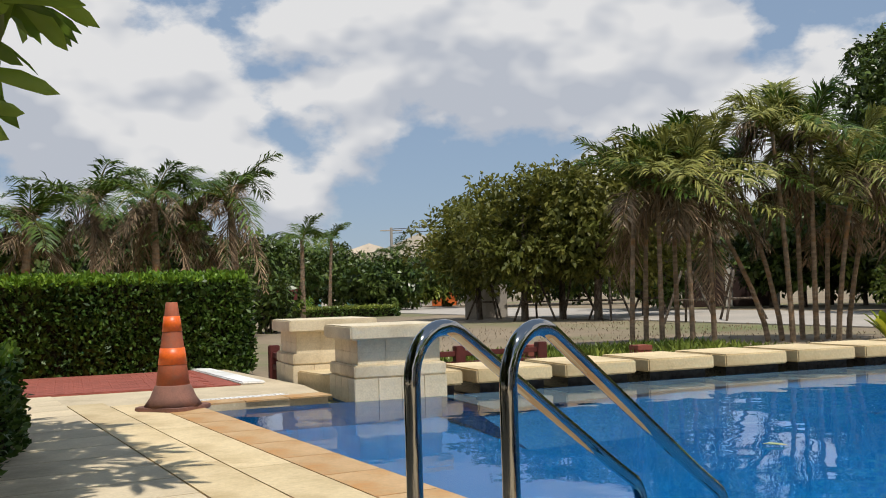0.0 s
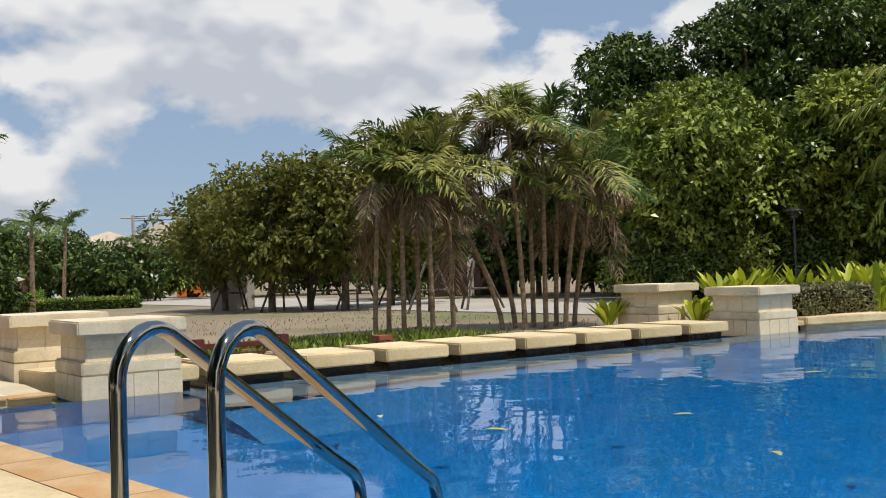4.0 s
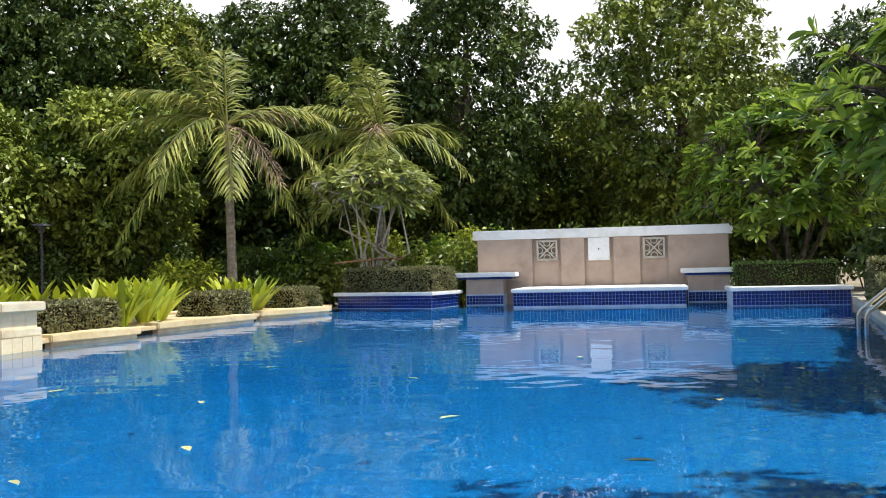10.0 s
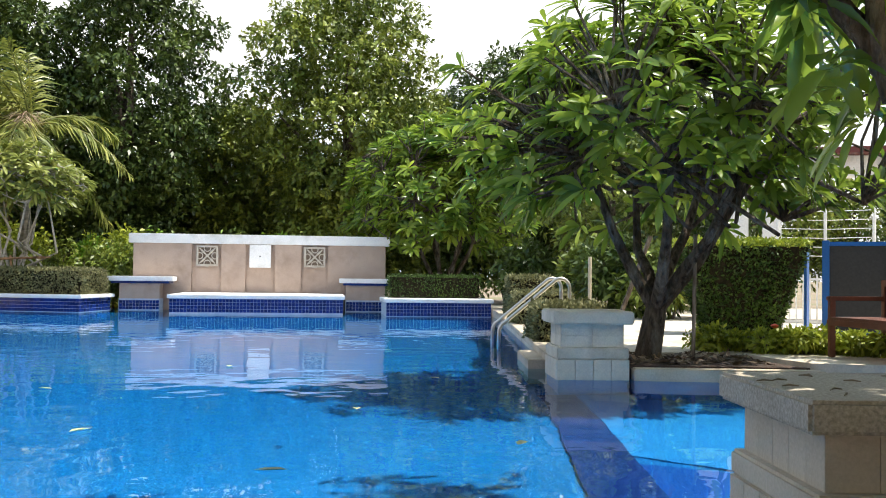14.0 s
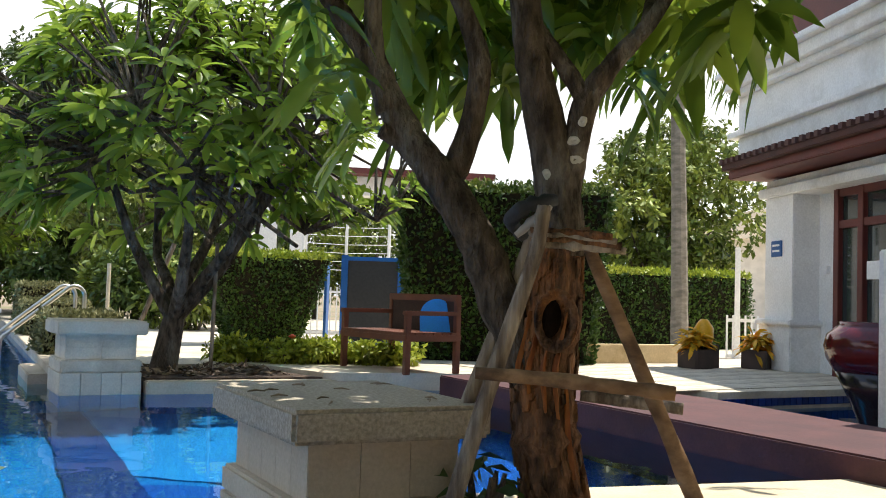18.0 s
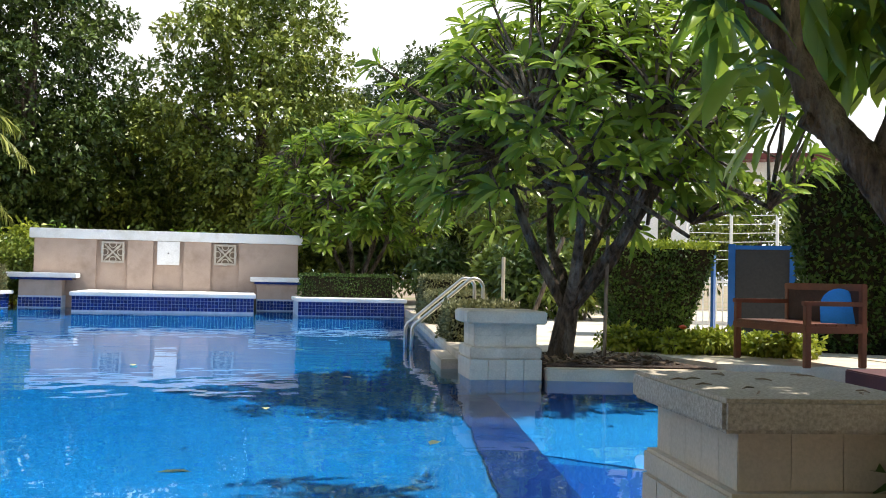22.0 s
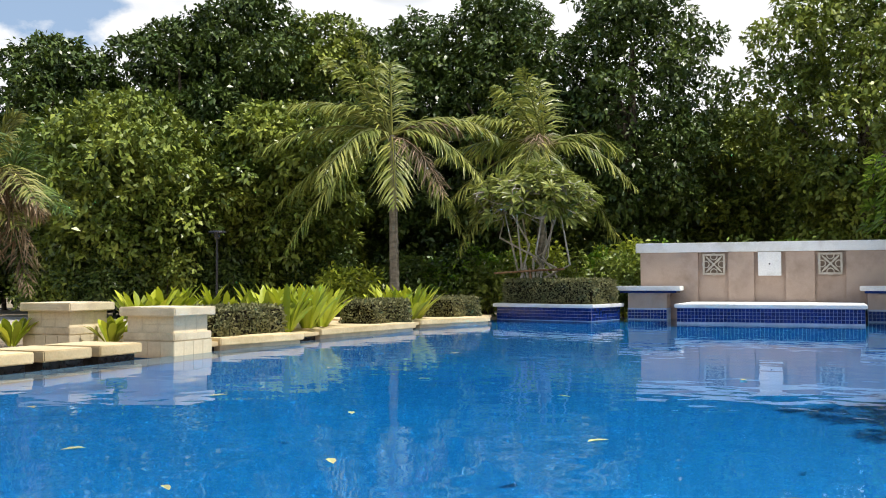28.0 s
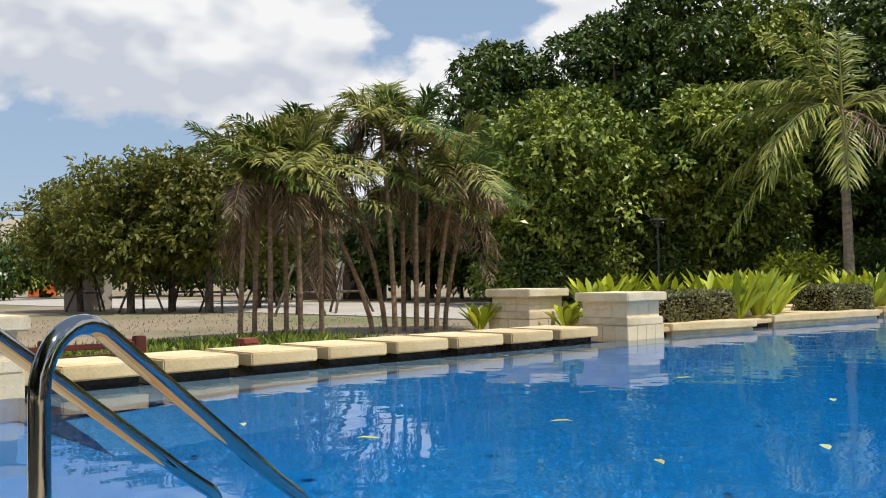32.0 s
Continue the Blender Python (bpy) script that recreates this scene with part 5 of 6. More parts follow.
for k in range(4):
    limb("split_board", at_prop([(2.20, 2.60, 1.125 + 0.013 * k), (2.30, 2.51 + 0.01 * k, 1.120 + 0.014 * k), (2.43 - 0.02 * k, 2.41, 1.108 + 0.014 * k)]), [0.012, 0.014, 0.011], BARK_RED if k % 2 else WOOD_GREY, prop, 7, 0.12, 30 + k)
limb("binding", at_prop([(2.28, 2.74, 1.16), (2.17, 2.68, 1.20), (2.20, 2.62, 1.25), (2.30, 2.60, 1.27)]), [0.02, 0.028, 0.028, 0.02], DARK_MESH, prop, 8, 0.12, 17)
limb("binding", at_prop([(2.19, 2.66, 1.15), (2.23, 2.62, 1.20), (2.27, 2.59, 1.25)]), [0.012, 0.016, 0.012], ROAD, prop, 7, 0.1, 18)

# weeds at the foot of the granite pillar
shrub("weed", 2.22, 2.85, 0.05, 0.16, 0.16, 0.42, "small weed growing by the pillar", LEAF_DARK, 900, 60, 0.09)

# the second frangipani in its raised bed
bed = thing("tree_bed", "low stone edged bed with dark bark mulch", "planter", (3.7, 9.5, 0.0))
part("edge", Shape().prism([(-0.72, -0.52), (1.04, -0.83), (1.04, -0.62), (-0.70, -0.34)], -0.03, 0.115), BROWN_STONE, bed, bevel=0.012)
part("footing", Shape().prism([(-0.71, -0.51), (1.03, -0.82), (1.03, -0.55), (-0.70, -0.3)], -1.35, -0.025), POOL, bed, "blue tiled footing under water")
part("mulch", Shape().prism([(-0.70, -0.36), (1.0, -0.64), (0.79, 0.69), (-0.6, 0.79)], -0.3, 0.13), SOIL, bed, bevel=0.02)
g5 = np.random.default_rng(71)
lb = np.column_stack([g5.uniform(-0.6, 0.75, 420), g5.uniform(-0.3, 0.65, 420), g5.uniform(0.13, 0.17, 420)])
litter = part("leaf_litter", leaf_mesh("leaf_litter", g5, lb, g5.normal(size=lb.shape) * [1, 1, 0.3], g5.normal(size=lb.shape) * 0.4 + [0, 0, 1], 0.11, 0.04, 0.0), DRY_FROND, bed, "curled brown dead leaves")
tagged(litter, kind="stuff")
frangipani("frangipani", 3.40, 9.87, 0.13, (0.4, -0.05, 2.4), (2.4, 1.8, 1.62), "leafy frangipani with forked grey limbs in a mulch bed", 81, tips=460, leaves=11, length=0.28, trunk=0.12, fork=0.75, stems=6)
part_stake = thing("stake", "thin dark wooden stake beside the tree", "stake", (3.85, 9.75, 0.13))
part("pole", Shape().tube([(0, 0, -0.1), (0.02, 0, 1.3)], 0.02, 8), WOOD_GREY, part_stake)
# frangipani bush by the fountain and the thin one behind the round hedge
px, py = polar(7.2, 27.5)
frangipani("frangipani", px, py, 0.1, (0, 0, 3.05), (2.75, 2.2, 2.35), "broad frangipani bush with pale green leaf whorls", 82, tips=640, leaves=12, length=0.36, trunk=0.12, fork=0.3, stems=7)
FRANGI_PALE = material("pale_frangipani_leaf", (0.17, 0.21, 0.04), (0.30, 0.33, 0.085), rough=0.35, scale=1.0, fine=5, bump=0, island=0.4, translucent=0.3)
PALE_BARK = material("pale_bare_bark", (0.46, 0.42, 0.35), (0.30, 0.27, 0.22), rough=0.9, scale=14, fine=70, bump=0.5)
px, py = polar(-16.5, 27.0)
frangipani("frangipani", px, py, 0.1, (0, 0, 3.1), (1.8, 1.5, 0.95), "thin frangipani with bare pale stems and small white flowers", 83, tips=300, leaves=11, length=0.32, trunk=0.07, fork=0.12, stems=11, bark=PALE_BARK, crook=0.3, leaf=FRANGI_PALE)
tie = thing("bamboo_tie", "pale bamboo cross pole tied to thin stems", "pole", (px, py - 0.35, 1.25))
part("pole", Shape().tube([(-1.0, 0, -0.03), (0.0, 0, 0.03), (0.95, 0, 0.07)], 0.03, 8), WOOD_TAN, tie)
part("post", Shape().tube([(0.1, 0, -1.2), (0.0, 0, 0.1)], 0.03, 8), WOOD_TAN, tie)

hedge("hedge", [(2.68, 11.75), (3.5, 11.65), (3.65, 13.0), (2.85, 13.1)], 0.17, 0.60, "small clipped grey-green hedge beside the ladder", HEDGE_GREY, 20, top_leaf=HEDGE_GREY, density=2000, size=0.06)
hedge("hedge", [(3.3, 16.1), (4.2, 16.0), (4.3, 17.1), (3.4, 17.2)], 0.17, 0.68, "small clipped grey-green hedge behind the ladder", HEDGE_GREY, 25, top_leaf=HEDGE_GREY, density=2000, size=0.06)
tagged(part("deck_coping", Shape().prism([(2.34, 9.95), (2.78, 9.95), (4.4, 22.3), (4.03, 22.3)], 0.10, 0.178), BROWN_STONE, bevel=0.008), "brown stone coping along the deck", "coping", kind="structure")
tagged(part("edge_step", Shape().prism([(2.2, 10.15), (2.62, 10.15), (2.75, 11.5), (2.36, 11.5)], -1.3, 0.10), BROWN_STONE, bevel=0.012), "low brown stone step at the pool edge", "step", kind="structure")
hedge("hedge", [(3.85, 19.6), (4.7, 19.5), (4.8, 20.8), (4.0, 20.9)], 0.17, 0.95, "small clipped hedge near the fountain", HEDGE_GREY, 21, top_leaf=HEDGE_GREY, density=2000, size=0.06)
# lighter top leaves paint the sun on the next three hedges
hedge("hedge", [(5.2, 13.5), (6.95, 13.2), (7.2, 14.2), (5.3, 14.5)], 0.17, 1.5, "clipped green hedge that flares towards a top coloured as sunlit", HEDGE_LEAF, 22, density=1300, size=0.065, flare=0.5, top_leaf=LEAF_LIME)
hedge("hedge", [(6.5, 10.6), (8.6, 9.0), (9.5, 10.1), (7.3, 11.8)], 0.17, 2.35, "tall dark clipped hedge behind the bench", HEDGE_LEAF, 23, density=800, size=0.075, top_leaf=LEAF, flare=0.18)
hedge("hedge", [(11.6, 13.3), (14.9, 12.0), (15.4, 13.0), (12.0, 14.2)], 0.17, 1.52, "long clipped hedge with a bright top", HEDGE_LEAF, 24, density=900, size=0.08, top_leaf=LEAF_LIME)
rng = random.Random(12)
for i in range(7):
    s = i / 6
    shrub("flower_shrub", 4.35 + 1.7 * s, 10.55 - 0.75 * s + rng.uniform(-0.1, 0.1), 0.17, 0.32, 0.26, rng.uniform(0.22, 0.28), "low bright green flower bed shrub", LEAF_LIME, 930 + i, 700, 0.10, "flower bed")
fl = thing("red_flower", "small red flower head in the bed", "flower", (4.95, 10.2, 0.46))
part("petals", Shape().lathe([(0.005, -0.02), (0.03, -0.01), (0.045, 0.01), (0.02, 0.025), (0.004, 0.03)], sides=9), FLOWER_RED, fl)
part("stem", Shape().tube([(0, 0, -0.3), (0, 0, 0)], 0.006, 6), LEAF, fl)


def ladder(name, at, turn, gap, run, top, low, floor, label, mat, tube):
    """Two bent rails: up from the deck at the origin, over, and down a slope along +x into the water."""
    lad = thing(name, label, "pool ladder", at, turn)
    r = 0.13
    for sy in (-gap / 2, gap / 2):
        pts = [(0, sy, floor), (0, sy, floor + 0.3), (0, sy, top - r * 1.15)]
        slope = math.atan2(top - low, run)
        c = (r, top - r)
        for k in range(0, 11):
            a = math.pi - (math.pi / 2 + slope) * k / 10
            pts.append((c[0] + r * math.cos(a), sy, c[1] + r * math.sin(a)))
        x, z = pts[-1][0], pts[-1][2]
        e = (run, low)
        for k in range(1, 6):
            pts.append((x + (e[0] - x) * k / 6, sy, z + (e[1] - z) * k / 6))
        for k in range(1, 7):
            a = k / 6
            pts.append((e[0] - 0.06 + 0.10 * math.sin(a * math.pi / 2), sy, e[1] + 0.03 - 0.13 * (1 - math.cos(a * math.pi / 2))))
        pts.append((pts[-1][0] + 0.005, sy, -0.5))
        part("rail", Shape().tube(pts, tube, 18), mat, lad, smooth=True)
        part("flange", Shape().lathe([(0.06, 0.0), (0.06, 0.012), (0.045, 0.03), (tube + 0.002, 0.034)], (0, sy, floor), 20), mat, lad)
    return lad


ladder("pool_ladder", (-2.295, 0.753, 0.0), math.degrees(math.atan2(0.87, -0.49)), 0.30, 1.14, 0.83, 0.25, 0.05, "polished steel pool ladder with two bent hand rails", STEEL, 0.0215)
ladder("pool_ladder", (3.47, 13.62, 0.0), 181, 0.46, 0.96, 0.95, 0.30, 0.17, "satin steel pool ladder on the far deck", CHROME_FAR, 0.026)

# maroon walkway and its side basin
tagged(part("walkway", Shape().prism([(4.93, 2.75), (5.17, 4.70), (5.31, 5.80), (5.60, 8.2), (6.6, 8.25), (6.62, 5.75), (6.0, 2.75)], -1.3, 0.19), MAROON, bevel=0.012), "maroon paved walkway between the pools", "walkway", kind="structure")

# bench with its cushion
bench = thing("bench", "red-brown wooden garden bench with a dark back", "bench", (5.40, 8.50, 0.17), 3)
for x, y, h in ((0, 0, 0.62), (0, 1.2, 0.62), (0.62, 0, 0.80), (0.62, 1.2, 0.80)):
    lean = 0.10 if x else 0
    part("leg", Shape().prism([(x - 0.03, y - 0.03), (x + 0.03, y - 0.03), (x + 0.03, y + 0.03), (x - 0.03, y + 0.03)], 0, h - (0.02 if x else 0.0)), BENCH_WOOD, bench, bevel=0.006)
part("seat_frame", Shape().box(-0.04, 0.66, -0.035, 1.235, 0.33, 0.40), BENCH_WOOD, bench, bevel=0.01)
for i in range(6):
    part("seat_slat", Shape().box(-0.03 + i * 0.112, 0.07 + i * 0.112, -0.03, 1.23, 0.40, 0.42), BENCH_WOOD, bench, bevel=0.004)
part("back_panel", Shape().box(0.60, 0.635, 0.02, 1.18, 0.42, 0.74), BENCH_DARK, bench, "dark woven back panel", bevel=0.004)
part("back_rail", Shape().box(0.585, 0.65, -0.03, 1.23, 0.74, 0.81), BENCH_WOOD, bench, bevel=0.008)
for y in (-0.03, 1.17):
    part("armrest", Shape().box(-0.05, 0.62, y, y + 0.06, 0.59, 0.635), BENCH_WOOD, bench, bevel=0.008)
cush = thing("cushion", "bright blue arched foam float leaning on the bench back", "cushion", (5.88, 8.70, 0.50), 3)
pr = [(-0.17, 0.0), (0.17, 0.0), (0.18, 0.26)] + [(0.18 * math.cos(a), 0.26 + 0.18 * math.sin(a)) for a in np.linspace(0.15, math.pi - 0.15, 10)] + [(-0.18, 0.26)]
cs = Shape().prism(pr, -0.03, 0.03)
co = part("pad", cs, BLUE_FOAM, cush, bevel=0.012)
co.matrix_local = pose(0, 0, 0, 78, 0, -35)

# blue gate and white columns
gate = thing("gate", "blue framed gate with a dark screen panel", "gate", (7.30, 13.45, 0.17), -31)
part("screen", Shape().box(0.04, 0.86, -0.015, 0.015, 0.06, 1.30), DARK_MESH, gate)
for x in (0.0, 0.86):
    part("post", Shape().box(x - 0.05, x + 0.05, -0.05, 0.05, 0, 1.38), BLUE_PAINT, gate, bevel=0.006)
for z in (0.02, 1.30):
    part("rail", Shape().box(0, 0.86, -0.03, 0.03, z, z + 0.06), BLUE_PAINT, gate, bevel=0.006)
part("door_leaf", Shape().box(-0.30, -0.26, -0.02, 0.55, 0.02, 1.36), BLUE_PAINT, gate, "pale blue open leaf", bevel=0.006)
fence = thing("fence", "white metal fence seen beyond the gate", "fence", (7.2, 15.6, 0.17), -15)
for i in range(14):
    part("bar", Shape().box(i * 0.11, i * 0.11 + 0.02, -0.01, 0.01, 0.0, 0.9), WHITE, fence)
for z in (0.1, 0.8):
    part("rail", Shape().box(0, 1.5, -0.015, 0.015, z, z + 0.04), WHITE, fence)
perg = thing("pergola", "white rendered pergola with square columns", "pergola", (8.2, 19.0, 0.1), -25)
for x in (0.03, 0.66, 3.6):
    part("column", Shape().box(x, x + 0.36, -0.18, 0.18, 0, 2.75), WHITE, perg, bevel=0.012)
    part("capital", Shape().box(x - 0.06, x + 0.42, -0.24, 0.24, 2.75, 2.9), WHITE, perg, bevel=0.012)
part("beam", Shape().box(-0.9, 4.5, -0.25, 0.25, 2.9, 3.3), WHITE, perg, bevel=0.015)
part("roof", Shape().prism([(-1.2, -0.7), (4.8, -0.7), (4.8, 1.5), (-1.2, 1.5)], 3.3, 3.42), RED_BROWN, perg, bevel=0.01)

# pavilion at the corner
pav = thing("pavilion", "white pavilion with a maroon eave, brown glazed door and cornices", "building", (10.72, 8.40, 0.17), 0)
ux, uy = -0.43, -0.903   # along the facade towards the viewer's side


def facade(a0, a1, d0, d1, z0, z1):
    """A block along the facade: a from the corner, d outwards from the wall plane."""
    ox, oy = -0.903, 0.43
    q = [(ux * a + ox * d, uy * a + oy * d) for a, d in ((a0, d0), (a1, d0), (a1, d1), (a0, d1))]
    return Shape().prism(q, z0, z1)


part("wall", facade(0.0, 9.0, -6.0, -0.35, 0, 4.6), WHITE, pav)
part("corner_column", facade(0.0, 0.72, -0.4, 0.0, 0.62, 2.18), WHITE, pav, bevel=0.012)
part("corner_base", facade(-0.05, 0.77, -0.4, 0.05, 0.0, 0.56), WHITE, pav, bevel=0.012)
part("base_moulding", facade(-0.09, 0.81, -0.4, 0.09, 0.56, 0.64), WHITE, pav, bevel=0.02)
part("lintel", facade(-0.1, 9.0, -0.4, 0.06, 2.18, 2.30), WHITE, pav, bevel=0.015)
part("lintel", facade(0.0, 9.0, -0.4, 0.0, 2.30, 2.40), WHITE, pav, bevel=0.015)
part("eave", facade(-0.22, 9.0, -0.4, 0.42, 2.43, 2.55), RED_BROWN, pav, bevel=0.015)
part("eave_edge", facade(-0.28, 9.0, 0.34, 0.49, 2.55, 2.63), ROOF_TILE, pav, bevel=0.01)
for i in range(26):
    part("rafter_tip", facade(-0.26 + i * 0.16, -0.18 + i * 0.16, 0.2, 0.53, 2.625, 2.69), ROOF_TILE, pav)
part("brow", facade(-0.3, 9.0, -0.4, 0.25, 2.69, 3.0), WHITE, pav, bevel=0.01)
for z0, z1, o in ((3.0, 3.08, 0.34), (3.08, 3.56, 0.2), (3.56, 3.64, 0.32), (3.64, 3.80, 0.40), (3.80, 3.88, 0.5)):
    part("cornice", facade(-0.35 - o * 0.3, 9.0, -0.4, o, z0, z1), WHITE, pav, bevel=0.01)
part("upper_window", facade(0.5, 8.0, -0.4, 0.05, 3.9, 5.0), RED_BROWN, pav)
dr = part("door", facade(1.25, 3.6, -0.34, -0.28, 0.02, 2.16), GLASS, pav, "brown framed glazed door")
for a in (1.25, 1.75, 2.8):
    part("door_frame", facade(a, a + 0.11, -0.36, -0.22, 0.0, 2.18), RED_BROWN, dr, bevel=0.006)
for z in (0.0, 1.72, 2.09):
    part("door_rail", facade(1.25, 3.6, -0.36, -0.23, z, z + 0.09), RED_BROWN, dr, bevel=0.006)
part("notice", facade(1.95, 2.25, -0.22, -0.215, 1.12, 1.32), WHITE, dr, "white paper notice")
sg = part("sign", facade(0.2, 0.46, 0.0, 0.02, 1.42, 1.62), SIGN_BLUE, pav, "small blue sign with pale bars of writing", bevel=0.004)
for z in (1.55, 1.48):
    part("writing_bar", facade(0.24, 0.42, 0.02, 0.023, z, z + 0.025), WHITE, sg)
part("switch_box", facade(0.9, 0.97, -0.35, -0.3, 1.2, 1.3), WHITE, pav)

jar = thing("jar", "large glazed oxblood water jar with a dark foot", "jar", (7.55, 4.72, 0.0))
part("body", Shape().lathe([(0.40, 0.46), (0.46, 0.56), (0.48, 0.66), (0.46, 0.75), (0.39, 0.81), (0.36, 0.83), (0.37, 0.855), (0.33, 0.85), (0.30, 0.79)], sides=36), GLAZE, jar, smooth=True)
part("foot", Shape().lathe([(0.20, -0.2), (0.21, 0.05), (0.29, 0.24), (0.40, 0.462)], sides=36), GLAZE_DARK, jar, smooth=True)
post = thing("gate_post", "tall white post with a round globe", "post", (6.66, 3.98, 0.1))
part("shaft", Shape().box(-0.16, 0.16, -0.16, 0.16, -0.3, 1.27), WHITE, post, bevel=0.012)
part("ball", Shape().lathe([(0.05, 0), (0.06, 0.04), (0.10, 0.07), (0.12, 0.13), (0.10, 0.20), (0.05, 0.24), (0.005, 0.25)], (0, 0, 1.27), 20), WHITE, post, smooth=True)

for i, (x, y, n) in enumerate(((9.62, 8.55, 120), (10.45, 8.28, 130))):
    pot = thing("flower_pot", "square dark clay pot with a yellow-leaved croton", "potted plant", (x, y, 0.17), 20 * i, group="potted crotons")
    pot.scale = (0.8, 0.8, 0.8)
    part("pot", Shape().prism([(-0.2, -0.2), (0.2, -0.2), (0.2, 0.2), (-0.2, 0.2)], 0, 0.30), TERRACOTTA, pot, bevel=0.02)
    g3 = np.random.default_rng(950 + i)
    b = np.tile([0, 0, 0.42], (n, 1)) + g3.normal(0, 0.06, (n, 3))
    w = g3.normal(size=(n, 3)) * [1, 1, 0.35] + [0, 0, 0.35]
    part("leaves", blade_mesh("leaves", g3, b, w, g3.normal(size=(n, 3)) * 0.3 + [0, 0, 1], 0.30, 0.065, 0.4), YELLOW_LEAF, pot, "yellow and orange leaves")
    part("stem", Shape().tube([(0, 0, 0.25), (0.01, 0, 0.45)], 0.02, 6), BARK, pot)
buoy = thing("yellow_bucket", "yellow plastic container beside the pots", "container", (9.84, 8.62, 0.47))
part("body", Shape().lathe([(0.10, 0.0), (0.12, 0.08), (0.12, 0.2), (0.07, 0.28), (0.04, 0.31)], sides=18), YELLOW_PLASTIC, buoy, smooth=True)
part("stand", Shape().box(-0.14, 0.14, -0.14, 0.14, -0.3, 0.0), TERRACOTTA, buoy, bevel=0.01)
tagged(part("kerb_wall", Shape().prism([(7.6, 9.6), (10.6, 9.2), (10.65, 9.35), (7.65, 9.8)], 0.1, 0.42), CREAM, bevel=0.015), "low cream kerb wall in front of a hedge", "wall", kind="structure")
palm("palm", 12.58, 11.55, 0.1, 6.2, (-0.15, 0.1), 2.2, 10, "tall palm with a smooth ringed grey trunk", 970, 0.12, 0, 0.7, 30, bark=PALM_GREY)
for i, (az, d, top, r, m) in enumerate(((45.5, 22, 4.6, 1.6, LEAF), (47.6, 23, 5.2, 1.7, LEAF), (30, 32, 4.2, 2.2, LEAF), (35, 34, 4.6, 2.5, LEAF), (26.5, 34, 4.0, 2.2, LEAF), (22, 26, 5.4, 2.4, LEAF_DARK), (17, 25, 5.0, 2.4, LEAF), (41, 34, 3.6, 2.2, LEAF_DARK))):
    px, py = polar(az, d)
    broad_tree("tree", px, py, 0.05, top, r, "airy light green garden tree", m, 980 + i, leaves=8000, size=0.18, skirt=0.2, group="garden trees", clumps=40)
for i, (az, d) in enumerate(((12.5, 24.5), (15.0, 22.5), (17.5, 21.0), (20.0, 20.0))):
    px, py = polar(az, d)
    shrub("shrub", px, py, 0.15, 1.0, 1.0, 1.7, "mixed green garden shrub behind the deck", LEAF if i % 2 else LEAF_DARK, 990 + i, 2600, 0.2, "garden shrubs")

# unseen trees added to close the place, shade the deck and darken reflections
for i, (x, y, r) in enumerate(((-0.6, -3.0, 3.2), (2.9, -3.3, 3.0))):
    broad_tree("tree", x, y, 0.05, 7.0, r, "unseen broad dense tree added to shade the deck", LEAF_DARK, 1190 + i, leaves=12000, size=0.26, skirt=0.45, group="shade trees", clumps=30)
rng = random.Random(31)
for i in range(10):
    broad_tree("tree", -14 + i * 3.4, -11 + rng.uniform(-1.5, 1.5), -0.05, rng.uniform(6, 8), 2.6, "unseen dense tree added behind the deck to darken reflections", LEAF_DARK, 1200 + i, leaves=4200, size=0.32, skirt=0.05, group="trees behind the deck", clumps=18)
for i in range(8):
    broad_tree("tree", -11 + i * 3.2, -6.8 + rng.uniform(-0.5, 0.5), -0.05, rng.uniform(5.6, 6.6), 2.1, "unseen leafy tree added to shade the near deck", LEAF_DARK, 1230 + i, leaves=5200, size=0.26, skirt=0.03, group="trees behind the deck", clumps=22)

post = thing("white_post", "thin white post among the shrubs", "post", (3.85, 13.7, 0.17))
part("shaft", Shape().tube([(0, 0, 0), (0, 0, 1.1)], 0.026, 10), PALE, post)
stick = thing("leaning_pole", "grey pole leaning among the shrubs", "pole", (3.75, 12.3, 0.17))
part("pole", Shape().tube([(0, 0, 0), (0.28, 0.05, 0.7), (0.55, 0.1, 1.35)], 0.03, 8), WOOD_GREY, stick)
rng = random.Random(90)
for i in range(12):
    lf = thing("fallen_twig", "dry twig fallen on the pillar cap", "twig", (1.62 + rng.uniform(0, 0.68), 3.0 + rng.uniform(0.0, 0.75), 0.588), rng.uniform(0, 360), group="fallen twigs")
    part("twig", Shape().tube([(-0.03, 0, 0.003), (0, 0.006, 0.007), (0.035, 0, 0.003)], [0.002, 0.004, 0.002], 5), DRY_FROND, lf)

wire = thing("wire_fence", "pale wire fence on thin posts behind the gate", "fence", (8.22, 16.86, 0.15), -28.1)
for i in range(3):
    part("post", Shape().tube([(0.80 * i, 0, 0), (0.80 * i, 0, 2.14)], 0.03, 8), WHITE, wire)
for k in range(6):
    z = 2.07 - 0.16 * k
    part("wire", Shape().tube([(0, 0, z), (0.80, 0, z - 0.02), (1.60, 0, z)], 0.006, 5), WHITE, wire)


# ---- near deck and left side ----
CONE = material("faded_orange_cone", (0.48, 0.12, 0.05), (0.36, 0.10, 0.05), rough=0.7, scale=6, fine=60, bump=0.1, stain=(0.25, 0.13, 0.09), stain_scale=5)
CONE_BAND = material("orange_reflective_band", (0.85, 0.16, 0.02), (0.78, 0.13, 0.015), rough=0.4, scale=5, fine=60, bump=0.05)
CONE_FOOT = material("dusty_brown_foot", (0.24, 0.11, 0.08), (0.17, 0.085, 0.065), rough=0.85, scale=8, fine=60, bump=0.2)
cone = thing("traffic_cone", "faded orange traffic cone with two bright bands on the deck", "traffic cone", (-8.14, 0.66, 0.055))
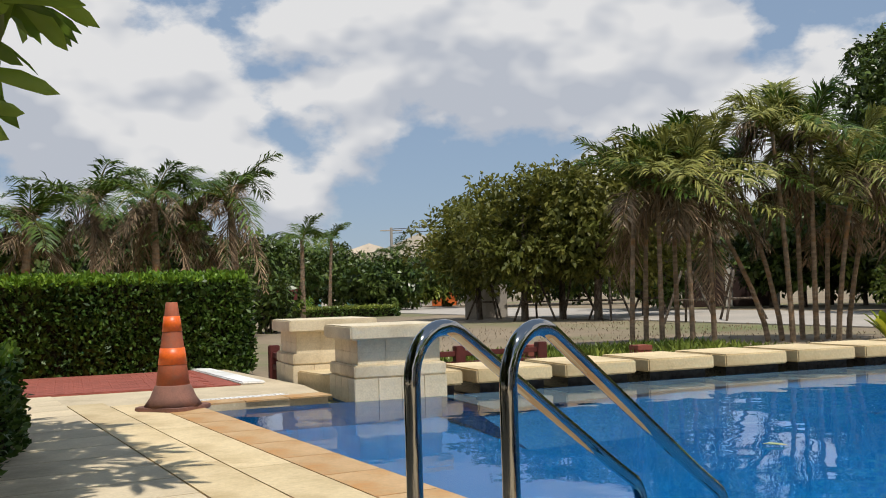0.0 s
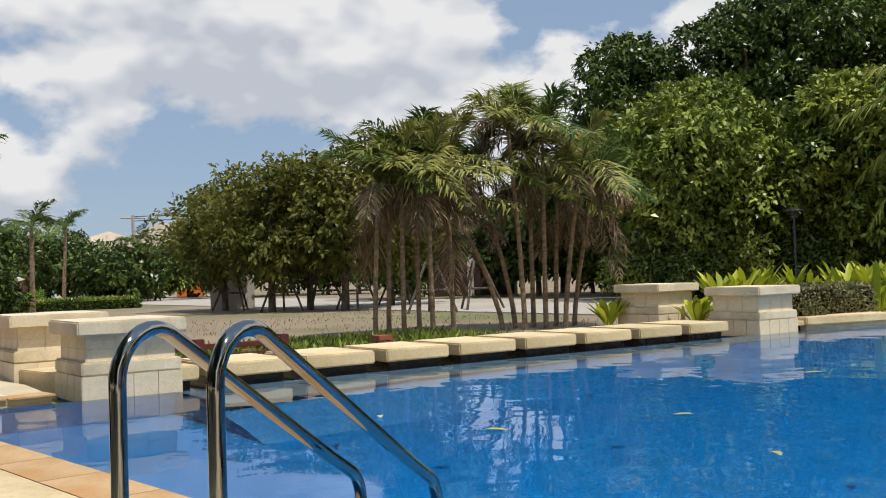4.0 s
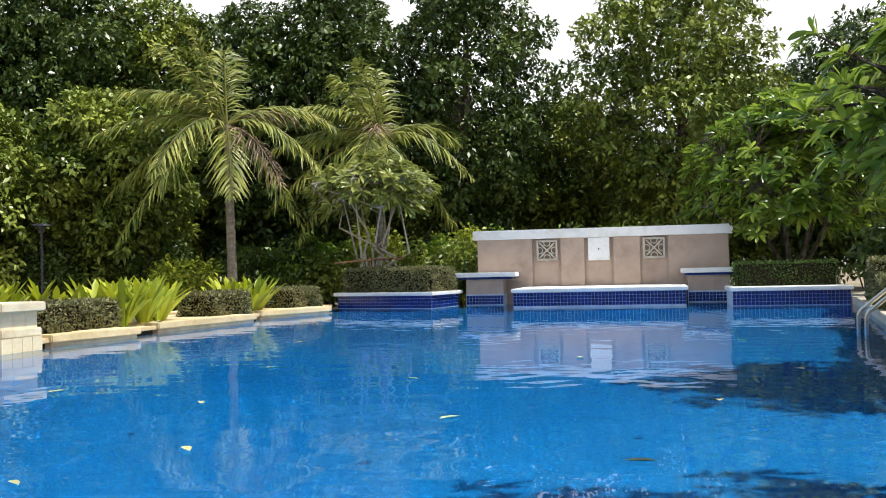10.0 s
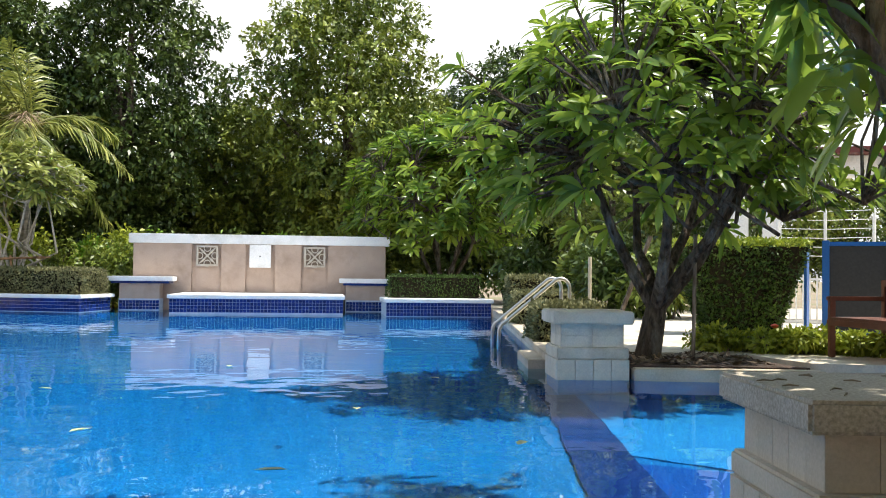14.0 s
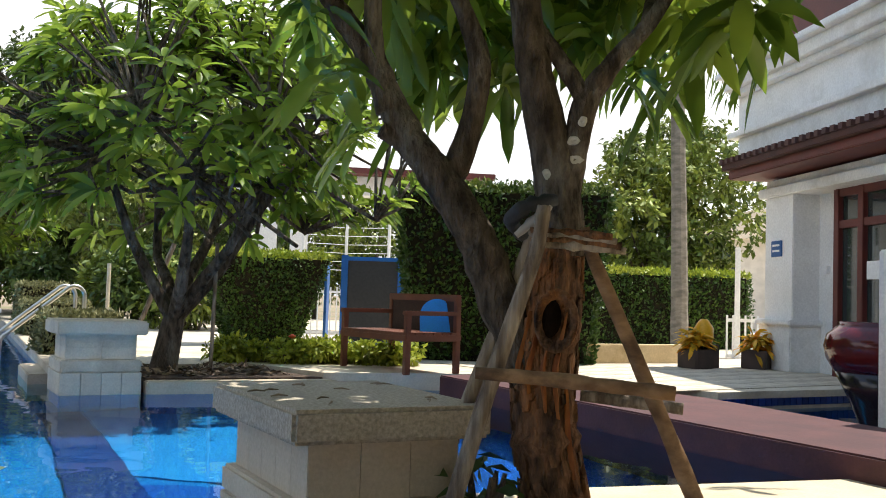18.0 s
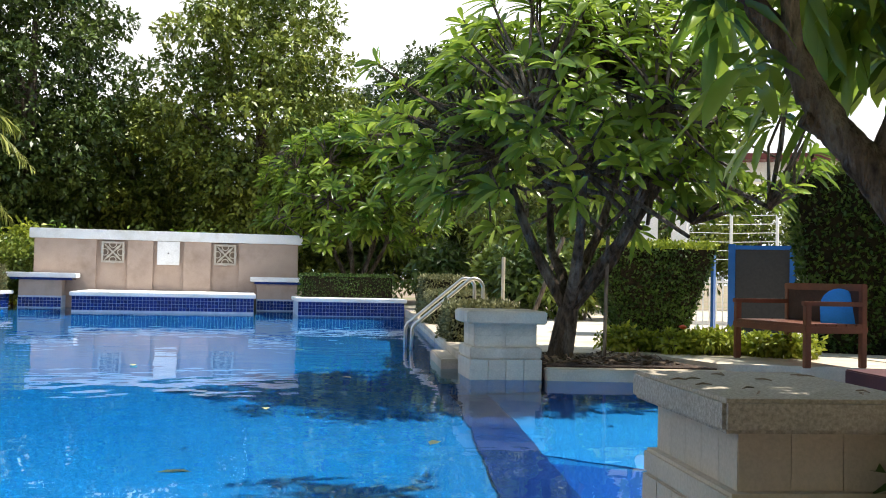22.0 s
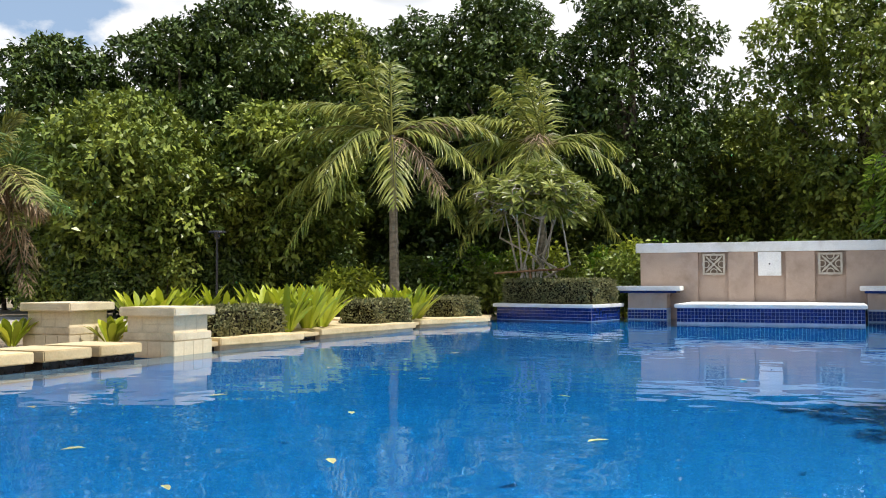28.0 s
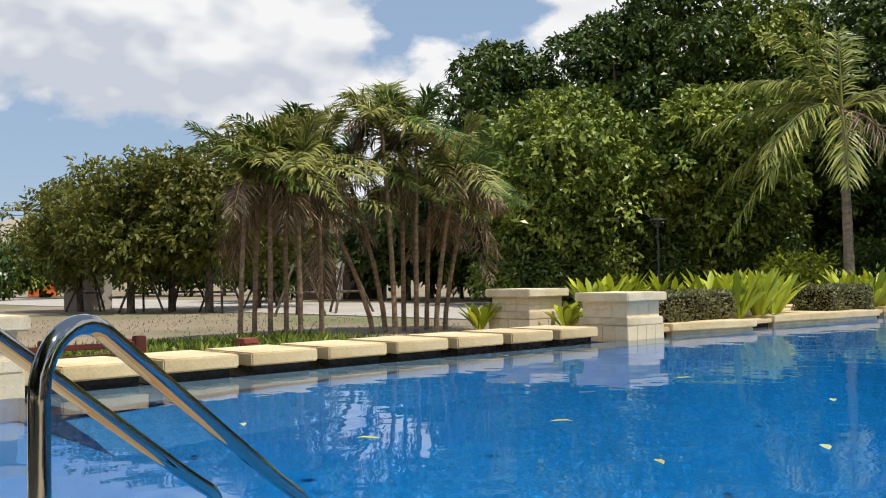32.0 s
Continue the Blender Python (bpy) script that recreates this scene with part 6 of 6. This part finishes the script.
H = 0.845
prof = lambda z: 0.158 - 0.112 * (z / H)
part("body", Shape().lathe([(prof(0.18), 0.18), (prof(0.35), 0.35), (prof(0.52), 0.52), (prof(0.75), 0.75), (prof(H), H), (0.04, H + 0.005)], sides=28), CONE, cone, smooth=True)
for z0, z1 in ((0.36, 0.49), (0.62, 0.74)):
    part("band", Shape().lathe([(prof(z0) + 0.004, z0), (prof(z1) + 0.004, z1)], sides=28), CONE_BAND, cone, "bright orange band", smooth=True)
part("skirt", Shape().lathe([(0.23, 0.03), (0.18, 0.10), (0.142, 0.19), (0.13, 0.20)], sides=28), CONE_FOOT, cone, smooth=True)
foot = Shape().prism([(0.26 * math.cos(a) * (1.0 + 0.13 * math.cos(4 * a)), 0.26 * math.sin(a) * (1.0 + 0.13 * math.cos(4 * a))) for a in np.linspace(0, 2 * math.pi, 24, endpoint=False)], 0, 0.035)
part("foot", foot, CONE_FOOT, cone, "worn brown rubber foot", bevel=0.006)

hedge("hedge", [(-9.5, -2.2), (-4.6, -2.2), (-4.9, -0.55), (-6.6, -0.42), (-9.5, -0.85)], 0.05, 0.62, "low dark hedge at the edge of the deck", HEDGE_LEAF, 40, density=1200, size=0.06)
frangipani("frangipani", -3.2, -2.4, 0.05, (-0.8, 1.45, 3.6), (3.0, 1.5, 0.95), "frangipani that shades the deck with dark leaves", 84, tips=440, leaves=12, length=0.26, trunk=0.12, fork=0.6, stems=6, low=((-0.46, 2.15, 1.97), (-0.61, 2.09, 1.97), (-0.45, 1.96, 1.67), (-0.45, 1.94, 1.53), (-0.42, 2.10, 1.93), (-0.55, 2.02, 2.02), (-0.36, 1.95, 1.80), (-0.3, 1.9, 2.2)))

# raised red brick terrace and its white kerb
tagged(part("brick_terrace", Shape().prism([(-12.4, -7), (-9.95, -7), (-10.0, 1.5), (-12.4, 1.3)], -0.2, 0.062), BRICK_PAVE), "red brick paved terrace", "paving", kind="structure")
kerb = thing("kerb", "white painted kerb round the brick terrace", "kerb", (-10.5, 1.1, 0.05))
part("kerb_run", Shape().prism([(0.45, 0.42), (0.48, 0.66), (-1.9, 0.42), (-1.9, 0.2)], 0.0, 0.03), WHITE, kerb, bevel=0.012)
tagged(part("step", Shape().prism([(-10.0, 2.05), (-9.1, 2.2), (-9.1, 2.9), (-10.0, 2.9)], -0.3, 0.17), CREAM, bevel=0.012), "cream stone step between the pillars", "step", kind="structure")
fence = thing("low_fence", "low maroon timber rail behind the pillars", "fence", (-10.6, 3.0, -0.06))
for i in range(3):
    part("post", Shape().box(-0.06, 0.06, i * 1.05, i * 1.05 + 0.12, 0, 0.36), RED_BROWN, fence, bevel=0.01)
for z in (0.12, 0.24):
    part("rail", Shape().box(-0.03, 0.03, 0, 2.2, z, z + 0.06), RED_BROWN, fence, bevel=0.006)
fence2 = thing("low_fence", "low maroon timber rail beside the hedge", "fence", (-11.6, 2.15, -0.06))
for i in range(2):
    part("post", Shape().box(i * 0.75, i * 0.75 + 0.12, -0.06, 0.06, 0, 0.42), RED_BROWN, fence2, bevel=0.01)
for z in (0.14, 0.28):
    part("rail", Shape().box(0, 0.9, -0.03, 0.03, z, z + 0.06), RED_BROWN, fence2, bevel=0.006)
for i, (x, y, h) in enumerate(((-11.2, 5.35, 0.30), (-11.15, 6.9, 0.24), (-11.45, 5.1, 0.16))):
    bp_ = thing("brick_post", "short red brick post in the grass", "brick post", (x, y, -0.06), group="brick posts")
    for k in range(int(h / 0.075)):
        part("brick", Shape().box(-0.11, 0.11, -0.11, 0.11, k * 0.075, k * 0.075 + 0.068), BRICK_PAVE, bp_, bevel=0.006)

# strap-leaved plants in the planters
STRAP = material("strap_leaf", (0.33, 0.40, 0.025), (0.42, 0.46, 0.045), rough=0.4, scale=1.5, fine=5, bump=0, island=0.35, translucent=0.3)
rng = np.random.default_rng(55)
SPOTS = [(-9.7, 12.3), (-9.8, 12.9), (-9.7, 13.6), (-9.6, 14.2), (-9.3, 14.9), (-8.8, 14.9), (-8.75, 15.5), (-8.8, 16.1), (-9.2, 16.4), (-9.3, 17.0), (-9.4, 15.6), (-9.0, 19.4), (-8.7, 19.9), (-8.8, 20.5), (-9.2, 20.3), (-10.9, 10.9), (-9.7, 11.55), (-9.55, 11.9)]
for i, (x, y) in enumerate(SPOTS):
    small = i > 14
    pl = thing("strap_plant", "yellow-green strap-leaved plant in the planter", "plant", (x, y, 0.08), group="strap plants")
    n = 26
    a = rng.uniform(0, 6.28, n)
    w = np.column_stack([np.cos(a), np.sin(a), rng.uniform(1.1, 3.4, n)])
    b = np.column_stack([np.cos(a), np.sin(a), np.zeros(n)]) * 0.05
    part("leaves", blade_mesh("leaves", rng, b, w, np.column_stack([-np.cos(a), -np.sin(a), np.full(n, 0.5)]), 0.5 if small else 1.05, 0.12, 0.22), STRAP, pl)

# fountain wall: pilasters, panels, tiled fronts
GROUT = material("pale_grout", (0.46, 0.51, 0.60), (0.36, 0.42, 0.52), rough=0.8, scale=6, fine=50, bump=0.1)
TILE = material("glazed_blue_tile", (0.006, 0.022, 0.13), (0.008, 0.03, 0.17), rough=0.18, scale=10, fine=40, bump=0.03, random_ob=0.35)
PANEL_STONE = material("carved_panel_stone", (0.55, 0.50, 0.42), (0.45, 0.40, 0.33), rough=0.9, scale=10, fine=80, bump=0.3)
# darker copy of the panel stone, painting the shade behind the carving
PANEL_SHADE = material("panel_stone_shaded", (0.20, 0.15, 0.11), (0.15, 0.11, 0.08), rough=0.95, scale=10, fine=80, bump=0.3)
wf = bpy.data.objects["wall_fountain"]
for xa, xb in ((-4.88, -3.38), (-2.62, -1.98), (-1.22, -0.52), (0.2, 1.73)):
    part("pilaster", Shape().box(xa, xb, 26.50, 26.6, 0.3, 1.75), WALL_PINK, wf, bevel=0.01)
for xc, plain in ((-2.98, False), (-1.60, True), (-0.16, False)):
    pn = thing("wall_panel", "plain white square spout panel on the fountain wall" if plain else "carved square stone panel with a star flower pattern", "panel", (xc, 26.52, 1.16))
    w = 0.28
    if plain:
        part("plate", Shape().box(-w, w, -0.06, 0.02, -0.03, 0.58), WHITE, pn, bevel=0.01)
        part("spout", Shape().tube([(0, -0.05, 0.27), (0, -0.10, 0.27)], 0.02, 10), GLOSS_BLACK, pn)
    else:
        part("backing", Shape().box(-w + 0.02, w - 0.02, -0.01, 0.03, 0.02, 0.52), PANEL_SHADE, pn)
        for a, b_, c, d in ((-w, w, 0.0, 0.05), (-w, w, 0.49, 0.54), (-w, -w + 0.05, 0.05, 0.49), (w - 0.05, w, 0.05, 0.49)):
            part("frame", Shape().box(a, b_, -0.05, 0.0, c, d), PANEL_STONE, pn, bevel=0.006)
        for k in range(4):
            a = k * math.pi / 2 + math.pi / 4
            part("petal", Shape().tube([(0.03 * math.cos(a), -0.03, 0.27 + 0.03 * math.sin(a)), (0.15 * math.cos(a), -0.035, 0.27 + 0.15 * math.sin(a)), (0.29 * math.cos(a), -0.03, 0.27 + 0.29 * math.sin(a))], [0.014, 0.034, 0.012], 6), PANEL_STONE, pn)
            cx, cz = 0.20 * math.cos(a + math.pi / 4), 0.27 + 0.20 * math.sin(a + math.pi / 4)
            part("loop", Shape().tube([(cx + 0.085 * math.cos(w), -0.03, cz + 0.085 * math.sin(w)) for w in np.linspace(0, 6.28, 13)], 0.014, 6), PANEL_STONE, pn)
        part("boss", Shape().tube([(0, -0.05, 0.27), (0, 0.0, 0.27)], 0.04, 12), PANEL_STONE, pn)

tile_mesh = Shape().box(-0.036, 0.036, -0.006, 0.004, -0.036, 0.036).mesh("tile")
tile_mesh.materials.append(TILE)


def tile_run(owner, x0, y0, x1, y1, z0, rows):
    """Square glazed tiles with recessed joints along a straight front."""
    ln = math.hypot(x1 - x0, y1 - y0)
    n = max(1, int(ln / 0.08))
    turn = math.degrees(math.atan2(y1 - y0, x1 - x0))
    for r in range(rows):
        for i in range(n):
            s = (i + 0.5) / n
            o = new("tile", tile_mesh)
            o.parent = owner
            o.matrix_basis = pose(x0 + (x1 - x0) * s, y0 + (y1 - y0) * s, z0 + 0.04 + r * 0.08, 0, 0, turn) @ Matrix.Diagonal((ln / n / 0.08, 1, 1, 1))


for nm in ("slab_left_wall", "slab_middle_wall", "slab_right_wall"):
    ob = bpy.data.objects[nm]
    ob.data.materials.clear()
    ob.data.materials.append(GROUT)
tile_run(bpy.data.objects["slab_left_wall"], -8.4, 24.965, -5.65, 24.075, 0.01, 4)
tile_run(bpy.data.objects["slab_left_wall"], -5.645, 24.08, -5.295, 25.8, 0.01, 4)
tile_run(bpy.data.objects["slab_middle_wall"], -3.5, 23.555, 0.55, 23.555, 0.045, 4)
tile_run(bpy.data.objects["slab_right_wall"], 1.55, 23.055, 4.05, 23.055, 0.01, 4)
for xa, xb, ca, cb, lab in ((-5.1, -4.1, -5.4, -3.75, "low beige fountain pier with white cap and tiled foot"), (0.67, 1.7, 0.5, 2.0, "low beige fountain pier with white cap and tiled foot")):
    pier = thing("fountain_pier", lab, "pier", ((xa + xb) / 2, 25.9, 0), group="fountain piers")
    c = (xa + xb) / 2
    part("body", Shape().box(xa - c, xb - c, 0, 0.6, -1.3, 0.69), WALL_PINK, pier)
    part("foot", Shape().box(xa - c - 0.01, xb - c + 0.01, -0.012, 0.6, -1.3, 0.30), GROUT, pier)
    part("blue_band", Shape().box(ca - c + 0.1, cb - c - 0.1, -0.06, 0.6, 0.69, 0.75), TILE, pier)
    part("cap", Shape().box(ca - c, cb - c, -0.12, 0.7, 0.75, 0.87), WHITE, pier, bevel=0.012)
    tile_run(pier, xa - c, -0.016, xb - c, -0.016, 0.02, 3)
for i in range(12):
    xx = -4.6 + i * 0.55
    shrub("shrub", xx, 27.6, 0.0, 0.5, 0.4, 2.1 + 0.15 * math.sin(i * 2.1), "green shrub behind the fountain wall", LEAF_BRIGHT if i % 3 == 0 else LEAF, 1100 + i, 900, 0.16, "shrubs behind the wall")
for i in range(4):
    shrub("shrub", -8.0 + i * 0.95, 27.2, 0.0, 0.7, 0.6, 1.7 + 0.2 * (i % 2), "green shrub behind the tiled planter", LEAF, 1120 + i, 1500, 0.16, "shrubs behind the wall")

# lamp post in the trees, far houses, prop frames
px, py = polar(-34.6, 26)
lamp = thing("garden_lamp", "dark garden lamp post with a flat hood", "lamp post", (px, py, -0.06))
part("pole", Shape().tube([(0, 0, 0), (0, 0, 2.15)], 0.032, 10), GLOSS_BLACK, lamp)
part("hood", Shape().lathe([(0.06, 2.15), (0.08, 2.2), (0.09, 2.30), (0.24, 2.32), (0.22, 2.36), (0.04, 2.39)], sides=16), GLOSS_BLACK, lamp)
HOUSE = material("far_house_wall", (0.72, 0.66, 0.58), (0.62, 0.57, 0.5), rough=0.9, scale=0.5, fine=5, bump=0.1)
HOUSE_ROOF = material("pale_roof", (0.78, 0.68, 0.56), (0.68, 0.59, 0.48), rough=0.9, scale=1, fine=8, bump=0.2)
ORANGE_DOOR = material("orange_shutter", (0.75, 0.18, 0.03), (0.66, 0.15, 0.03), rough=0.6, scale=2, fine=20, bump=0.1)
TEAL = material("teal_shutter", (0.12, 0.30, 0.28), (0.10, 0.26, 0.24), rough=0.6, scale=2, fine=20, bump=0.1)


def house(x, y, turn, w, d, h, roof, label, door):
    hs = thing("house", label, "house", (x, y, -0.06), turn)
    part("wall", Shape().box(-w / 2, w / 2, -d / 2, d / 2, 0, h), HOUSE, hs)
    s = Shape()
    s.v = [(-w / 2 - 0.5, -d / 2 - 0.5, h), (w / 2 + 0.5, -d / 2 - 0.5, h), (w / 2 + 0.5, d / 2 + 0.5, h), (-w / 2 - 0.5, d / 2 + 0.5, h), (0, -d / 2 - 0.5, h + roof), (0, d / 2 + 0.5, h + roof)]
    s.f = [(0, 1, 2, 3)[::-1], (0, 1, 4), (1, 2, 5, 4), (2, 3, 5), (3, 0, 4, 5)]
    part("roof", s, HOUSE_ROOF, hs)
    for i in range(max(2, int(w / 3))):
        xc = -w / 2 + (i + 0.5) * w / max(2, int(w / 3))
        part("door", Shape().box(xc - 0.9, xc + 0.9, -d / 2 - 0.06, -d / 2 + 0.02, 0, h * 0.56), door, hs, bevel=0.02)
        wd = part("window", Shape().box(xc - 0.6, xc + 0.6, -d / 2 - 0.03, -d / 2 + 0.02, h * 0.62, h - 0.25), GLASS, hs)
        part("window_frame", Shape().box(xc - 0.65, xc + 0.65, -d / 2 - 0.05, -d / 2 + 0.0, h * 0.6, h * 0.63), WHITE, wd)
    return hs


for az, d, w, h, rf, dm, lab in ((-70.3, 74, 7, 3.6, 1.7, ORANGE_DOOR, "far house with a pale roof and orange shutters"), (-73.2, 84, 9, 3.6, 1.6, TEAL, "far house with a pale roof and teal shutters"), (-75.4, 78, 7, 2.4, 0.8, TEAL, "low far house with teal shutters"), (-52.8, 47, 4.2, 3.4, 0.9, BENCH_DARK, "far white house seen between palms"), (51.6, 36, 5, 3.2, 1.0, GLOSS_BLACK, "far grey house with dark windows")):
    px, py = polar(az, d)
    house(px, py, -az, w, 5, h, rf, lab, dm)
pole = thing("utility_pole", "far utility pole with a cross arm", "utility pole", (*polar(-71.9, 70), -0.06))
part("pole", Shape().tube([(0, 0, 0), (0, 0, 5.7)], 0.1, 8), ROAD, pole)
part("cross_arm", Shape().tube([(-0.1, -0.8, 5.5), (0.1, 0.8, 5.5)], 0.05, 6), ROAD, pole)
for zz in (5.6, 5.3):
    part("wire", Shape().tube([(0, 0, zz), (3.5, 8, zz + 0.2), (7, 16, zz + 1.1)], 0.025, 4), GLOSS_BLACK, pole)
for i, (az, d) in enumerate(((-66.5, 34), (-63.8, 31), (-61.5, 32), (-59.5, 30), (-57, 33), (-55.2, 26), (-52.5, 27))):
    px, py = polar(az, d)
    pf = thing("prop_frame", "dark wooden tripod prop round a young tree", "tree prop", (px, py, -0.06), 30 * i, group="prop frames")
    for k in range(3):
        a = k * 2.094
        part("leg", Shape().tube([(0.75 * math.cos(a), 0.75 * math.sin(a), 0), (0.15 * math.cos(a), 0.15 * math.sin(a), 1.35)], 0.035, 6), BARK, pf)
        a2 = a + 2.094
        part("rail", Shape().tube([(0.48 * math.cos(a), 0.48 * math.sin(a), 0.6), (0.48 * math.cos(a2), 0.48 * math.sin(a2), 0.6)], 0.03, 6), BARK, pf)
for i, az in enumerate((-67.2, -66.6, -66.0)):
    px, py = polar(az, 36)
    pn = thing("sheet_panel", "grey corrugated sheet leaning upright by the road", "panel", (px, py, -0.06), 60 + 8 * i)
    part("sheet", Shape().box(-0.4, 0.4, -0.03, 0.03, 0, 1.2), ROAD, pn, bevel=0.01)

# floating leaves
FLOAT = material("fallen_leaf", (0.50, 0.42, 0.20), (0.30, 0.34, 0.12), rough=0.6, scale=6, fine=30, bump=0.1, random_ob=0.5)
rng = np.random.default_rng(66)
leaf_spots = [(-5.6, 3.4), (-4.6, 3.6), (-4.2, 4.8), (-5.9, 6.2), (-5.0, 7.4), (-3.4, 6.8), (-2.2, 8.4), (-3.9, 9.4), (-1.4, 6.2), (0.3, 7.1), (-0.9, 10.4), (1.1, 9.2), (-5.4, 10.2), (0.9, 12.6), (-2.6, 5.0), (-4.9, 12.8), (3.6, 7.6), (4.4, 6.6), (-3.0, 4.1), (-0.2, 4.9), (1.2, 5.6), (-2.7, 14.5)]
for x, y in leaf_spots:
    lf = thing("floating_leaf", "fallen leaf floating on the pool water", "leaf", (x, y, 0.006), float(rng.uniform(0, 360)), group="floating leaves")
    s = Shape()
    L, wd = rng.uniform(0.10, 0.2), rng.uniform(0.04, 0.08)
    s.v = [(-L / 2, 0, 0), (-L / 5, wd / 2, 0.008), (L / 4, wd / 2.4, 0.012), (L / 2, 0, 0.004), (L / 4, -wd / 2.4, 0.01), (-L / 5, -wd / 2, 0.006), (0, 0, -0.001)]
    s.f = [(0, 6, 1), (1, 6, 2), (2, 6, 3), (3, 6, 4), (4, 6, 5), (5, 6, 0)]
    part("blade", s, FLOAT, lf)

# paving pieces last: coping stones and deck slabs near the walk
coping = bpy.data.objects["deck_near"]
P0, P1 = Vector((-8.3, 0.85)), Vector((-4.29, 1.36))
u = (P1 - P0).normalized()
nrm2 = Vector((u.y, -u.x))
cop_mesh = Shape().box(-0.295, 0.295, -0.15, 0.15, 0, 0.014).mesh("coping_stone")
cop_mesh.materials.append(ORANGE_STONE)
strip_mesh = Shape().box(-0.897, 0.897, -0.145, 0.145, 0, 0.012).mesh("coping_stone")
strip_mesh.materials.append(CREAM)
slab_mesh = Shape().box(-0.22, 0.22, -0.445, 0.445, 0, 0.010).mesh("paving_slab")
slab_mesh.materials.append(DECK)
ang = math.degrees(math.atan2(u.y, u.x))
for i in range(14):
    q = P0 + u * (0.3 + 0.6 * i) + nrm2 * 0.145
    o = new("coping_stone", cop_mesh)
    o.parent = coping
    o.matrix_basis = pose(q.x, q.y, 0.05, 0, 0, ang)
for i in range(5):
    for off in (0.445, 0.745):
        q = P0 + u * (0.9 + 1.8 * i - off) + nrm2 * off
        o = new("coping_stone", strip_mesh)
        o.parent = coping
        o.matrix_basis = pose(q.x, q.y, 0.05, 0, 0, ang)
for j in range(4):
    for i in range(-4, 16):
        q = P0 + u * (0.25 + 0.45 * i + 0.1 * (j % 2)) + nrm2 * (1.345 + 0.9 * j)
        o = new("paving_slab", slab_mesh)
        o.parent = coping
        o.matrix_basis = pose(q.x, q.y, 0.05, 0, 0, ang)
side_stone = Shape().box(-0.13, 0.13, -0.187, 0.187, 0, 0.014).mesh("coping_stone")
side_stone.materials.append(ORANGE_STONE)
for i in range(3):
    o = new("coping_stone", side_stone)
    o.parent = coping
    o.matrix_basis = pose(-8.46 - 0.03 * i, 1.06 + 0.38 * i, 0.05, 0, 0, 7)
grate = thing("drain_grate", "white slotted drain grate set in the deck", "drain grate", (-8.68, 1.2, 0.05), 7)
for x in (-0.075, 0.055):
    part("frame", Shape().box(x, x + 0.02, -0.5, 0.5, 0, 0.014), WHITE, grate)
for i in range(24):
    part("bar", Shape().box(-0.055, 0.055, -0.495 + i * 0.041, -0.473 + i * 0.041, 0.001, 0.011), WHITE, grate)
basin_side = bpy.data.objects["deck_right"]
tile_run(basin_side, 7.3, 6.19, 9.4, 5.99, 0.03, 1)
sq = Shape().box(-0.193, 0.193, -0.193, 0.193, 0, 0.008).mesh("paving_slab")
sq.materials.append(PALE)
for i in range(11):
    for j in range(9):
        q = Vector((6.9 + 0.4 * i, 6.55 + 0.4 * j))
        if q.x - 6.9 > (q.y - 6.2) * -3 and q.x < 11.2:
            o = new("paving_slab", sq)
            o.parent = basin_side
            o.matrix_basis = pose(q.x, q.y, 0.17, 0, 0, 0)

gate2 = thing("metal_gate", "low white metal gate with a tall post beyond the pots", "gate", (12.11, 10.19, 0.1), -50.7)
for i in range(6):
    part("bar", Shape().box(i * 0.089, i * 0.089 + 0.03, -0.015, 0.015, 0, 0.72), WHITE, gate2)
for z in (0.08, 0.62):
    part("rail", Shape().box(0, 0.49, -0.02, 0.02, z, z + 0.05), WHITE, gate2)
part("post", Shape().box(0.12, 0.2, -0.04, 0.04, 0, 1.75), WHITE, gate2, bevel=0.008)

# bricks of the terrace that the walk passes nearest
terrace = bpy.data.objects["brick_terrace"]
brick_mesh = Shape().box(-0.047, 0.047, -0.107, 0.107, 0, 0.006).mesh("brick")
brick_mesh.materials.append(BRICK_PAVE)
for i in range(22):
    for j in range(13):
        x, y = -10.06 - 0.104 * i, -0.85 + 0.176 * j + 0.088 * (i % 2)
        if y < 1.22:
            o = new("brick", brick_mesh)
            o.parent = terrace
            o.matrix_basis = pose(x, y, 0.062, 0, 0, 0) @ Matrix.Diagonal((1, 0.8, 1, 1))
